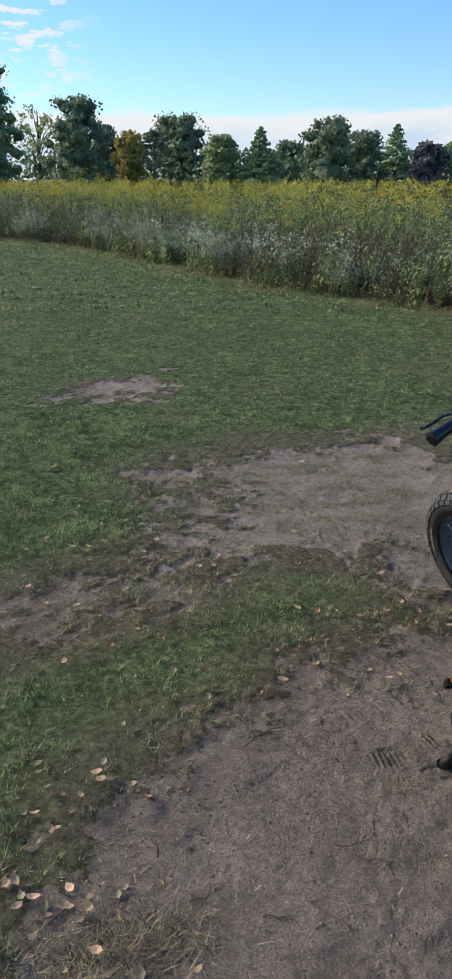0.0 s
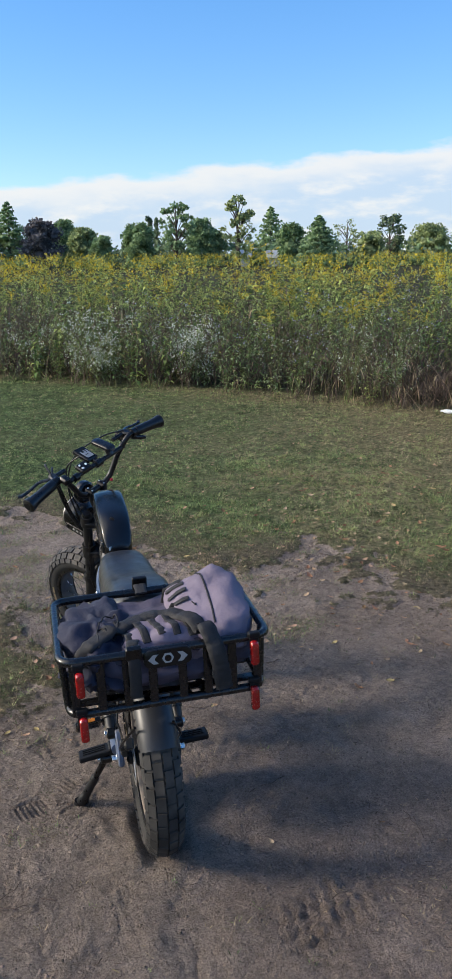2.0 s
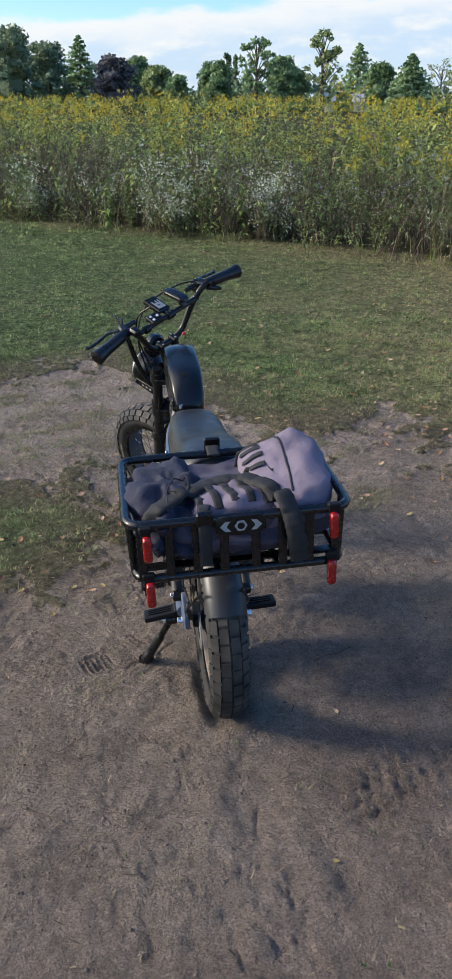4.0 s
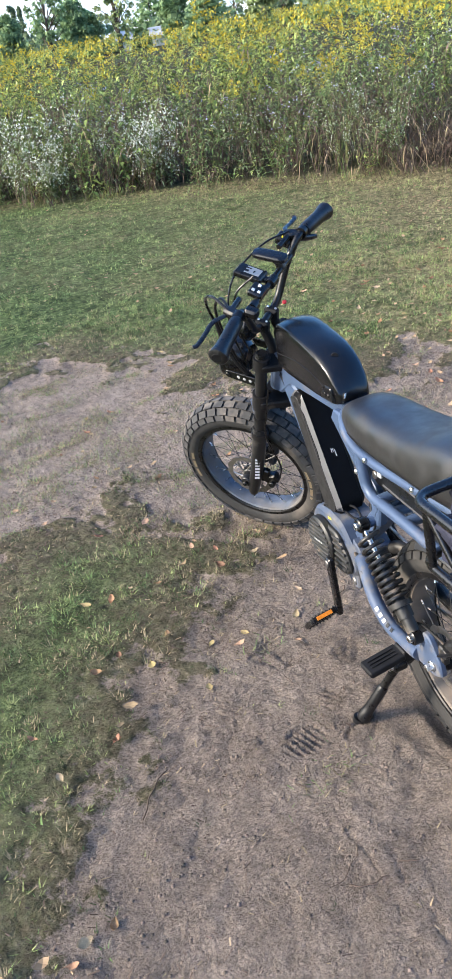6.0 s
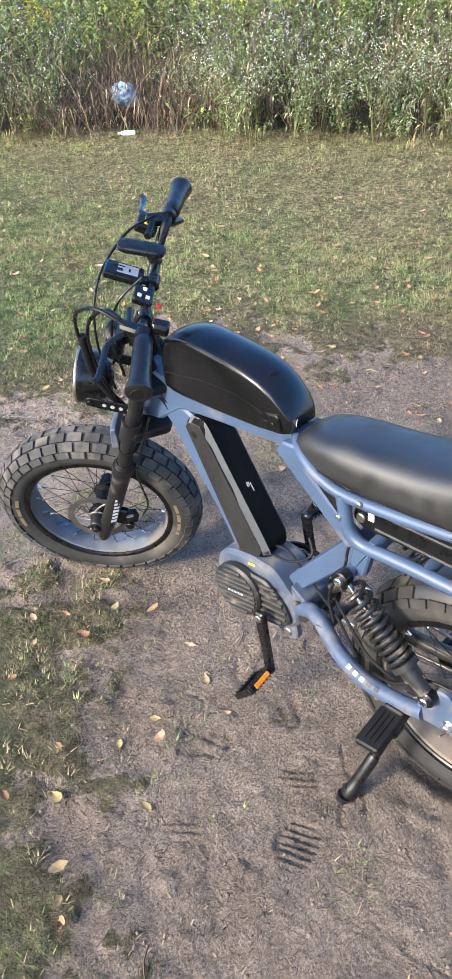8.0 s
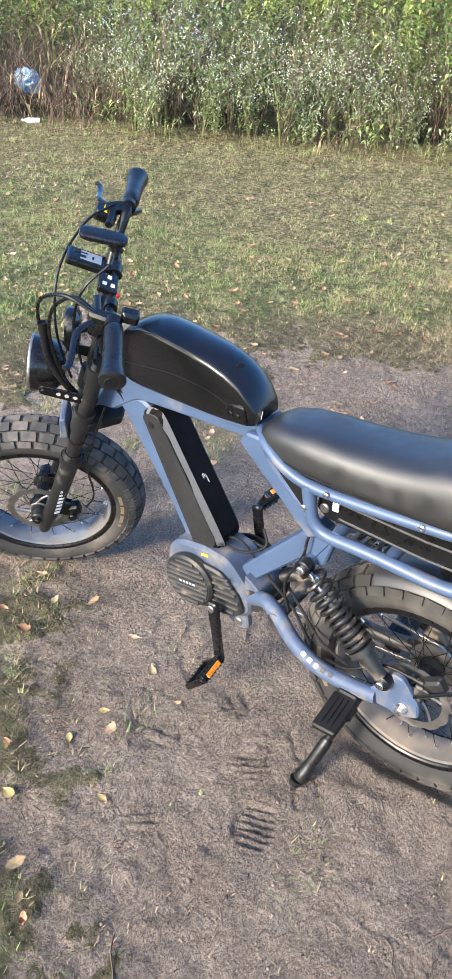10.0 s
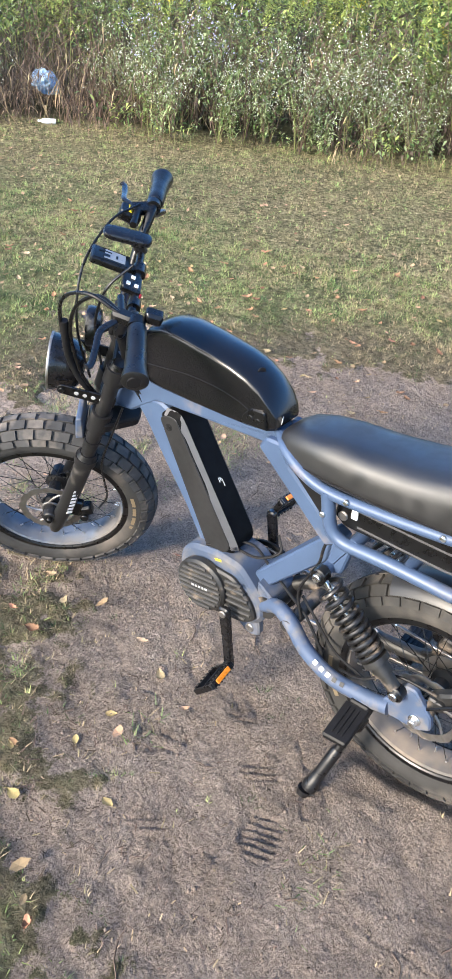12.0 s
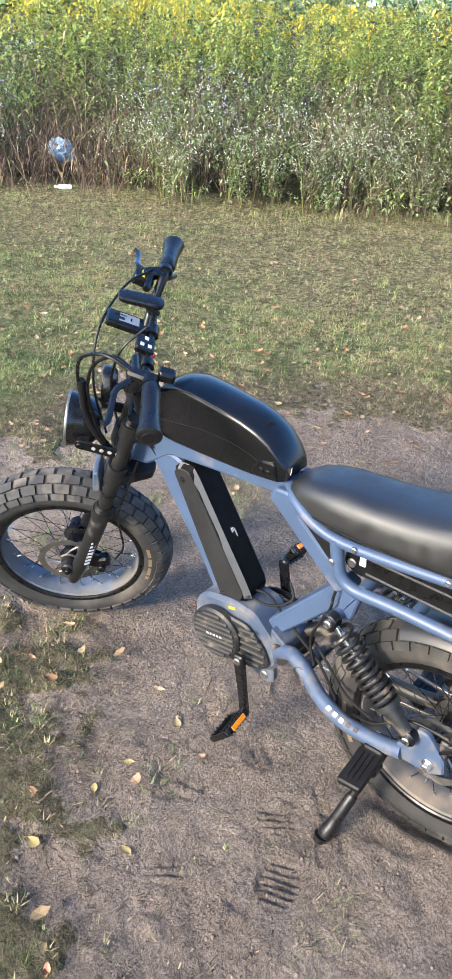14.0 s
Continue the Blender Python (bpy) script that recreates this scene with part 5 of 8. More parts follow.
    s.box((0.056, 0.086, 0.016), md, 0.004)
    s.tube([(0.022, -0.03, 0.792), (0.022, 0.0, 0.792)], 0.015, 14, False, M)
    s.tube([(0.022, -0.015, 0.792), (0.06, -0.012, 0.794)], 0.010, 10, False, M)
    disp = part("display", s, black_satin, hb, "small black display")
    s = Shape()
    s.box((0.046, 0.074, 0.002), md @ pose(0, 0, 0.0085), 0.001)
    part("glass", s, screen, disp)
    s = Shape()
    s.box((0.034, 0.046, 0.001), md @ pose(-0.001, 0.008, 0.0100), 0.0003)
    for k, (xx, yy, a, b) in enumerate(((0.006, -0.010, 0.010, 0.014), (-0.008, -0.014, 0.004, 0.028), (0.002, 0.012, 0.012, 0.004))):
        s.box((a, b, 0.0006), md @ pose(xx, yy, 0.0109), 0.0001, 1)
    part("readout", s, [lcd, screen], disp, smooth=0)
    s = Shape()
    mk = STEER @ pose(-0.016, 0.052, 0.806) @ pose(0, 0, 0, 0, -8, 0)
    s.box((0.042, 0.052, 0.018), mk, 0.008)
    s.tube([(0.022, 0.095, 0.792), (0.022, 0.115, 0.792)], 0.0145, 14, False, M)
    pad = part("keypad", s, black_satin, hb)
    for xx, yy in ((0.009, 0.012), (-0.009, 0.012), (0.0, -0.012)):
        s = Shape()
        s.box((0.009, 0.009, 0.003), mk @ pose(xx, yy, 0.0105), 0.0035)
        part("key", s, white_mark, pad, "white key")
    s = Shape()
    mp = STEER @ pose(0.010, -0.085, 0.826) @ pose(0, 0, 0, 0, 4, 0)
    out = fillet_poly([(-0.054, -0.021), (0.054, -0.021), (0.054, 0.021), (-0.054, 0.021)], 0.019, 6)
    rings = []
    for z, k in ((-0.010, 0.80), (-0.006, 0.97), (0.0, 1.0), (0.004, 0.96), (0.007, 0.80), (0.008, 0.5)):
        rings.append([(p.x * k, p.y * k, z) for p in out])
    s.rings(rings, m=mp)
    s.tube([(0.022, -0.085, 0.792), (0.040, -0.085, 0.815)], 0.014, 12, False, M)
    part("alarm_box", s, black_gloss, hb, "smooth black oval box on the cross bar")
    s = Shape()
    s.box((0.050, 0.042, 0.028), STEER @ pose(0.012, -0.195, 0.808) @ pose(0, 0, 0, 0, -10, 0), 0.006)
    th = part("throttle_box", s, black_satin, hb)
    s = Shape()
    s.box((0.018, 0.030, 0.0015), STEER @ pose(0.009, -0.195, 0.8228) @ pose(0, 0, 0, 0, -10, 0), 0.0003)
    part("sticker", s, yellow_mark, th, "yellow warning sticker", smooth=0)
    s = Shape()
    s.tube([(-0.030, -0.205, 0.822), (-0.048, -0.225, 0.815), (-0.064, -0.25, 0.808)], [0.012, 0.010, 0.007], 10, False, STEER)
    part("thumb_lever", s, black_gloss, th)
    s = Shape()
    s.box((0.036, 0.030, 0.026), M @ pose(-0.012, 0.190, 0.846), 0.006)
    part("light_switch", s, black_satin, hb)
    s = Shape()
    s.disc(0.0065, 0, 0.009, 16, 0.002, M @ pose(0.0, -0.06, 0.690) @ pose(0, 0, 0, 90, 0, 0))
    part("red_button", s, red_switch, hb, "red push button")
    # cables
    for k, pts in enumerate((
            [(0.055, 0.195, 0.835), (0.12, 0.165, 0.835), (0.165, 0.12, 0.77), (0.150, 0.085, 0.66), (0.10, 0.075, 0.54), (0.03, 0.060, 0.46), (-0.03, 0.03, 0.40)],
            [(0.055, 0.190, 0.835), (0.10, 0.15, 0.825), (0.135, 0.12, 0.76), (0.130, 0.09, 0.66), (0.085, 0.080, 0.55), (0.03, 0.063, 0.47)],
            [(0.050, -0.19, 0.84), (0.105, -0.12, 0.82), (0.14, 0.0, 0.77), (0.12, 0.06, 0.66), (0.06, 0.068, 0.53)],
            [(0.045, 0.06, 0.855), (0.085, 0.09, 0.80), (0.085, 0.09, 0.70), (0.045, 0.07, 0.58)],
            [(-0.030, 0.108, 0.50), (-0.028, 0.112, 0.40), (-0.03, 0.112, 0.29), (-0.075, 0.09, 0.15), (-0.07, 0.075, 0.07)])):
        s = Shape()
        s.tube(curve_path(pts, 7), 0.0042 if k < 2 else 0.003, 8, False, M)
        part("cable", s, black_satin, bike)
    s = Shape()                                               # spiral wrap round the bundle
    pts = curve_path([(0.150, 0.090, 0.69), (0.125, 0.082, 0.60), (0.085, 0.075, 0.53), (0.03, 0.062, 0.465)], 12)
    s.tube(pts, [0.0085 + 0.0012 * (k % 2) for k in range(len(pts))], 10, False, M)
    part("cable_wrap", s, black_matte, bike)
    for pts in ([(0.60, 0.05, 0.392), (0.54, 0.03, 0.405), (0.47, 0.02, 0.40), (0.42, 0.0, 0.43), (0.44, -0.02, 0.46)],
                [(0.58, 0.03, 0.40), (0.50, 0.0, 0.412), (0.43, 0.015, 0.385), (0.36, 0.03, 0.35), (0.30, 0.055, 0.34), (0.24, 0.07, 0.275)],
                [(0.275, 0.03, 0.60), (0.282, 0.05, 0.55), (0.290, 0.05, 0.50), (0.33, 0.05, 0.40), (0.31, 0.06, 0.33)],
                [(0.19, 0.075, 0.262), (0.12, 0.10, 0.30), (0.05, 0.085, 0.345), (-0.04, 0.08, 0.345)],
                [(0.33, 0.03, 0.37), (0.28, 0.05, 0.345), (0.21, 0.07, 0.30), (0.12, 0.085, 0.285)]):
        s = Shape()
        s.tube(curve_path(pts, 6), 0.0035, 8)
        part("cable", s, black_matte, bike)


front_end()


def rack():
    X0, X1, W, ZT, ZB = -0.225, -0.578, 0.243, 0.905, 0.768
    r = 0.0105
    s = Shape()
    s.tube(smooth_path([(X0, W, ZT), (X1, W, ZT), (X1, -W, ZT), (X0, -W, ZT)], 0.04, 6, True), r, 12, True)
    rk = part("rear_rack", s, black_gloss, bike, "black tubular basket rack behind the seat")
    s = Shape()
    s.tube(smooth_path([(X0 + 0.0, W - 0.012, ZB), (X1 + 0.008, W - 0.012, ZB), (X1 + 0.008, -W + 0.012, ZB), (X0, -W + 0.012, ZB)], 0.04, 6, True), r * 0.95, 12, True)
    part("bottom_ring", s, black_gloss, rk)
    for y in (0.215, 0.155, 0.095, 0.035, -0.035, -0.095, -0.155, -0.215):
        s = Shape()
        s.box((0.007, 0.020, ZT - ZB), pose(X1 + 0.004, y, (ZT + ZB) / 2), 0.003)
        part("upright", s, black_gloss, rk)
    for y in (W - 0.004, -W + 0.004):
        for x in (X0 - 0.035, X1 + 0.05):
            s = Shape()
            s.tube([(x, y, ZT), (x, y * 0.975, ZB)], r * 0.85, 10)
            part("side_post", s, black_gloss, rk)
        s = Shape()
        s.tube([(X0 - 0.035, y, ZT - 0.01), (X0 - 0.15, y * 0.98, ZB + 0.005)], 0.007, 10)
        part("side_brace", s, black_gloss, rk)
    for y in (-0.15, -0.05, 0.05, 0.15):
        s = Shape()
        s.tube([(X0, y, ZB), (X1 + 0.01, y, ZB)], 0.008, 10)
        part("floor_bar", s, black_gloss, rk)
    for x in (-0.30, -0.42, -0.51):
        s = Shape()
        s.box((0.03, 2 * W - 0.03, 0.005), pose(x, 0, ZB - 0.006), 0.002)
        part("floor_slat", s, black_gloss, rk)
    for sgn in (1, -1):
        s = Shape()
        s.tube(smooth_path([(-0.16, sgn * 0.086, 0.655), (-0.30, sgn * 0.09, 0.745), (-0.56, sgn * 0.09, 0.757)], 0.05), 0.009, 10)
        s.tube([(-0.215, sgn * 0.085, 0.768), (-0.30, sgn * 0.088, 0.762)], 0.009, 10)
        part("rack_arm", s, black_gloss, rk)
        for zc, dx in ((0.858 if sgn > 0 else 0.872, 0.0), (0.738 if sgn > 0 else 0.748, 0.01)):
            s = Shape()
            out = fillet_poly([(-0.0100, -0.031), (0.0100, -0.031), (0.0100, 0.031), (-0.0100, 0.031)], 0.010, 4)
            rings = [[(X1 - 0.018 + dx - d, sgn * 0.203 + p.x * k, zc + p.y * k) for p in out] for d, k in ((0, 1), (0.008, 1), (0.013, 0.86), (0.015, 0.5))]
            s.rings(rings)
            part("reflector", s, red_lens, rk, "upright red rear reflector light")
            s = Shape()
            s.box((0.016, 0.028, 0.014), pose(X1 - 0.010 + dx, sgn * 0.205, zc + 0.042), 0.003)
            s.box((0.006, 0.022, 0.05), pose(X1 - 0.014 + dx, sgn * 0.205, zc + 0.02), 0.002)
            part("reflector_holder", s, black_matte, rk)
    s = Shape()                                               # badge plate between the uprights
    out = fillet_poly([(-0.062, -0.024), (0.062, -0.024), (0.062, 0.024), (-0.062, 0.024)], 0.023, 6)
    s.rings([[(X1 - 0.004 - d, p.x * 0.9 * k, 0.890 + p.y * 0.95 * k) for p in out] for d, k in ((0, 1), (0.008, 1), (0.010, 0.95))])
    plate = part("badge_plate", s, black_satin, rk, "black badge plate with a pale emblem")
    s = Shape()
    mpl = pose(X1 - 0.0145, 0.0, 0.890)
    s.disc(0.014, -0.0004, 0.0004, 6, 0.0001, mpl @ pose(0, 0, 0, 0, 0, 90))
    for sgn in (-1, 1):
        s.prism([(sgn * 0.046, 0.0), (sgn * 0.034, 0.012), (sgn * 0.022, 0.012), (sgn * 0.030, 0.003), (sgn * 0.030, -0.003), (sgn * 0.022, -0.012), (sgn * 0.034, -0.012)], -0.0004, 0.0004, 0.0001, 0,
                mpl @ pose(0, 0, 0, 0, 0, 90))
    part("emblem", s, grey_mark, plate, smooth=0)
    s = Shape()
    s.disc(0.008, -0.0012, -0.0005, 20, 0.0001, mpl @ pose(0, 0, 0, 0, 0, -90))
    part("emblem_eye", s, black_satin, plate, smooth=0)
    # pale lettering bars on the left swing arm
    s = Shape()
    path = curve_path([(0.325, 0.076, 0.318), (0.270, 0.086, 0.272), (0.195, 0.090, 0.240), (0.105, 0.092, 0.243)], 12)
    for k in range(5):
        p, q = path[16 + 3 * k], path[17 + 3 * k]
        ang = math.degrees(math.atan2(p.z - q.z, p.x - q.x))
        c = p.lerp(q, 0.5)
        s.box((0.0105, 0.0012, 0.0105), Matrix.Translation((c.x, 0, c.z)) @ pose(0, 0, 0, 0, -ang, 0) @ pose(0, c.y, 0) @ pose(0, 0, 0, 48, 0, 0) @ pose(0, 0.0196, 0), 0.0003, 0 if k < 3 else 1)
    part("lettering", s, [white_mark, black_satin], bike, smooth=0)


rack()


# ---- plants of the standing field, built from templates ----
rng = np.random.default_rng(7)
leaf_green = material("leaf_green", (0.118, 0.190, 0.060), 0.65, 0, 0.25, 3, island=0.35, trans=0.14, spec=0.25)
leaf_bright = material("leaf_bright", (0.370, 0.455, 0.135), 0.65, 0, 0.2, 3, island=0.3, trans=0.20, spec=0.25)
leaf_grey = material("leaf_grey", (0.29, 0.36, 0.18), 0.75, 0, 0.2, 3, island=0.3, trans=0.10, spec=0.2)
leaf_dead = material("leaf_dead", (0.140, 0.108, 0.082), 0.8, 0, 0.25, 3, island=0.4, trans=0.15, spec=0.15)
stem_green = material("stem_green", (0.156, 0.182, 0.065), 0.7, 0, 0.2, 5, island=0.25, spec=0.2)
stem_brown = material("stem_brown", (0.118, 0.084, 0.064), 0.8, 0, 0.25, 5, island=0.4, spec=0.2)
straw_pale = material("straw_pale", (0.396, 0.314, 0.187), 0.8, 0, 0.2, 5, island=0.35, trans=0.15, spec=0.2)
bloom_gold = material("bloom_gold", (0.62, 0.50, 0.055), 0.8, 0, 0.2, 5, island=0.35, trans=0.25, spec=0.1)
bloom_olive = material("bloom_olive", (0.52, 0.50, 0.12), 0.8, 0, 0.2, 5, island=0.35, trans=0.25, spec=0.1)
bloom_white = material("bloom_white", (0.62, 0.65, 0.56), 0.8, 0, 0.12, 5, island=0.2, trans=0.2, spec=0.1)
bloom_lilac = material("bloom_lilac", (0.45, 0.45, 0.66), 0.8, 0, 0.12, 5, island=0.2, trans=0.2, spec=0.1)
PLANT_MATS = [leaf_green, leaf_bright, leaf_grey, leaf_dead, stem_green, stem_brown, straw_pale, bloom_gold, bloom_olive, bloom_white, bloom_lilac]
LG, LB, LY, LD, SG, SB, ST, BG, BO, BW, BL = range(11)


class Quads:
    """A template or a pile of four-cornered faces."""

    def __init__(self):
        self.co, self.mi = [], []

    def stem(self, pts, r0, r1, mi):
        pts = np.array(pts)
        for k in range(len(pts) - 1):
            f0, f1 = k / (len(pts) - 1), (k + 1) / (len(pts) - 1)
            a, b = r0 + (r1 - r0) * f0, r0 + (r1 - r0) * f1
            for j in range(3):
                q0, q1 = 2.0944 * j, 2.0944 * (j + 1)
                e0, e1 = np.array([math.cos(q0), math.sin(q0), 0]), np.array([math.cos(q1), math.sin(q1), 0])
                self.co.append([pts[k] + e0 * a, pts[k] + e1 * a, pts[k + 1] + e1 * b, pts[k + 1] + e0 * b])
                self.mi.append(mi)

    def leaf(self, base, az, tilt, ln, wid, mi, droop=0.3):
        """A lance-shaped leaf of two folded halves."""
        d = np.array([math.cos(az) * math.cos(tilt), math.sin(az) * math.cos(tilt), math.sin(tilt)])
        s = np.array([-math.sin(az), math.cos(az), 0.0])
        n = np.cross(d, s)
        base = np.array(base, dtype=float)
        mid = base + d * ln * 0.45
        tip = base + d * ln - np.array([0, 0, droop * ln])
        self.co.append([base, mid + s * wid / 2 + n * wid * 0.15, tip, mid - s * wid / 2 + n * wid * 0.15])
        self.mi.append(mi)

    def fleck(self, p, size, mi):
        a, b = rng.normal(size=3), rng.normal(size=3)
        a /= np.linalg.norm(a)
        b = np.cross(a, b)
        b /= np.linalg.norm(b)
        p = np.array(p)
        self.co.append([p - a * size, p - b * size * 0.7, p + a * size, p + b * size * 0.7])
        self.mi.append(mi)

    def clump(self, p, r, flat):
        """A rough dark lump of eight faces a ring."""
        p = np.array(p)
        ring = []
        for z, k in ((-0.9, 0.4), (-0.3, 0.95), (0.35, 0.9), (0.9, 0.35)):
            ring.append([p + np.array((math.cos(a) * k, math.sin(a) * k, z * flat)) * r * rng.uniform(0.8, 1.15) for a in np.arange(7) * 0.8976])
        for i in range(3):
            for j in range(7):
                self.co.append([ring[i][j], ring[i][(j + 1) % 7], ring[i + 1][(j + 1) % 7], ring[i + 1][j]])
                self.mi.append(0)

    def done(self):
        return np.array(self.co, dtype=np.float32), np.array(self.mi, dtype=np.int32)


def bent(h, lean, az, n=5):
    return [(math.cos(az) * lean * h * (k / n) ** 1.8, math.sin(az) * lean * h * (k / n) ** 1.8, h * k / n) for k in range(n + 1)]


def along(pts, f):
    k = min(int(f * (len(pts) - 1)), len(pts) - 2)
    t = f * (len(pts) - 1) - k
    return np.array(pts[k]) * (1 - t) + np.array(pts[k + 1]) * t


def goldenrod(full=True, bloom=BG, leafy=LG, leaves=50, flecks=62, rich=1.0):
    """A leafy upright stem with a plume of arching sprays."""
    q = Quads()
    h = rng.uniform(1.22, 1.62)
    st = bent(h, rng.uniform(0.02, 0.24), rng.uniform(0, 6.3), 5 if full else 3)
    q.stem(st, 0.0036, 0.0016, SG if rng.random() < 0.5 else SB)
    lo = 0.40 if full else 0.55
    for k in range(leaves):
        f = lo + (0.93 - lo) * (k / leaves) ** 0.8
        # low leaves are dead brown; the dark-to-bright climb also paints shade below
        mi = LD if f < 0.62 and rng.random() < 1.05 - f else (LB if f > 0.66 and rng.random() < 0.6 else leafy)
        q.leaf(along(st, f), k * 2.4 + rng.uniform(-0.4, 0.4), rng.uniform(-0.1, 0.95), rng.uniform(0.055, 0.105) * (1.25 - 0.5 * f), rng.uniform(0.014, 0.024), mi, rng.uniform(0.1, 0.4))
    if not flecks:
        return q.done()
    sprays = 8 if full else 5
    for k in range(sprays):
        az, f = k * 2.4 + rng.uniform(-0.5, 0.5), rng.uniform(0.80, 0.99)
        b = along(st, f)
        ln = rng.uniform(0.09, 0.20) * rich * (1.5 - 0.5 * (f - 0.8) / 0.19)
        for j in range(int(flecks / sprays)):
            t = rng.uniform(0.08, 0.95)
            p = b + np.array([math.cos(az) * ln * t, math.sin(az) * ln * t, ln * (1.0 * t - 0.7 * t * t) + 0.012])
            q.leaf(p + rng.normal(0, 0.005, 3), az + rng.normal(0, 0.8), rng.uniform(-0.2, 1.2), rng.uniform(0.026, 0.050), rng.uniform(0.012, 0.021), bloom if rng.random() < 0.6 else BO if bloom == BG else LB, 0.1)
    for k in range(int(flecks * 0.25)):
        p = along(st, rng.uniform(0.88, 1.0)) + rng.normal(0, 0.012, 3)
        q.leaf(p, rng.uniform(0, 6.3), rng.uniform(0.2, 1.3), rng.uniform(0.022, 0.045), rng.uniform(0.010, 0.017), bloom, 0.1)
    return q.done()


def aster(white=BW):
    """A twiggy wild aster: fine leaves on forking brown stems, clusters of small flowers at their ends."""
    q = Quads()
    h = rng.uniform(0.6, 1.05)
    for b in range(6):
        az = rng.uniform(0, 6.3)
        st = bent(h * rng.uniform(0.7, 1), rng.uniform(0.15, 0.65), az, 3)
        q.stem(st, 0.0028, 0.0012, SB if rng.random() < 0.7 else SG)
        ends = [along(st, 1.0)]
        for j in range(4):                                    # side twigs
            f = rng.uniform(0.4, 0.9)
            root, ta, ln = along(st, f), az + rng.uniform(-1.8, 1.8), h * rng.uniform(0.12, 0.26)
            end = root + np.array([math.cos(ta) * ln * 0.7, math.sin(ta) * ln * 0.7, ln * rng.uniform(0.4, 0.9)])
            q.stem([root, end], 0.0015, 0.0008, SB if rng.random() < 0.5 else SG)
            ends.append(end)
            for k in range(5):
                q.leaf(root + (end - root) * rng.uniform(0.1, 0.95), rng.uniform(0, 6.3), rng.uniform(-0.3, 0.9), rng.uniform(0.022, 0.048), rng.uniform(0.006, 0.011), LY if rng.random() < 0.6 else LG, 0.3)
        for k in range(9):
            f = rng.uniform(0.15, 0.95)
            q.leaf(along(st, f), rng.uniform(0, 6.3), rng.uniform(-0.5, 0.7), rng.uniform(0.035, 0.075), rng.uniform(0.008, 0.015), LD if f < 0.4 and rng.random() < 0.7 else LY if rng.random() < 0.5 else LG, 0.4)
        for e in ends:
            for k in range(int(rng.integers(1, 6))):
                q.fleck(e + rng.normal(0, 0.017, 3), rng.uniform(0.0050, 0.0086), white)
    return q.done()


def dry_stalk():
    q = Quads()
    h = rng.uniform(0.8, 1.55)
    st = bent(h, rng.uniform(0.1, 0.75), rng.uniform(0, 6.3), 4)
    q.stem(st, 0.0030, 0.0012, SB if rng.random() < 0.8 else ST)
    for k in range(20):
        q.leaf(along(st, rng.uniform(0.1, 1)), rng.uniform(0, 6.3), rng.uniform(-1.1, 0.3), rng.uniform(0.06, 0.15), rng.uniform(0.008, 0.016), LD if rng.random() < 0.85 else ST, 0.7)
    for k in range(14):
        p = along(st, rng.uniform(0.75, 1.0)) + rng.normal(0, 0.02, 3)
        q.fleck(p, rng.uniform(0.006, 0.013), LD if rng.random() < 0.5 else LY)
    return q.done()


def broad_herb():
    q = Quads()
    h = rng.uniform(0.35, 1.15)
    st = bent(h, rng.uniform(0.05, 0.25), rng.uniform(0, 6.3), 4)
    q.stem(st, 0.005, 0.002, SG)
    bright = rng.random() < 0.6
    for k in range(24):
        q.leaf(along(st, 0.08 + 0.9 * k / 24), k * 2.4, rng.uniform(-0.4, 0.5), rng.uniform(0.07, 0.15), rng.uniform(0.028, 0.055), LB if bright and rng.random() < 0.6 else LG, 0.4)
    return q.done()


def bush(leafs, bloom=None, blooms=0, dead=0.15, head=1.0):
    """A rounded, many-branched weed."""
    q = Quads()
    h, wide = rng.uniform(0.55, 1.0), rng.uniform(0.25, 0.55)
    for b in range(12):
        az = rng.uniform(0, 6.3)
        st = bent(h * rng.uniform(0.45, 1.0), wide * rng.uniform(0.3, 1.3), az, 2)
        q.stem(st, 0.0026, 0.001, SB if rng.random() < 0.6 else SG)
        for k in range(21):
            p = along(st, rng.uniform(0.2, 1.0)) + rng.normal(0, 0.035, 3)
            mi = LD if rng.random() < dead else leafs[int(rng.integers(len(leafs)))]
            q.leaf(p, rng.uniform(0, 6.3), rng.uniform(-0.6, 0.9), rng.uniform(0.03, 0.075), rng.uniform(0.011, 0.026), mi, rng.uniform(0, 0.5))
        for k in range(int(blooms / 13)):
            if k % 8 == 0:
                hub = along(st, rng.uniform(0.65, 1.0)) + rng.normal(0, 0.035, 3)
            q.fleck(hub + rng.normal(0, 0.016 * head, 3), rng.uniform(0.0050, 0.0086) * head, bloom)
    return q.done()


def tangle():
    """Collapsed brown stems and leaves."""
    q = Quads()
    for b in range(16):
        az = rng.uniform(0, 6.3)
        st = [np.array(p) + (0.2 * math.cos(b), 0.2 * math.sin(b), 0) for p in bent(rng.uniform(0.2, 0.7), rng.uniform(0.6, 2.2), az, 3)]
        q.stem(st, 0.0028, 0.0014, (SB, ST, SB, SB, SB)[int(rng.integers(5))])
        for k in range(9):
            q.leaf(along(st, rng.uniform(0.1, 1.0)), rng.uniform(0, 6.3), rng.uniform(-1.2, 0.4), rng.uniform(0.04, 0.12), rng.uniform(0.005, 0.012), LD if rng.random() < 0.85 else ST, 0.6)
    return q.done()


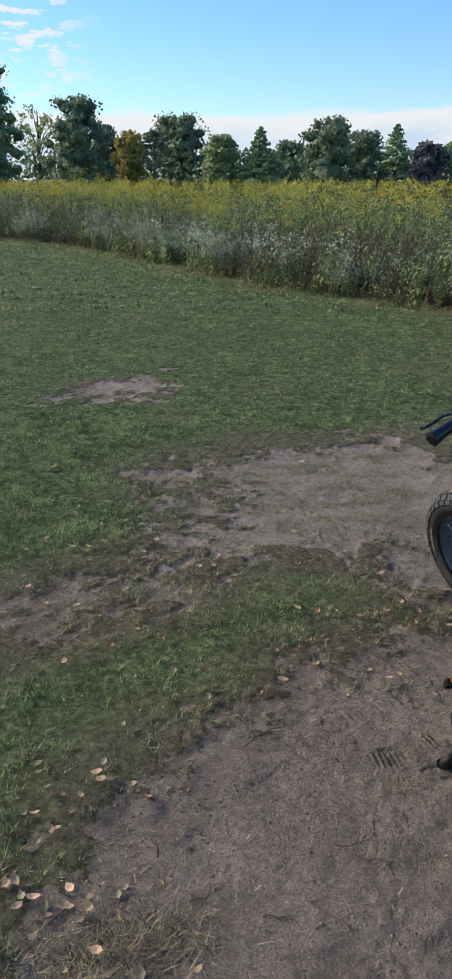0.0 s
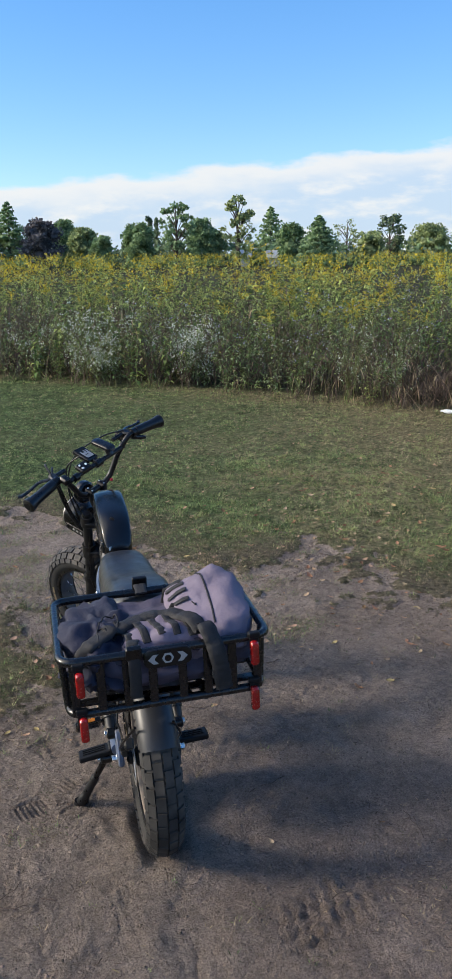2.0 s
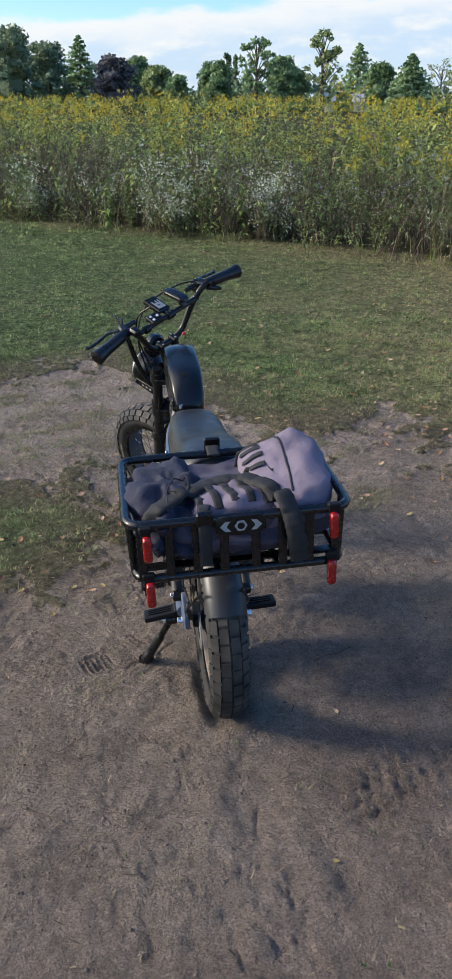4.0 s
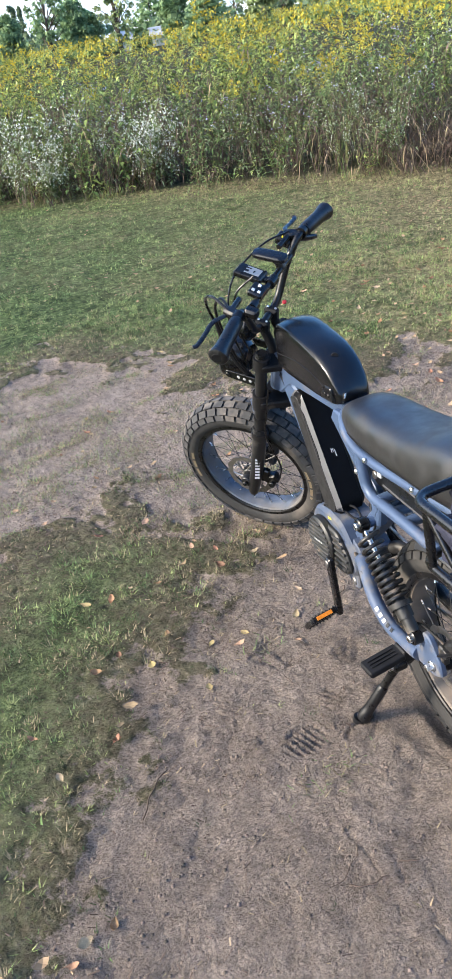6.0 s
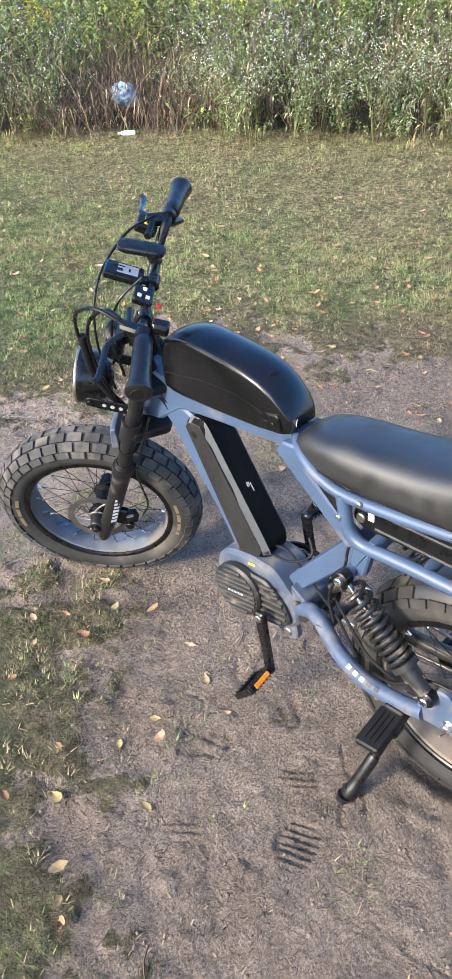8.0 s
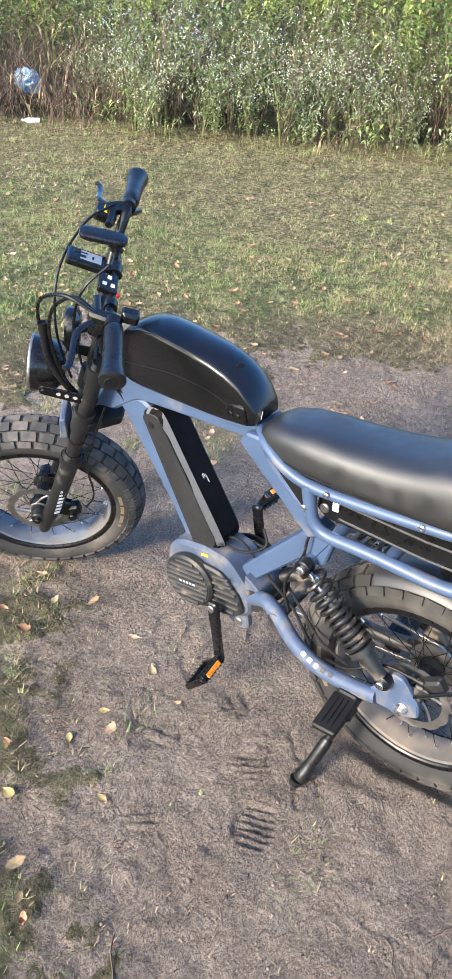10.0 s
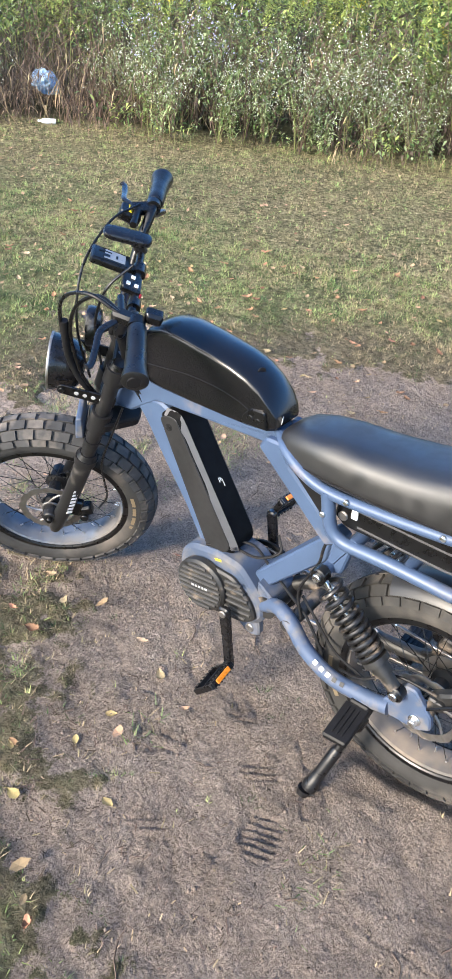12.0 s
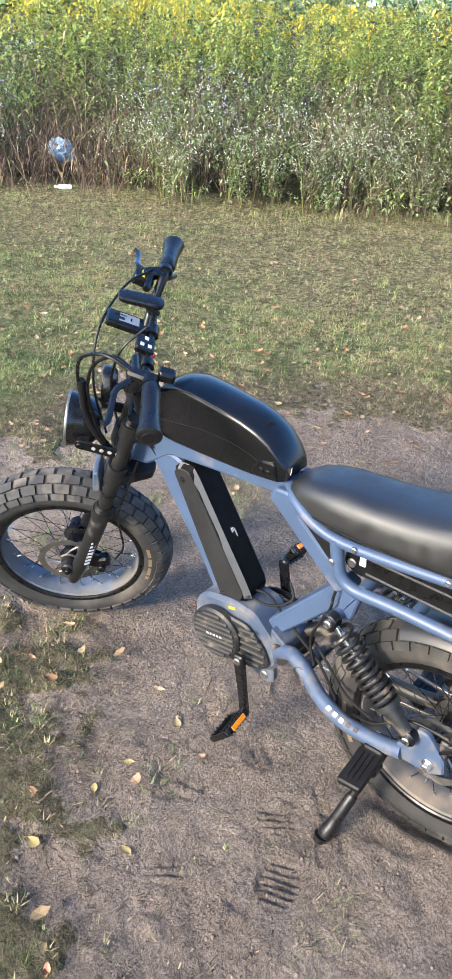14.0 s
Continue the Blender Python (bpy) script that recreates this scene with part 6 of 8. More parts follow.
def grass_tuft():
    q = Quads()
    for k in range(26):
        az = rng.uniform(0, 6.3)
        b = rng.normal(0, 0.04, 3) * (1, 1, 0)
        q.leaf(b, az, rng.uniform(0.5, 1.4), rng.uniform(0.15, 0.45), rng.uniform(0.005, 0.010), (ST, LG, LY, LB)[int(rng.choice(4, p=(0.45, 0.25, 0.15, 0.15)))], 0.35)
    return q.done()


def far_tops():
    """The heads of a patch of goldenrod, as seen over the nearer ones."""
    q = Quads()
    for k in range(9):
        x, y, h = rng.uniform(-0.45, 0.45), rng.uniform(-0.45, 0.45), rng.uniform(1.30, 1.70)
        for j in range(4):
            q.leaf((x, y, h - rng.uniform(0.1, 0.5)), rng.uniform(0, 6.3), rng.uniform(0, 1.2), rng.uniform(0.12, 0.25), 0.05, LG if rng.random() < 0.5 else LB)
        m = BG if rng.random() < 0.45 else BO
        for j in range(6):
            q.leaf((x + rng.normal(0, 0.035), y + rng.normal(0, 0.035), h - rng.uniform(-0.02, 0.14)), rng.uniform(0, 6.3), rng.uniform(0.2, 1.4), rng.uniform(0.06, 0.13), rng.uniform(0.025, 0.045), m, 0.1)
    return q.done()


def thicket(leafs, top, n=230, dead=0.12, stems=18, big=1.0):
    """A patch of crowded weeds: clumps of leaves at all heights on leaning stems."""
    q = Quads()
    for b in range(stems):
        x, y = rng.normal(0, 0.26, 2)
        h = top * rng.uniform(0.5, 1.0)
        st = [np.array(p) + (x, y, 0) for p in bent(h, rng.uniform(0.0, 0.45), rng.uniform(0, 6.3), 2 if big == 1 else 1)]
        q.stem(st, 0.0024, 0.001, SB if rng.random() < 0.6 else SG)
        mi0 = leafs[int(rng.integers(len(leafs)))]
        for k in range(n // stems):
            f = rng.uniform(0.32, 1.0) ** 0.8
            mi = LD if rng.random() < dead * (1.6 - f) else mi0 if rng.random() < 0.7 else LG
            q.leaf(along(st, f) + rng.normal(0, 0.035 * big, 3), rng.uniform(0, 6.3), rng.uniform(-0.6, 0.8), rng.uniform(0.05, 0.11) * big, rng.uniform(0.018, 0.034) * big, mi, rng.uniform(0, 0.45))
    return q.done()


def plant_stand(name, templates, xy, scale, label, category):
    """All plants of one kind as one object."""
    cos, mis = [], []
    which = rng.integers(0, len(templates), len(xy))
    ang = rng.uniform(0, 2 * math.pi, len(xy))
    z = ground_z(xy[:, 0], xy[:, 1], False)
    for k, (tc, tm) in enumerate(templates):
        sel = np.where(which == k)[0]
        if not len(sel):
            continue
        c, s = np.cos(ang[sel])[:, None, None], np.sin(ang[sel])[:, None, None]
        sc = scale[sel][:, None, None]
        x = (tc[None, :, :, 0] * c - tc[None, :, :, 1] * s) * sc + xy[sel, 0][:, None, None]
        y = (tc[None, :, :, 0] * s + tc[None, :, :, 1] * c) * sc + xy[sel, 1][:, None, None]
        zz = tc[None, :, :, 2] * sc + z[sel][:, None, None]
        cos.append(np.stack([x, y, zz], -1).reshape(-1, 3))
        mis.append(np.tile(tm, len(sel)))
    co, mi = np.concatenate(cos), np.concatenate(mis)
    me = mesh_quads(name, co, np.arange(len(co), dtype=np.int32).reshape(-1, 4), mi, PLANT_MATS)
    return tagged(new(name, me), label, category, kind="stuff")


def scatter(n, lo, hi, depth0, depth1, keep=None):
    """Places inside the field between two depths behind its edge, within a box."""
    x, y = rng.uniform(lo[0], hi[0], n), rng.uniform(lo[1], hi[1], n)
    d = edge_inside(x, y) + 0.5 * fbm(x * 0.9, y * 0.9, 91, 3)
    ok = (d > depth0) & (d < depth1)
    if keep is not None:
        ok &= rng.random(n) < keep(x, y, d)
    return np.stack([x[ok], y[ok]], -1)


def patchy(seed, k=0.6, lo=-0.08, hi=0.12):
    return lambda x, y, d: step(fbm(x * k, y * k, seed, 3), lo, hi)


def open_spot(x, y):
    """0 in the trampled gap where the bag lies, 1 elsewhere."""
    a, b = np.array((5.9, 6.75)), np.array((7.2, 7.95))
    t = np.clip(((x - a[0]) * (b - a)[0] + (y - a[1]) * (b - a)[1]) / ((b - a) @ (b - a)), 0, 1)
    return step(np.hypot(x - a[0] - t * (b - a)[0], y - a[1] - t * (b - a)[1]), 0.35, 0.95)


def build_field():
    near_lo, near_hi = (-8.5, -1.5), (13.5, 29)
    gold = [goldenrod(True, BG, LG, 56, 84) for _ in range(6)] + [goldenrod(True, BO, LG, 70, 40) for _ in range(3)] + [goldenrod(True, BO, LB, 84, 0) for _ in range(3)]
    xy = scatter(19000, near_lo, near_hi, 0.35, 2.2, lambda x, y, d: np.where(y < 8.5, 0.03 + 0.60 * step(d, 0.8, 1.7), 0.14 + 0.58 * step(d, 0.4, 1.3)) * (0.06 + 1.20 * step(fbm(x * 2.2, y * 2.2, 85, 3), -0.03, 0.04)) * open_spot(x, y))
    xy = xy[rng.random(len(xy)) < np.where(xy[:, 1] > 14, 0.55, 1.0)]
    low = np.where((xy[:, 1] < 6.2), 0.72 + 0.28 * step(edge_inside(xy[:, 0], xy[:, 1]), 0.8, 2.2), 1.0)
    tall = 0.84 + 0.34 * step(fbm(xy[:, 0] * 1.1, xy[:, 1] * 1.1, 83, 3), -0.2, 0.22)
    size, near = rng.uniform(0.84, 1.10, len(xy)) * tall * low, xy[:, 1] < 8.5
    mixed = [goldenrod(True, BG, LG, 70, 34) for _ in range(3)] + [goldenrod(True, BO, LG, 84, 30) for _ in range(4)] + [goldenrod(True, BO, LB, 96, 0) for _ in range(5)]
    plant_stand("goldenrod_stand", mixed, xy[near], size[near], "tall leafy goldenrod, sparse in bloom, behind the white asters", "wildflowers")
    xy, size = xy[~near], size[~near]
    plant_stand("goldenrod_stand", gold, xy, size, "tall goldenrod in yellow bloom, dense stand at the lawn's edge", "wildflowers")
    thick = [thicket((LG, LG, LB), 1.25) for _ in range(4)] + [thicket((LG, LB, LB), 1.05) for _ in range(3)] + [thicket((LY, LG), 0.95, 230, 0.3) for _ in range(3)]
    xy = scatter(13500, near_lo, near_hi, 0.35, 2.4, lambda x, y, d: np.where(y < 8.5, 1.4 * step(d, 0.9, 1.5), 1.0) * (0.01 + 0.26 * patchy(87, 1.5, -0.06, 0.06)(x, y, d)) * (0.2 + 0.8 * open_spot(x, y)))
    xy = xy[rng.random(len(xy)) < np.where(xy[:, 1] > 14, 0.25, np.where(xy[:, 1] > 8.5, 0.6, 1.0))]
    plant_stand("weed_thicket", thick, xy, rng.uniform(0.75, 1.12, len(xy)), "crowded leafy weeds below the flower heads", "weeds")
    cover = [thicket((LG, LB, LB), 1.42, 110, 0.05, 11, 1.5) for _ in range(6)]
    xy = scatter(5200, (-14, -3), (18, 34), 2.4, 8.0, lambda x, y, d: np.full(x.shape, 0.36))
    plant_stand("meadow_growth", cover, xy, rng.uniform(0.95, 1.15, len(xy)), "green growth of the meadow behind the edge", "weeds")
    # dark brown-green mass added behind the stems to deepen the field's inner shade
    inner = [thicket((LG, LD, LD), 1.05, 150, 0.7, 20) for _ in range(6)]
    xy = scatter(9000, near_lo, near_hi, 0.9, 2.3, lambda x, y, d: 0.16 * open_spot(x, y))
    plant_stand("inner_growth", inner, xy, rng.uniform(0.8, 1.15, len(xy)), "withered undergrowth added as a dark shade backdrop between the goldenrod stems", "weeds")
    light = [goldenrod(False, BG, LB, 10, 44) for _ in range(5)] + [goldenrod(False, BO, LB, 14, 30) for _ in range(3)]
    xy = scatter(12000, (-14, -3), (18, 34), 2.2, 7.5, lambda x, y, d: np.full(x.shape, 0.42))
    plant_stand("goldenrod_meadow", light, xy, rng.uniform(0.92, 1.14, len(xy)), "goldenrod heads filling the meadow behind the edge", "wildflowers")
    xy = scatter(5200, (5.5, -3), (16, 9), 1.5, 5.5, lambda x, y, d: np.full(x.shape, 0.20))
    plant_stand("goldenrod_bank", mixed, xy, rng.uniform(0.92, 1.24, len(xy)), "tall goldenrod rising behind the white asters", "wildflowers")
    high = [thicket((LG, LG, LB), 1.95, 420, 0.05, 16, 1.0) for _ in range(4)]
    xy = np.stack([rng.uniform(7.6, 9.4, 9), rng.uniform(3.2, 4.1, 9)], -1)
    plant_stand("tall_green_weeds", high, xy, rng.uniform(0.9, 1.1, len(xy)), "tall dark green leafy weeds above the goldenrod", "weeds")
    tops = [far_tops() for _ in range(8)]
    xy = scatter(2700, (-45, -5), (70, 95), 7.0, 90, lambda x, y, d: np.clip(16 / (d + 6), 0.2, 1))
    plant_stand("distant_goldenrod", tops, xy, rng.uniform(0.93, 1.08, len(xy)), "far yellow-green goldenrod heads up to the trees", "wildflowers")
    ast = [aster() for _ in range(7)]
    xy = scatter(20000, near_lo, near_hi, -0.05, 1.25, lambda x, y, d: np.where(y < 8.5, 0.26 + 0.34 * patchy(61, 0.55)(x, y, d), (d < 0.9) * (0.04 + 0.34 * patchy(61, 0.9, -0.04, 0.06)(x, y, d))) * open_spot(x, y))
    xy = xy[rng.random(len(xy)) < np.where(xy[:, 1] > 14, 0.6, 1.0)]
    plant_stand("white_aster_stand", ast, xy, rng.uniform(0.75, 1.35, len(xy)), "bushy white wild asters in flower along the lawn", "wildflowers")
    lil = [aster(BL) for _ in range(2)]
    xy = scatter(1600, near_lo, near_hi, 0.2, 1.4, patchy(63, 0.7, 0.02, 0.16))
    plant_stand("lilac_aster_stand", lil, xy, rng.uniform(1.0, 1.6, len(xy)), "pale lilac asters among the stems", "wildflowers")
    dry = [dry_stalk() for _ in range(8)]
    xy = scatter(12000, near_lo, near_hi, 0.1, 2.0, lambda x, y, d: np.where(y > 14, 0.45, 0.16) + 0.36 * patchy(67, 0.5, -0.1, 0.1)(x, y, d))
    plant_stand("dry_stalk_stand", dry, xy, rng.uniform(0.7, 1.2, len(xy)), "brown withered stalks standing among the flowers", "dry stalks")
    green = [bush((LG, LB, LG), None, 0) for _ in range(5)] + [bush((LG, LG, LY), BO, 40) for _ in range(3)]
    xy = scatter(13000, near_lo, near_hi, -0.08, 0.6, lambda x, y, d: np.where(y < 8.5, 0.35, 1.0) * (0.03 + 0.42 * patchy(73, 0.9, -0.05, 0.1)(x, y, d)) * open_spot(x, y))
    xy = xy[rng.random(len(xy)) < np.where(xy[:, 1] > 14, 0.5, 1.0)]
    plant_stand("green_bush_stand", green, xy, rng.uniform(0.6, 1.45, len(xy)), "rounded green weeds crowding the field's edge", "weeds")
    pale = [bush((LY, LY, LG), BW, 200, 0.08) for _ in range(6)]
    xy = scatter(20000, near_lo, near_hi, -0.08, 0.6, lambda x, y, d: (0.005 + 0.80 * patchy(61, 1.0, 0.02, 0.09)(x, y, d) + 0.16 * (y < 7.2)) * open_spot(x, y))
    xy = xy[rng.random(len(xy)) < np.where(xy[:, 1] > 14, 0.5, 1.0)]
    near = xy[:, 1] < 8.5
    showy = [bush((LY, LY, LG), BW, 260, 0.08, 1.7) for _ in range(6)]
    plant_stand("white_bush_stand", showy, xy[~near], rng.uniform(0.8, 1.4, (~near).sum()), "pale bushes topped with clusters of white flowers", "wildflowers")
    xy = xy[near]
    plant_stand("white_bush_stand", pale, xy, rng.uniform(0.6, 1.0, len(xy)), "grey-green bushes covered in small white flowers", "wildflowers")
    brown = [tangle() for _ in range(6)]
    xy = scatter(9000, near_lo, near_hi, 0.0, 1.6, lambda x, y, d: np.where(y < 8.5, 0.12, 0.03) + 0.32 * patchy(67, 0.5, -0.06, 0.12)(x, y, d) + 0.8 * (1 - open_spot(x, y)))
    plant_stand("brown_tangle", brown, xy, rng.uniform(0.6, 1.5, len(xy)), "collapsed brown stems between the living plants", "dry stalks")
    herb = [broad_herb() for _ in range(6)]
    xy = scatter(16000, near_lo, near_hi, -0.1, 0.9, lambda x, y, d: np.where(y < 8.5, 0.3, 1.0) * patchy(69, 0.8, -0.02, 0.14)(x, y, d) * open_spot(x, y))
    plant_stand("leafy_herb_stand", herb, xy, rng.uniform(0.5, 1.1, len(xy)), "broad-leaved green weeds at the foot of the field", "weeds")
    low = [thicket((LG, LB, LY), 0.45, 84, 0.2, 14) for _ in range(6)]
    xy = scatter(22000, near_lo, near_hi, -0.45, 0.25, lambda x, y, d: 0.6 * (0.08 + 0.30 * step(d, -0.4, 0.0)) * open_spot(x, y) * patchy(95, 1.7, -0.12, 0.1)(x, y, d))
    xy = xy[xy[:, 1] < 15]
    plant_stand("low_weeds", low, xy, rng.uniform(0.35, 1.0, len(xy)), "low leafy weeds spilling on to the lawn", "weeds")
    tuft = [grass_tuft() for _ in range(6)]
    xy = scatter(8000, near_lo, near_hi, -0.30, 0.3, lambda x, y, d: 0.5 * open_spot(x, y))
    plant_stand("tall_grass_fringe", tuft, xy, rng.uniform(0.3, 0.75, len(xy)), "pale uncut grass fringe along the field", "grass")


build_field()


# ---- the mown lawn ----
blade_green = material("blade_green", (0.180, 0.285, 0.098), 0.6, 0, 0.25, 2, island=0.4, trans=0.3, spec=0.3)
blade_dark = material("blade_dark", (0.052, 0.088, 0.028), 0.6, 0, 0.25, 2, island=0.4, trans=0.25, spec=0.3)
blade_light = material("blade_light", (0.29, 0.355, 0.13), 0.6, 0, 0.2, 2, island=0.4, trans=0.3, spec=0.3)
blade_straw = material("blade_straw", (0.3330, 0.2745, 0.1620), 0.75, 0, 0.2, 2, island=0.4, trans=0.15, spec=0.2)


def build_lawn():
    zones = [((-1.9, 1.0), (4.3, 6.2), 560000, 0.0015, (0.016, 0.042), 0.0),
             ((-5.0, 0.6), (8.6, 11.5), 640000, 0.0024, (0.016, 0.039), 1.0),
             ((-9.0, 9.0), (6.0, 28.0), 170000, 0.008, (0.030, 0.065), 2.0)]
    done, PER = [], 5
    for lo, hi, n, wid, (l0, l1), zone in zones:
        n //= PER
        x, y = rng.uniform(lo[0], hi[0], n), rng.uniform(lo[1], hi[1], n)
        if done:
            a, b = done[-1]
            far = (x < a[0]) | (x > b[0]) | (y < a[1]) | (y > b[1])
            x, y = x[far], y[far]
        done.append((lo, hi))
        bare, thin, dry = dirt_amount(x, y), thin_amount(x, y), dryness(x, y)
        clump = step(fbm(x * 14, y * 14, 15, 3) + 0.6 * fbm(x * 3, y * 3, 16, 2), -0.14, 0.14)
        p = (1 - bare) ** 1.3 * (1 - 0.45 * thin) * (0.30 + 0.70 * clump) + 0.10 * thin * (1 - 0.7 * bare) * clump
        ok = (rng.random(len(x)) < p) & (edge_inside(x, y) < 0.3)
        x, y, dry, thin, clump = x[ok], y[ok], dry[ok], thin[ok], clump[ok]
        m = len(x)
        r = rng.random(m) + 1.1 * fbm(x * 5, y * 5, 17, 3)
        straw = 0.05 + 0.50 * dry + 0.58 * thin
        mi = np.where(r < straw, 2, np.where(r < straw + 0.25 + 0.25 * dry, 1, 0))
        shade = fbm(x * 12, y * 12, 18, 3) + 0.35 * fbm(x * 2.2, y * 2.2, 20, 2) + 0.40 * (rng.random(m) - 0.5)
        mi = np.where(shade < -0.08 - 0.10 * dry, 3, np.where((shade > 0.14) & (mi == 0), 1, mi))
        ln = rng.uniform(l0, l1, m) * (1 - 0.35 * thin) * (0.7 + 0.5 * clump)
        # each tuft: a few blades fanning out from one root
        x, y, ln, mi = np.repeat(x, PER), np.repeat(y, PER), np.repeat(ln, PER), np.repeat(mi, PER)
        m = len(x)
        az, up = rng.uniform(0, 2 * math.pi, m), rng.uniform(0.15, 1.15, m)
        x, y = x + 0.28 * ln * np.cos(az), y + 0.28 * ln * np.sin(az)
        ln = ln * rng.uniform(0.7, 1.2, m)
        w = wid * rng.uniform(0.7, 1.5, m)
        z = ground_z(x, y, zone == 0.0) - 0.003
        dx, dy = np.cos(az) * np.cos(up) * ln, np.sin(az) * np.cos(up) * ln
        sx, sy = -np.sin(az) * w, np.cos(az) * w
        top = z + np.sin(up) * ln
        co = np.stack([np.stack([x - sx, y - sy, z], -1), np.stack([x + sx, y + sy, z], -1), np.stack([x + dx, y + dy, top], -1)], 1).reshape(-1, 3)
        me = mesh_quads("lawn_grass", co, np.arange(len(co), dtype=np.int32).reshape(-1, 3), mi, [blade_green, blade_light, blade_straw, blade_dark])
        tagged(new("lawn_grass", me), ("short worn grass round the trodden earth", "mown green lawn with dry patches", "distant mown green lawn")[int(zone)], "grass", kind="stuff")
    # lone tufts left standing in the trodden earth
    cx = np.concatenate([(0.62, 0.50, -0.26, -0.16, -0.33, 1.9, 2.05), rng.uniform(-0.9, 2.9, 150), rng.uniform(-0.9, 1.1, 260)])
    cy = np.concatenate([(2.52, 2.02, 1.47, 1.50, 1.41, 2.95, 3.0), rng.uniform(3.0, 5.6, 150), rng.uniform(2.9, 5.3, 260)])
    keep = np.concatenate([np.ones(7, bool), thin_amount(cx[7:], cy[7:]) * dirt_amount(cx[7:], cy[7:]) > 0.3])
    cx, cy = cx[keep], cy[keep]
    per, spread = rng.integers(40, 170, len(cx)), rng.uniform(0.020, 0.060, len(cx))
    per[2:5], spread[2:5], per[5:7], spread[5:7] = 520, 0.065, 420, 0.07
    wide, grow = np.repeat(spread, per), np.repeat(np.where((np.arange(len(cx)) > 1) & (np.arange(len(cx)) < 5), 1.9, 1.0), per)
    x, y = np.repeat(cx, per) + wide * rng.normal(size=per.sum()) * 1.4, np.repeat(cy, per) + wide * rng.normal(size=per.sum()) * 0.7
    m = len(x)
    az, up, ln, w = rng.uniform(0, 6.3, m), rng.uniform(0.0, 0.9, m), rng.uniform(0.010, 0.030, m) * grow, rng.uniform(0.0008, 0.0015, m)
    z = ground_z(x, y)
    dx, dy, sx, sy = np.cos(az) * np.cos(up) * ln, np.sin(az) * np.cos(up) * ln, -np.sin(az) * w, np.cos(az) * w
    top = z + np.sin(up) * ln + 0.002
    co = np.stack([np.stack([x - sx, y - sy, z], -1), np.stack([x + sx, y + sy, z], -1), np.stack([x + dx + sx * 0.3, y + dy + sy * 0.3, top], -1),
                   np.stack([x + dx - sx * 0.3, y + dy - sy * 0.3, top], -1)], 1).reshape(-1, 3)
    me = mesh_quads("grass_tufts", co, np.arange(len(co), dtype=np.int32).reshape(-1, 4), np.where(grow > 1, rng.choice(3, m, p=(0.08, 0.42, 0.5)), rng.choice(3, m, p=(0.3, 0.25, 0.45))), [blade_green, stem_brown, blade_straw])
    tagged(new("grass_tufts", me), "small worn tufts of grass on the bare earth", "grass", kind="stuff")
    # straw and crumbs of earth lying on the path
    n = 46000
    x, y = rng.uniform(-1.6, 3.0, n), rng.uniform(1.0, 5.6, n)
    t = thin_amount(x, y)
    ok = rng.random(n) < 0.05 + 0.75 * t * step(poly_inside(x, y, DIRT), 0.6, 0.05) * step(fbm(x * 4, y * 4, 23, 3), -0.1, 0.1)
    x, y = x[ok], y[ok]
    m = len(x)
    az, ln, w = rng.uniform(0, 6.3, m), rng.uniform(0.006, 0.034, m) * rng.uniform(0.4, 1, m), rng.uniform(0.0006, 0.0015, m) * (1 + 0.5 * step(y, 2.8, 4.0))
    z = ground_z(x, y) + 0.002
    c, s = np.cos(az), np.sin(az)
    lift = rng.uniform(0, 0.006, m)
    co = np.stack([np.stack([x - s * w, y + c * w, z], -1), np.stack([x + s * w, y - c * w, z], -1),
                   np.stack([x + c * ln + s * w, y + s * ln - c * w, z + lift], -1), np.stack([x + c * ln - s * w, y + s * ln + c * w, z + lift], -1)], 1).reshape(-1, 3)
    me = mesh_quads("straw_litter", co, np.arange(len(co), dtype=np.int32).reshape(-1, 4), (rng.random(m) < 0.22).astype(int), [stem_brown, straw_pale])
    tagged(new("straw_litter", me), "dry straw bits lying on the earth", "litter", kind="stuff")
    n = 26000
    x, y = rng.uniform(-0.8, 2.9, n), rng.uniform(0.95, 4.2, n)
    ok = (dirt_amount(x, y) > 0.6) & (rng.random(n) < 0.25 + 0.75 * step(fbm(x * 3, y * 3, 19, 2), -0.05, 0.12))
    x, y = x[ok], y[ok]
    r = 0.0010 + 0.0042 * rng.random(len(x)) ** 4
    z = ground_z(x, y)
    cube = np.array([(-1, -1, -0.6), (1, -1, -0.6), (1, 1, -0.6), (-1, 1, -0.6), (-0.7, -0.6, 0.8), (0.6, -0.7, 0.7), (0.7, 0.6, 0.85), (-0.6, 0.7, 0.75)])
    ang = rng.uniform(0, 6.3, len(x))
    cx = cube[None, :, 0] * np.cos(ang)[:, None] - cube[None, :, 1] * np.sin(ang)[:, None]
    cy = cube[None, :, 0] * np.sin(ang)[:, None] + cube[None, :, 1] * np.cos(ang)[:, None]
    co = np.stack([x[:, None] + cx * r[:, None], y[:, None] + cy * r[:, None] * 0.8, z[:, None] + cube[None, :, 2] * r[:, None] * 0.8], -1).reshape(-1, 3)
    f = np.array([(4, 5, 6, 7), (0, 1, 5, 4), (1, 2, 6, 5), (2, 3, 7, 6), (3, 0, 4, 7)])
    quads = (f[None] + 8 * np.arange(len(x))[:, None, None]).reshape(-1, 4)
    crumb = material("earth_crumb", (0.16, 0.125, 0.10), 0.95, 0, 0.2, 40, island=0.35, spec=0.15)
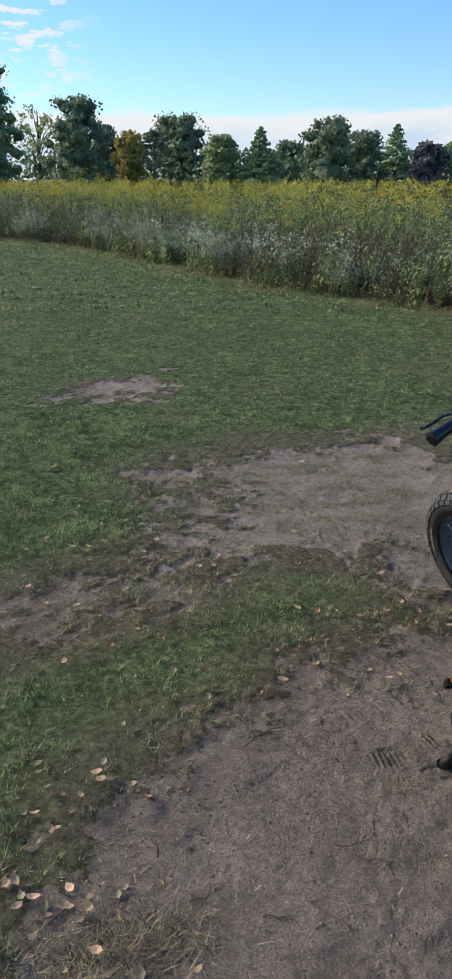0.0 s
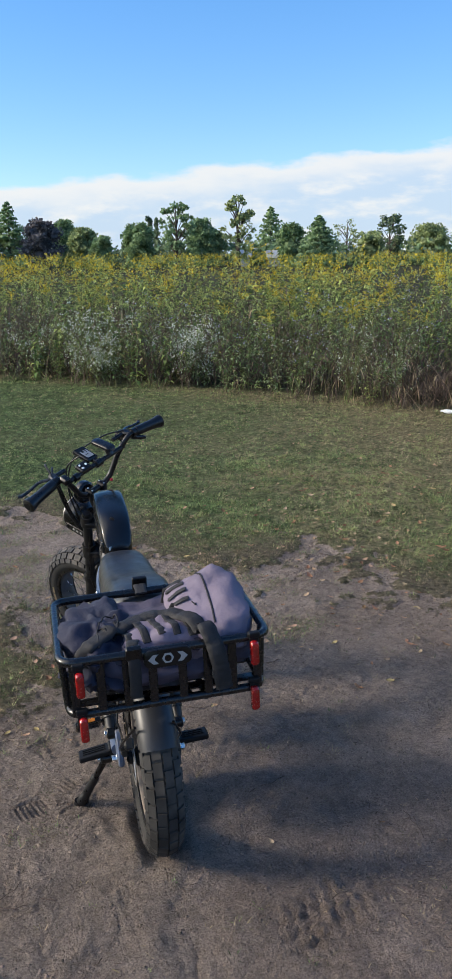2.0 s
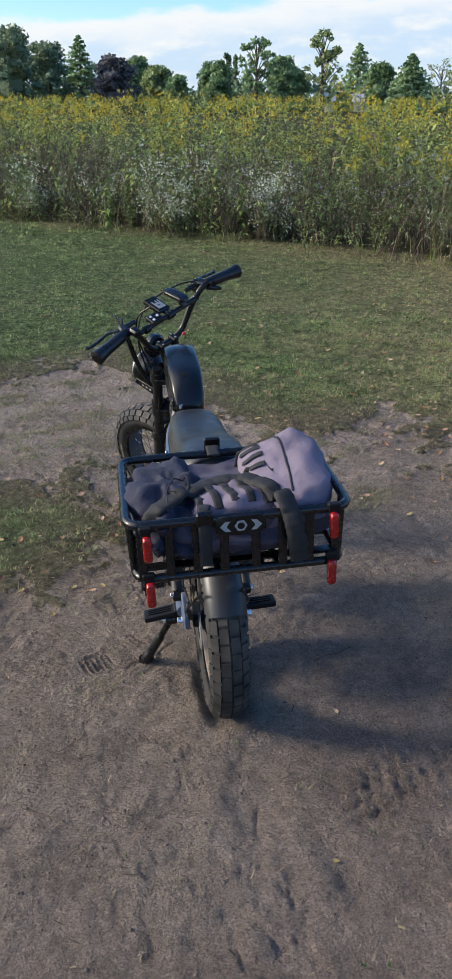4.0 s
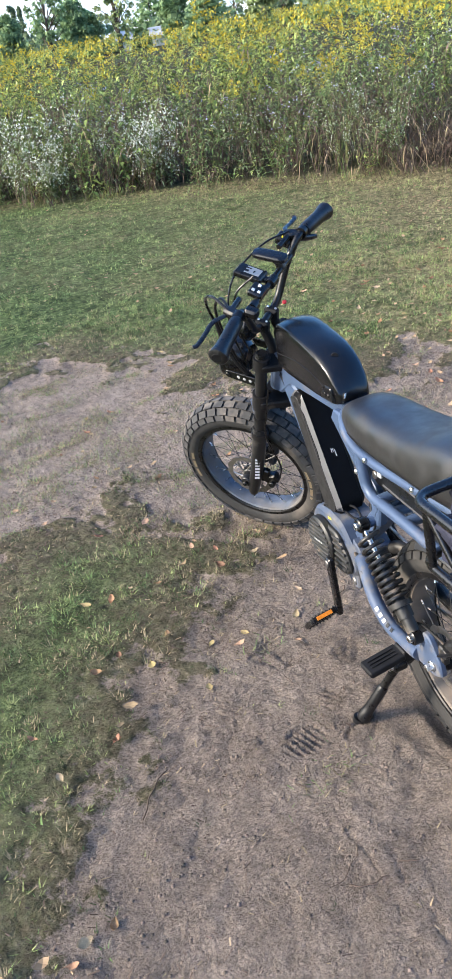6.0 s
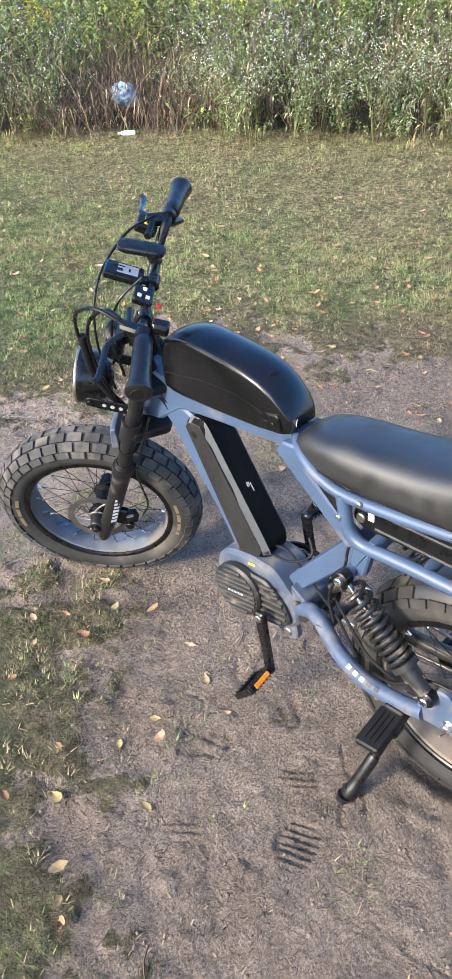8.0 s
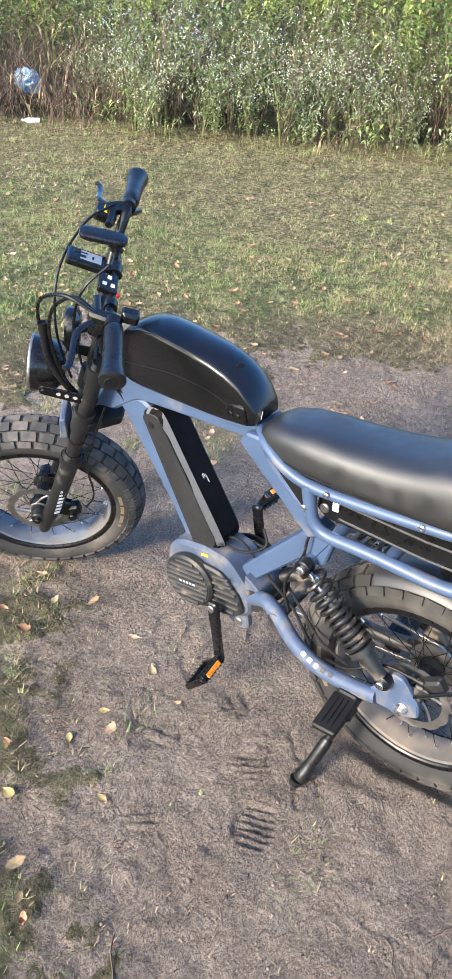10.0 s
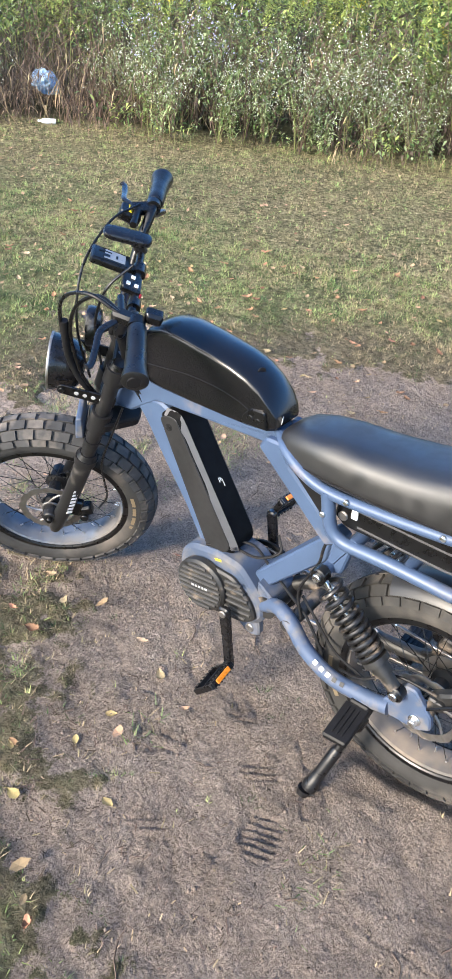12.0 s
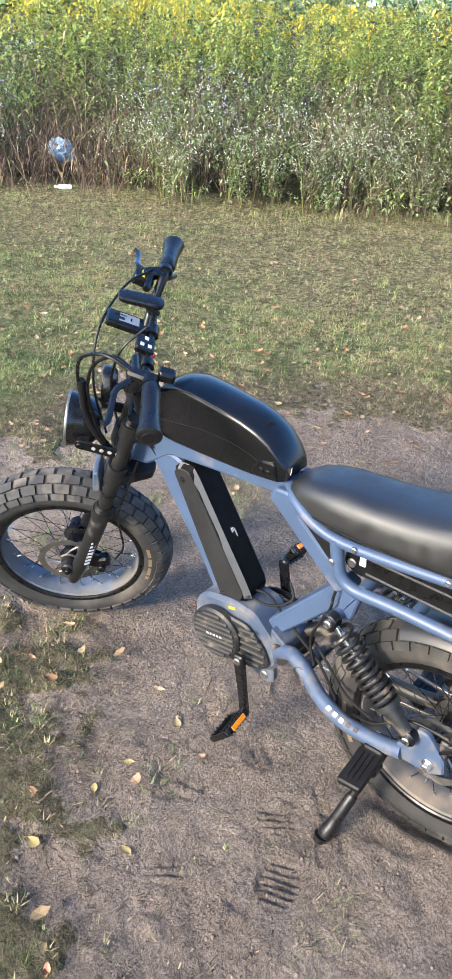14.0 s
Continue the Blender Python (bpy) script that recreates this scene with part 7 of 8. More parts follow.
    tagged(new("earth_crumbs", mesh_quads("earth_crumbs", co, quads, None, [crumb])), "small crumbs of dry earth and grit", "grit", kind="stuff")


build_lawn()


# ---- the far tree line ----
# crown colours are lightened and blued to stand in for aerial haze
crown_dark = material("crown_dark", (0.160, 0.215, 0.122), 0.7, 0, 0.3, 0.5, island=0.35, trans=0.2, spec=0.2)
crown_green = material("crown_green", (0.2072, 0.3024, 0.1456), 0.7, 0, 0.3, 0.5, island=0.35, trans=0.25, spec=0.2)
crown_light = material("crown_light", (0.30, 0.36, 0.16), 0.7, 0, 0.25, 0.5, island=0.45, trans=0.3, spec=0.2)
crown_gold = material("crown_gold", (0.38, 0.33, 0.085), 0.7, 0, 0.25, 0.5, island=0.45, trans=0.3, spec=0.2)
crown_purple = material("crown_purple", (0.1344, 0.1288, 0.1344), 0.7, 0, 0.3, 0.5, island=0.35, trans=0.15, spec=0.2)
bark = material("bark", (0.10, 0.08, 0.062), 0.9, 0, 0.3, 2, 0.5, 12)
BAND = 112.0


def tree(az, el, width, kind, mat, dist=BAND):
    """A tree whose top stands el degrees above the eye's level, width degrees wide."""
    h = dist * math.tan(radians(el)) + 1.75
    w = dist * radians(width) / 2
    x, y = dist * math.sin(radians(az)), dist * math.cos(radians(az))
    t = empty("tree", Matrix.Translation((x, y, 0)))
    tagged(t, {"round": "broad dense leafy tree in the far row", "conifer": "pointed dark conifer in the far row", "open": "tall airy tree with gaps in its crown",
               "column": "narrow upright dark tree in the far row", "bush": "low rounded tree in the far row", "bare": "thin half-bare pale tree in the far row"}[kind], "tree", group="far tree row")
    s = Shape()
    lean = rng.normal(0, 0.03)
    trunk = [(lean * h * f, 0, h * f) for f in (0, 0.15, 0.4, 0.7, 0.95)]
    r0 = 0.022 * h + 0.05
    s.tube(trunk, [r0 * 1.25, r0, r0 * 0.7, r0 * 0.4, 0.02], 7)
    lobes = []
    if kind == "conifer":
        for k in range(46):
            f = 0.05 + 0.95 * (k / 46)
            a = k * 2.4
            rr = 2.2 * w * (1.02 - f) * rng.uniform(0.65, 1.05)
            lobes.append((rr * 0.6 * math.cos(a), rr * 0.6 * math.sin(a), h * f, rr * 0.5 + 0.15, 0.35))
    elif kind == "column":
        for k in range(26):
            f = 0.1 + 0.88 * rng.random()
            lobes.append((rng.normal(0, w * 0.25), rng.normal(0, w * 0.25), h * f, w * (0.55 if f < 0.75 else 0.35), 1.6))
    else:
        n = {"round": 84, "open": 62, "bush": 44, "bare": 34}[kind]
        base = {"round": 0.03, "open": 0.10, "bush": 0.02, "bare": 0.32}[kind]
        for k in range(n):
            a, f = rng.uniform(0, 6.3), rng.random() ** 0.8
            z = base + (0.96 - base) * f
            env = math.sqrt(max(0.02, 1 - ((z - (base + 0.40)) / (0.99 - base - 0.38 if z > base + 0.40 else 0.52)) ** 2))
            rr = w * env * rng.uniform(0.35, 0.9)
            size = w * {"round": 0.30, "open": 0.22, "bush": 0.34, "bare": 0.20}[kind] * rng.uniform(0.7, 1.2)
            lobes.append((rr * math.cos(a), rr * math.sin(a), min(h * z, h - size * 0.6), size, 0.75))
    for k, (lx, ly, lz, size, flat) in enumerate(lobes):
        if kind in ("open", "bare", "round") and k % (2 if kind != "round" else 4) == 0:
            z0 = max(0.12 * h, lz - 0.25 * h)
            s.tube([(lean * z0, 0, z0), (lx * 0.5, ly * 0.5, (z0 + lz) / 2 + 0.03 * h), (lx, ly, lz)], [r0 * 0.32, r0 * 0.2, 0.02], 5)
    part("trunk", s, bark, t)
    q = Quads()
    per = {"round": 52, "conifer": 50, "open": 26, "column": 44, "bush": 42, "bare": 16}[kind]
    for lx, ly, lz, size, flat in lobes:
        if kind not in ("bare", "open"):                      # the shaded inner mass of each clump
            q.clump((lx * 0.9, ly * 0.9, max(0.4, lz)), size * 0.55, min(flat, 1.0))
        for k in range(per):
            d = rng.normal(size=3)
            d *= size * rng.random() ** 0.4 / np.linalg.norm(d)
            q.fleck((lx + d[0], ly + d[1], max(0.3, lz + d[2] * flat)), rng.uniform(0.10, 0.24) * (0.7 if kind == "bare" else 1), 0)
    if kind in ("round", "bush"):
        for zf, k in ((0.14, 0.45), (0.32, 0.5), (0.52, 0.46), (0.70, 0.3)):
            q.clump((0, 0, h * zf), w * k, min(1.3, 0.2 * h / (w * k)))
    co, mi = q.done()
    ob = new("crown", mesh_quads("crown", co.reshape(-1, 3), np.arange(co.shape[0] * 4, dtype=np.int32).reshape(-1, 4), mi, [mat]))
    ob.parent = t
    return t


TREES = [(-14.8, 6.9, 4.6, "round", crown_green), (-11.9, 4.5, 3.2, "open", crown_light), (-9.5, 4.9, 4.6, "round", crown_dark), (-7.8, 3.3, 2.6, "round", crown_dark),
         (-6.2, 3.0, 2.4, "round", crown_gold), (-4.6, 3.0, 2.4, "open", crown_dark), (-3.0, 4.0, 4.6, "round", crown_dark), (-0.3, 2.7, 2.8, "round", crown_light),
         (2.2, 3.2, 2.6, "conifer", crown_green), (4.1, 2.4, 2.8, "round", crown_dark)]
TREES += [(6.6, 3.8, 4.0, "round", crown_dark), (8.8, 2.95, 3.2, "round", crown_dark), (10.8, 3.3, 2.6, "conifer", crown_green), (12.9, 2.3, 2.8, "round", crown_purple),
          (14.3, 2.2, 2.2, "round", crown_green), (15.5, 1.7, 2.2, "round", crown_light), (16.8, 1.15, 2.0, "bush", crown_green), (18.3, 1.0, 0.9, "conifer", crown_dark),
          (19.1, 1.95, 2.4, "round", crown_green), (19.9, 2.45, 0.7, "column", crown_dark)]
TREES += [(20.35, 2.4, 0.6, "column", crown_dark), (21.7, 3.3, 2.6, "open", crown_green), (23.3, 2.25, 2.4, "round", crown_green), (24.2, 1.5, 1.8, "bush", crown_light),
          (25.8, 3.75, 2.3, "open", crown_light), (27.9, 2.95, 2.2, "conifer", crown_green), (29.3, 1.95, 2.0, "round", crown_green), (31.1, 2.35, 2.4, "conifer", crown_green),
          (32.9, 2.1, 2.2, "bare", crown_light), (34.5, 1.3, 2.4, "bush", crown_light)]
TREES += [(35.7, 2.35, 2.4, "open", crown_dark), (38.2, 1.75, 3.0, "round", crown_light), (41.0, 1.9, 3.0, "round", crown_green), (43.5, 2.6, 3.2, "round", crown_dark), (46.5, 1.9, 3.0, "open", crown_light),
          (49.0, 2.4, 2.6, "conifer", crown_green), (52.0, 2.2, 3.4, "round", crown_green), (56.0, 2.6, 3.6, "round", crown_dark), (61.0, 2.4, 3.6, "round", crown_green), (67.0, 2.8, 3.6, "open", crown_green)]
for k, (az, el, wd, kind, mat) in enumerate(TREES):
    tree(az, el, wd, kind, mat, BAND * (1 + 0.12 * math.sin(k * 2.3)))


def hedge():
    """Low brush between the trunks."""
    q = Quads()
    for k in range(1100):
        az = rng.uniform(-24, 75)
        d = 122 + rng.normal(0, 3)
        h = (5.2 if az < 12 else 3.4) * rng.uniform(0.7, 1.1) * (0.75 if 16 < az < 19 else 1)
        x, y = d * math.sin(radians(az)), d * math.cos(radians(az))
        for j in range(14):
            q.fleck((x + rng.normal(0, 1.1), y + rng.normal(0, 0.6), rng.random() * h), rng.uniform(0.25, 0.5), int(rng.random() < 0.4))
    co, mi = q.done()
    me = mesh_quads("far_brush", co.reshape(-1, 3), np.arange(len(co) * 4, dtype=np.int32).reshape(-1, 4), mi, [crown_dark, crown_green])
    tagged(new("far_brush", me), "low green brush below the far trees", "brush", kind="stuff")


hedge()


def far_house(az, dist, ln, h):
    """A pale low building glimpsed between the trees."""
    hs = empty("far_building", pose(dist * math.sin(radians(az)), dist * math.cos(radians(az)), 0, 0, 0, -az))
    tagged(hs, "low white building far off between the trees", "building")
    s = Shape()
    s.box((ln, 5.0, h), pose(0, 0, h / 2), 0.03)
    part("wall", s, house_white, hs)
    s = Shape()
    s.prism([(-2.9, 0), (2.9, 0), (2.6, 0.35), (0.0, 1.0), (-2.6, 0.35)], -ln / 2 - 0.3, ln / 2 + 0.3, 0.03, 0, pose(0, 0, h + 0.01, 0, 0, 90))
    part("roof", s, roof_grey, hs)


house_white = material("house_white", (0.42, 0.46, 0.52), 0.7, 0, 0.06, 0.4)
roof_grey = material("roof_grey", (0.42, 0.45, 0.50), 0.7, 0, 0.1, 0.4)
far_house(28.6, 118, 3.4, 1.1)
far_house(29.8, 120, 3.0, 1.2)
far_house(26.1, 118, 1.6, 1.2)


# ---- the backpack in the rack ----
pack = empty("backpack", BIKE)
tagged(pack, "purple-grey backpack with black straps lying in the rack", "backpack")


def lump(bounds, power, seg, rough, seed, shape_fn=None):
    """A soft closed body in a box of x, y, z limits."""
    (x0, x1), (y0, y1), (z0, z1) = bounds
    s = Shape()
    rings = []
    n = seg
    for i in range(1, n):
        th = math.pi * i / n
        ring = []
        for j in range(2 * n):
            ph = 2 * math.pi * j / (2 * n)
            d = Vector((math.sin(th) * math.cos(ph), math.sin(th) * math.sin(ph), math.cos(th)))
            k = (abs(d.x) ** power + abs(d.y) ** power + abs(d.z) ** power) ** (-1 / power)
            p = d * k
            p += d * rough * noise.noise(p * 2.3 + Vector((seed, 0, 0))) + d * rough * 0.45 * noise.noise(p * 6.1 + Vector((0, seed, 0)))
            q = Vector(((x0 + x1) / 2 + p.x * (x1 - x0) / 2, (y0 + y1) / 2 + p.y * (y1 - y0) / 2, (z0 + z1) / 2 + p.z * (z1 - z0) / 2))
            ring.append(shape_fn(q) if shape_fn else q)
        rings.append(ring)
    s.rings(rings)
    return s


def body_shape(q):
    t = (q.y + 0.23) / 0.45                                  # 0 at its right end, 1 at its left
    up = max(0, q.z - 0.80)
    q.z = 0.80 + up * (1.0 - 0.22 * max(0.0, min(1.0, (t - 0.22) * 1.5))) if q.z > 0.80 else q.z
    q.z += (0.008 * noise.noise(Vector((q.x * 14, q.y * 22, 3))) + 0.012 * abs(noise.noise(Vector((q.x * 9 + q.y * 11, q.y * 7, 9)))) - 0.016) * min(1, up * 9)
    return q


part("body", lump(((-0.560, -0.240), (-0.228, 0.222), (0.776, 0.938)), 3.4, 34, 0.16, 3.0, body_shape), pack_body_cloth, pack, smooth=70)
part("front_pocket", lump(((-0.562, -0.285), (-0.225, -0.030), (0.86, 0.985)), 3.3, 30, 0.13, 8.0, lambda q: Vector((q.x, q.y, q.z + 0.014 - 0.34 * max(0, q.y + 0.165) - 0.22 * max(0, -q.x - 0.37)))), pack_cloth, pack, "bulging purple-grey pocket", smooth=70)
part("front_panel", lump(((-0.556, -0.425), (-0.105, 0.100), (0.83, 0.936)), 2.8, 24, 0.22, 13.0, lambda q: Vector((q.x, q.y, q.z - 0.10 * max(0, q.y)))), pack_cloth, pack, "creased purple-grey panel under webbing", smooth=70)
part("side_flap", lump(((-0.560, -0.250), (0.045, 0.236), (0.79, 0.925)), 2.8, 30, 0.34, 21.0), navy_cloth, pack, "crumpled navy cloth end", smooth=70)
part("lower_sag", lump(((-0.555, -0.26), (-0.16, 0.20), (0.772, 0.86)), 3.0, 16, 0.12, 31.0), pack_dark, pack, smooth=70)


from mathutils.bvhtree import BVHTree


def pack_surface():
    verts, faces = [], []
    for ob in [o for o in pack.children if o.type == "MESH"]:
        n = len(verts)
        verts += [v.co.copy() for v in ob.data.vertices]
        faces += [[n + i for i in p.vertices] for p in ob.data.polygons]
    return BVHTree.FromPolygons(verts, faces)


SURFACE = pack_surface()


def drape(x, y, off, fallback):
    """The height of the pack's upper side at a place."""
    hit = SURFACE.ray_cast(Vector((x, y, 1.3)), Vector((0, 0, -1)))
    return hit[0].z + off if hit[0] is not None else fallback


def strap(pts, w, t, name="shoulder_strap", mat=None, label="", lay=True, ribs=0.0):
    """A flat band along a line of points, laid on the pack where it can."""
    P = curve_path(pts, 10)
    if lay:
        P = [Vector((p.x, p.y, max(p.z - 0.05, drape(p.x, p.y, t * 0.45, p.z)))) if p.x > -0.556 else p for p in P]
        for _ in range(2):
            P = [P[0]] + [(P[i - 1] + P[i] * 2 + P[i + 1]) / 4 for i in range(1, len(P) - 1)] + [P[-1]]
    s = Shape()
    rings = []
    for i, p in enumerate(P):
        d = (P[min(i + 1, len(P) - 1)] - P[max(i - 1, 0)]).normalized()
        up = Vector((0, 0, 1)) if abs(d.z) < 0.8 else Vector((-1, 0, 0.3))
        side = d.cross(up).normalized()
        n = side.cross(d)
        wob = 1 + 0.10 * noise.noise(p * 30) + ribs * math.sin(i * 1.9)
        rings.append([p + side * a * w / 2 * wob + n * b * t / 2 * (1 + ribs * 2 * math.sin(i * 1.9 + 0.5)) for a, b in ((-1, -0.3), (-0.9, 0.6), (-0.5, 1), (0.5, 1), (0.9, 0.6), (1, -0.3), (0.6, -1), (-0.6, -1))])
    s.rings(rings)
    return part(name, s, mat or pack_strap, pack, label, smooth=60)


strap([(-0.540, 0.195, 0.90), (-0.505, 0.140, 0.92), (-0.466, 0.085, 0.94), (-0.442, 0.030, 0.95), (-0.452, -0.030, 0.96), (-0.503, -0.070, 0.96), (-0.558, -0.094, 0.95),
       (-0.600, -0.110, 0.905), (-0.609, -0.119, 0.855), (-0.606, -0.126, 0.800)], 0.042, 0.015, label="padded black shoulder strap hanging over the rack", ribs=0.04)
for y in (0.080, 0.044, 0.008, -0.028, -0.064):               # ladder of webbing on the panel
    strap([(-0.440, y + 0.018, 0.94), (-0.475, y + 0.008, 0.95), (-0.510, y, 0.94), (-0.545, y - 0.006, 0.92)], 0.019, 0.004, "webbing")
for x in (-0.315, -0.350, -0.385, -0.420):
    strap([(x, -0.040, 0.95), (x - 0.006, -0.062, 0.96), (x - 0.010, -0.084, 0.97)], 0.020, 0.004, "webbing")
strap([(-0.205, 0.010, 0.80), (-0.206, 0.012, 0.89), (-0.225, 0.012, 0.925), (-0.285, 0.015, 0.925)], 0.032, 0.005, "webbing", lay=False)
s = Shape()
s.box((0.012, 0.040, 0.036), pose(-0.211, 0.010, 0.925, 0, -12, 0), 0.004)
part("buckle", s, black_satin, pack, "black plastic buckle on the rack bar")
s = Shape()
s.box((0.014, 0.036, 0.036), pose(-0.592, 0.078, 0.914, 0, -20, 0), 0.004)
part("buckle", s, black_satin, pack, "black plastic buckle on the rack bar")
strap([(-0.593, 0.078, 0.80), (-0.595, 0.078, 0.88), (-0.575, 0.078, 0.925), (-0.53, 0.07, 0.915)], 0.028, 0.005, "webbing", lay=False)
s = Shape()
s.tube([Vector((p.x, p.y, drape(p.x, p.y, 0.004 + q * 0.012, p.z))) for p, q in zip(curve_path([(-0.49, 0.150, 0.9), (-0.45, 0.135, 0.9), (-0.42, 0.105, 0.9), (-0.45, 0.095, 0.9), (-0.51, 0.115, 0.9), (-0.475, 0.145, 0.9), (-0.545, 0.15, 0.9)], 8), (abs(math.sin(k * 0.4)) for k in range(60)))], 0.0019, 6)
part("cord", s, pack_strap, pack, "thin dark cord loop")
s = Shape()
s.tube([Vector((p.x, p.y, drape(p.x, p.y, 0.001, p.z))) for p in curve_path([(-0.31, -0.125, 0.95), (-0.36, -0.128, 0.97), (-0.43, -0.130, 0.98), (-0.50, -0.128, 0.96), (-0.54, -0.125, 0.93)], 8)], 0.0026, 6)
part("zip", s, pack_dark, pack)
s = Shape()
for dx, dy, a, b in ((0, 0, 0.022, 0.003), (0.009, -0.006, 0.003, 0.014), (-0.002, -0.006, 0.003, 0.012)):
    s.box((a, b, 0.0015), pose(-0.455 + dx, -0.092 + dy, drape(-0.455, -0.092, 0.0012, 0.95), 0, -4, 15), 0.0003)
part("emblem", s, pack_dark, pack, smooth=0)

# ---- fallen leaves ----
leaf_orange = material("leaf_orange", (0.36, 0.205, 0.115), 0.7, 0, 0.25, 20, obj_random=0.3, trans=0.15, spec=0.3)
leaf_tan = material("leaf_tan", (0.42, 0.32, 0.20), 0.7, 0, 0.25, 20, obj_random=0.3, trans=0.15, spec=0.3)
leaf_yellow = material("leaf_yellow", (0.43, 0.33, 0.15), 0.7, 0, 0.25, 20, obj_random=0.25, trans=0.2, spec=0.3)
leaf_brown = material("leaf_brown", (0.21, 0.115, 0.07), 0.75, 0, 0.25, 20, obj_random=0.3, trans=0.1, spec=0.3)


def leaf_mesh(mat, seed, curl):
    rnd = random.Random(seed)
    n = 9
    s = Shape()
    top, bot = [], []
    for k in range(n + 1):
        t = k / n
        w = 0.27 * math.sin(math.pi * t ** 0.8) ** 0.85 * (1 + 0.12 * rnd.uniform(-1, 1)) + (0.0 if k in (0, n) else 0.02)
        z = curl * (4 * (t - 0.5) ** 2) * 0.35 + 0.03 * rnd.uniform(-1, 1)
        e = curl * 0.25 + 0.04 * rnd.uniform(-1, 1)
        top.append([(t - 0.5, -w, z + e), (t - 0.5, -w * 0.5, z + e * 0.25), (t - 0.5, 0, z - 0.02), (t - 0.5, w * 0.5, z + e * 0.3), (t - 0.5, w, z + e * 1.1)])
    faces = [(i * 5 + j, i * 5 + j + 1, i * 5 + j + 6, i * 5 + j + 5) for i in range(n) for j in range(4)]
    s.add([p for r in top for p in r], faces)
    s.tube([(0.5, 0, curl * 0.35 - 0.02), (0.62, 0.03, curl * 0.4), (0.74, 0.10, curl * 0.35)], 0.014, 5)
    me_ob = part("fallen_leaf", s, mat, smooth=60)
    me_ob.data.materials[0] = mat
    return me_ob


LEAF_KINDS = [(leaf_orange, 1, 0.25, "curled orange-brown fallen leaf on the ground"), (leaf_tan, 2, 0.35, "pale tan dry fallen leaf on the ground"), (leaf_yellow, 3, 0.2, "yellowish tan fallen leaf on the ground"),
              (leaf_brown, 4, 0.45, "curled dark brown fallen leaf on the ground"), (leaf_orange, 5, 0.5, "curled orange-brown fallen leaf on the ground")]
LEAVES_A = [(0.44, 2.76), (0.34, 2.68), (0.12, 2.47), (0.64, 2.62), (0.9, 2.69), (0.81, 2.58), (0.91, 2.96), (0.81, 3.06), (3.02, 4.71), (3.59, 4.02), (3.34, 3.49), (2.8, 3.18),
            (2.71, 2.96), (2.42, 2.65), (3.73, 2.92), (4.57, 3.45), (2.4, 2.52), (2.77, 2.52), (3.54, 3.74), (4.26, 5.35), (4.54, 3.77)]
LEAVES_B = [(-0.74, 3.35), (-1.0, 4.18), (-1.22, 4.44), (-0.3, 3.6), (0.38, 3.04), (-0.12, 2.0), (-0.19, 2.0), (-0.06, 2.44), (-0.43, 3.48), (0.69, 6.37), (-0.52, 1.8), (-0.77, 3.15),
            (-0.71, 2.75), (-0.44, 2.77), (-0.34, 2.29), (-0.56, 3.26), (0.52, 3.45), (0.55, 3.02), (0.43, 2.76), (0.77, 2.96), (0.12, 2.47), (-0.28, 1.62), (-0.56, 1.68),
            (-0.34, 1.44), (0.13, 6.13), (1.08, 7.04), (-0.59, 9.45), (-0.52, 1.96), (-0.33, 2.57), (0.84, 3.96)]
LEAVES_C = [(1.54, 1.6), (1.17, 1.67), (0.92, 1.17), (2.66, 3.57), (2.89, 3.98), (2.76, 3.11), (2.11, 2.35), (2.13, 2.52), (3.5, 5.37), (2.3, 4.09), (3.12, 5.63), (4.05, 6.22),
            (2.95, 4.37), (2.88, 4.78), (4.9, 6.47), (2.23, 4.58), (2.25, 5.56), (3.55, 4.21), (2.48, 2.65)]


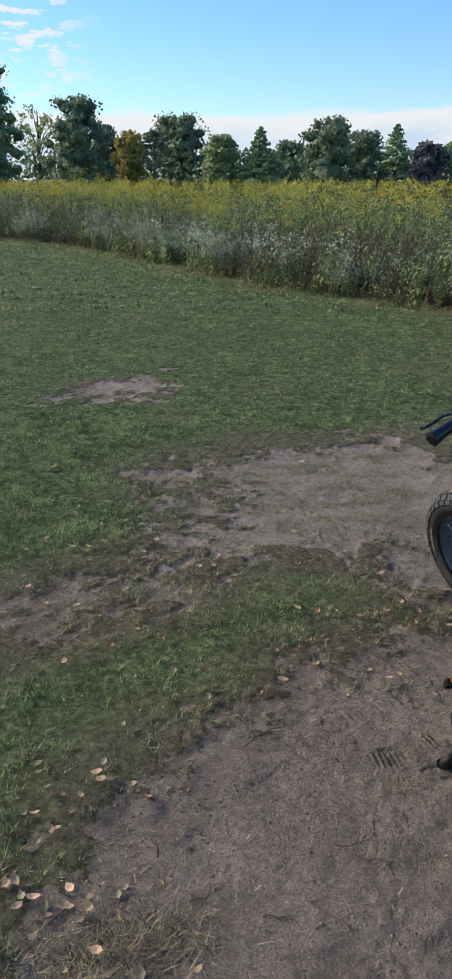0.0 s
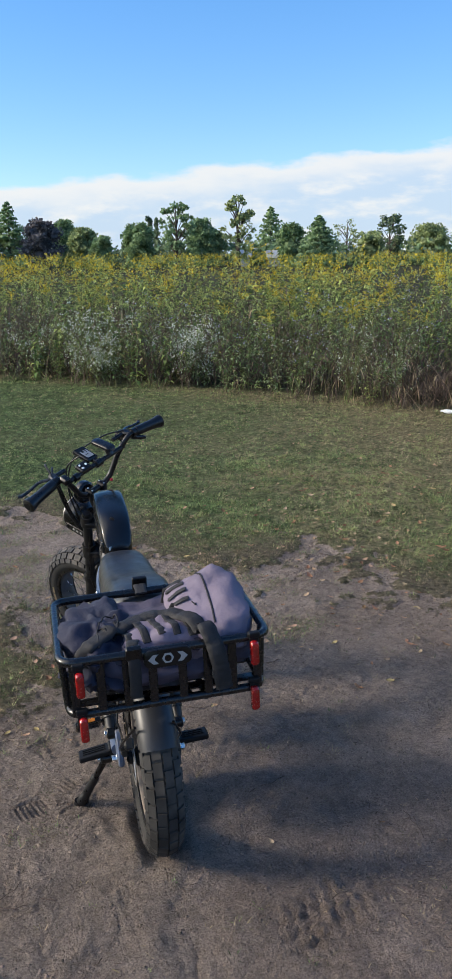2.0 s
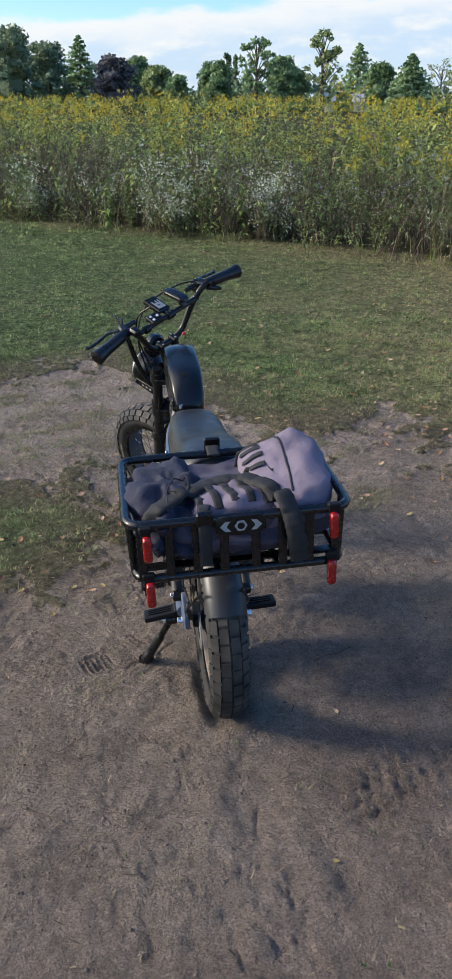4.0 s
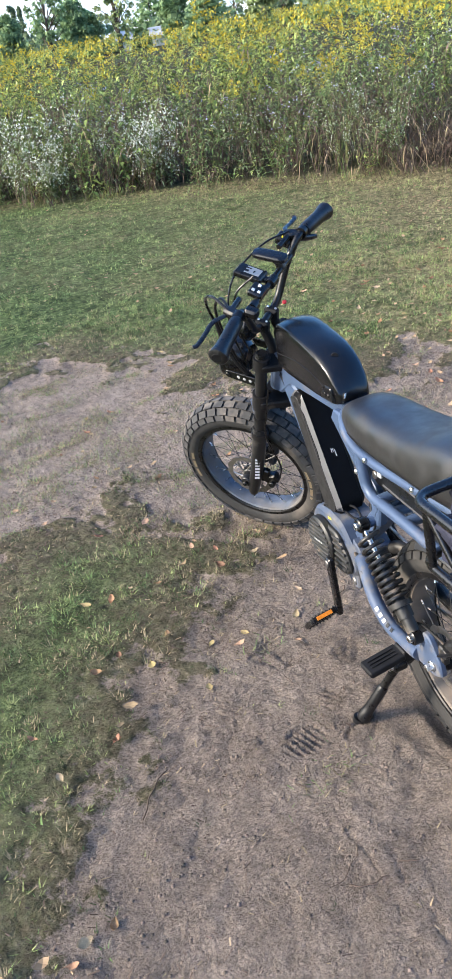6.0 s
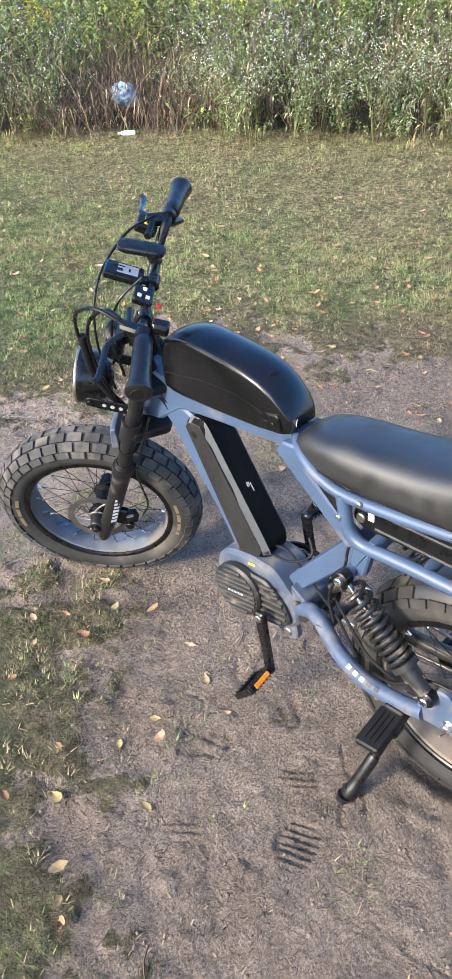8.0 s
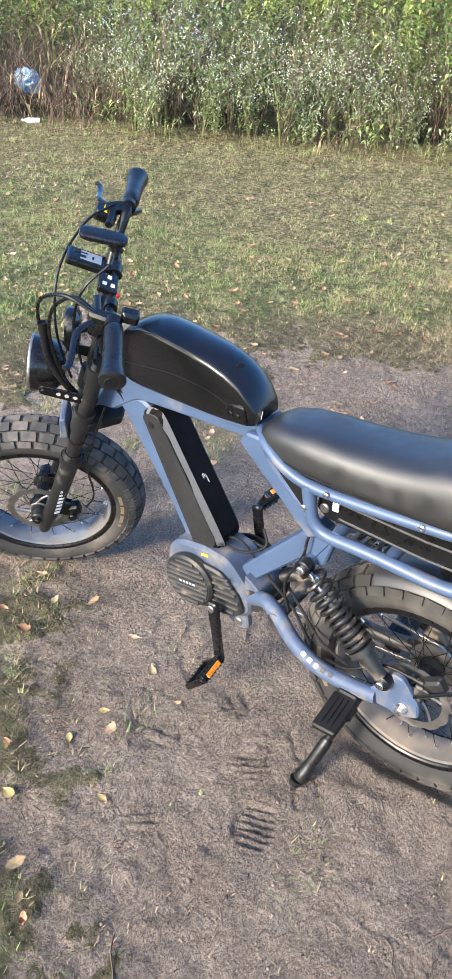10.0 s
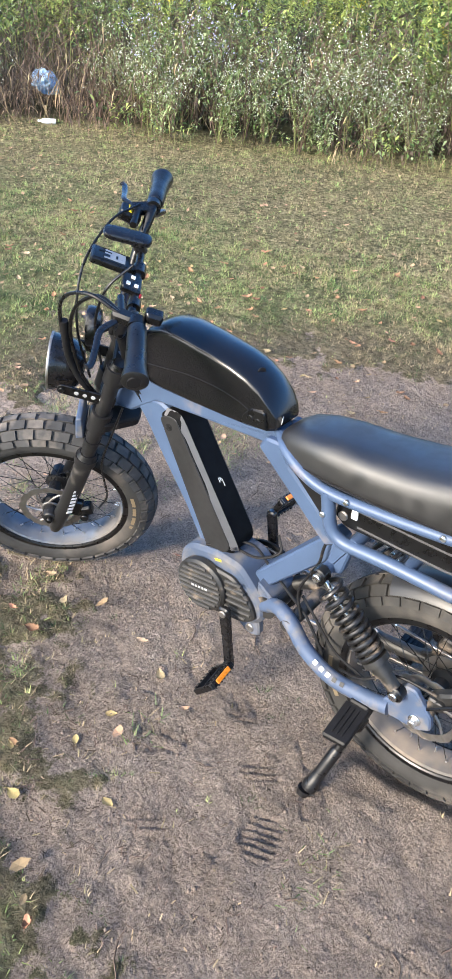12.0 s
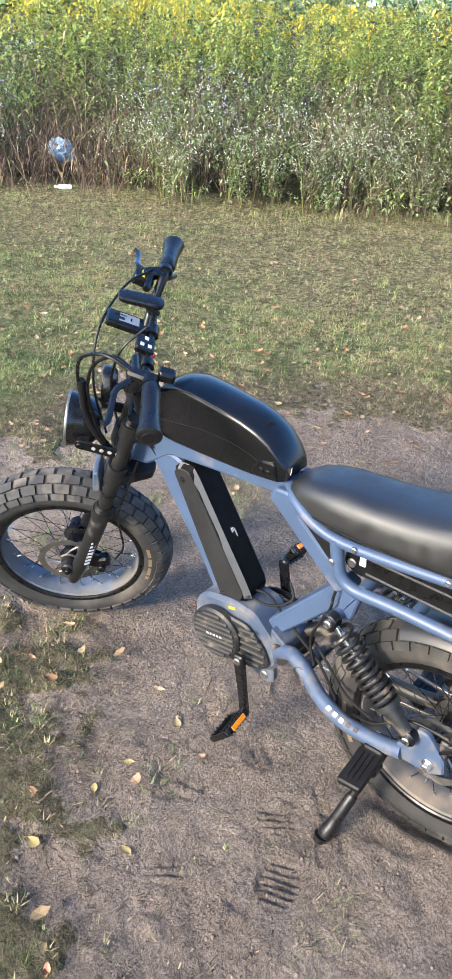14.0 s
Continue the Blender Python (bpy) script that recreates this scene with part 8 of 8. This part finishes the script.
def leaf_litter():
    made = [leaf_mesh(m, sd, c) for m, sd, c, _ in LEAF_KINDS]
    for ob, kind in zip(made, LEAF_KINDS):
        tagged(ob, kind[3], "leaf", group="fallen leaves")
    rnd = random.Random(11)
    spots = [(x, y, None) for x, y in LEAVES_A + LEAVES_B + LEAVES_C]
    for k in range(110):                                      # drifted against the dry tufts beyond the bike
        spots.append((rnd.gauss(2.8, 0.5), rnd.gauss(3.4, 0.7), 0))
    for k in range(460):
        spots.append((rnd.uniform(1.6, 6.3), rnd.uniform(2.6, 7.5), None))
    for k in range(150):
        spots.append((rnd.uniform(-1.3, 1.6), rnd.uniform(2.4, 5.2), None))
    for k in range(50):
        spots.append((rnd.gauss(-0.42, 0.13), rnd.uniform(1.35, 2.1), None))
    for k in range(80):
        spots.append((rnd.uniform(-3.5, 4.5), rnd.uniform(5.5, 12), None))
    first = [True] * len(made)
    rest = Shape()
    for n_spot, (x, y, pick) in enumerate(spots):
        if edge_inside(np.array([x]), np.array([y]))[0] > 0.2:
            continue
        if n_spot > 70 and (y > 5.2 or x > 4.2 or n_spot % 2 == 0):       # the small distant ones
            size = rnd.uniform(0.022, 0.048)
            z = float(ground_z(np.array([x]), np.array([y]))[0]) + 0.024
            m = pose(x, y, z, rnd.uniform(-16, 16), rnd.uniform(-16, 16), rnd.uniform(0, 360)) @ Matrix.Diagonal((size, size, size, 1))
            cu = rnd.uniform(0.05, 0.2)
            rest.add([(-0.5, 0, cu), (-0.15, -0.26, 0.05), (0.25, -0.22, 0.04), (0.5, 0, cu), (0.25, 0.24, 0.06), (-0.15, 0.25, 0.03), (0.05, 0, -0.04)],
                     [(0, 1, 6), (1, 2, 6), (2, 3, 6), (3, 4, 6), (4, 5, 6), (5, 0, 6)], m)
            continue
        i = rnd.choice((0, 4, 0, 3)) if pick == 0 and rnd.random() < 0.7 else rnd.choice((0, 1, 1, 2, 3, 4))
        far = y > 5 or x > 3.2
        size = rnd.uniform(0.020, 0.046) * (1.2 if far else 1.0)
        bare = dirt_amount(np.array([x]), np.array([y]))[0]
        z = float(ground_z(np.array([x]), np.array([y]))[0]) + size * 0.08 + 0.016 * (1 - bare)
        m = pose(x, y, z, rnd.uniform(-14, 14), rnd.uniform(-14, 14), rnd.uniform(0, 360))
        ob = made[i]
        if first[i]:
            first[i] = False
            ob.scale = (size,) * 3
            ob.matrix_basis = m @ Matrix.Diagonal((size, size, size, 1))
        else:
            ob.scale = ob.scale
            c = copy_thing(ob, m)
            c.scale = (size,) * 3
    far_leaf = material("far_leaf", (0.36, 0.245, 0.145), 0.7, 0, 0.25, 20, island=0.4, trans=0.15, spec=0.3)
    ob = part("leaf_litter", rest, far_leaf, smooth=0)
    tagged(ob, "scattered orange and tan leaves on the far lawn", "leaves", kind="stuff")


leaf_litter()


# ---- litter at the field's edge ----
def crumpled_bag():
    s = lump(((-0.20, 0.20), (-0.12, 0.12), (0.0, 0.19)), 2.3, 20, 0.42, 5.0)
    b = part("plastic_bag", s, plastic_film, smooth=25)
    b.matrix_world = pose(6.90, 7.56, 0.16, 12, 20, 30)
    tagged(b, "crumpled pale blue plastic bag caught in dry stalks", "plastic bag")


def bottle():
    b = empty("plastic_bottle", pose(6.28, 7.06, 0.032, 0, 3, -48) @ pose(0, 0, 0, 0, 0, 90) @ Matrix.Diagonal((0.72, 0.9, 0.72, 1)))
    tagged(b, "small white plastic bottle lying in the grass", "bottle")
    s = Shape()
    s.lathe([(0.002, -0.09), (0.030, -0.088), (0.034, -0.08), (0.034, 0.02), (0.028, 0.05), (0.014, 0.07), (0.013, 0.085)], 20)
    part("body", s, white_plastic, b)
    s = Shape()
    s.disc(0.016, 0.080, 0.098, 16, 0.003)
    part("cap", s, white_plastic, b)


crumpled_bag()
bottle()


def twig(x, y, a, ln, seed):
    rnd = random.Random(seed)
    s = Shape()
    bow = rnd.uniform(-0.14, 0.14)
    pts = [(ln * (k / 5 - 0.5), ln * (bow * (1 - (0.4 * k - 1) ** 2) + 0.05 * rnd.uniform(-1, 1)), 0.003 + 0.004 * rnd.random()) for k in range(6)]
    s.tube(curve_path(pts, 4), rnd.uniform(0.0011, 0.0021), 5)
    t = part("twig", s, stem_brown)
    t.matrix_world = pose(x, y, float(ground_z(np.array([x]), np.array([y]))[0]), 0, 0, a)
    tagged(t, "thin brown twig lying on the earth", "twig", group="twigs")


for k, (x, y, a, ln) in enumerate(((0.12, 2.25, 40, 0.16), (0.36, 1.80, 25, 0.12), (0.38, 1.74, 160, 0.09), (-0.05, 1.62, 30, 0.10), (1.62, 1.55, 80, 0.14), (0.62, 2.35, 100, 0.06),
                                   (1.15, 2.35, 20, 0.10), (0.25, 1.55, 140, 0.12), (1.45, 2.75, 60, 0.12), (1.30, 1.95, 10, 0.15))):
    twig(x, y, a, ln, k)
strewn = random.Random(5)
for k in range(30):
    x, y = strewn.uniform(-0.45, 2.3), strewn.uniform(1.15, 3.0)
    if dirt_amount(np.array([x]), np.array([y]))[0] > 0.7 and abs(x - 0.56) + abs(y - 2.2) > 0.25:
        twig(x, y, strewn.uniform(0, 180), strewn.uniform(0.025, 0.075), 20 + k)
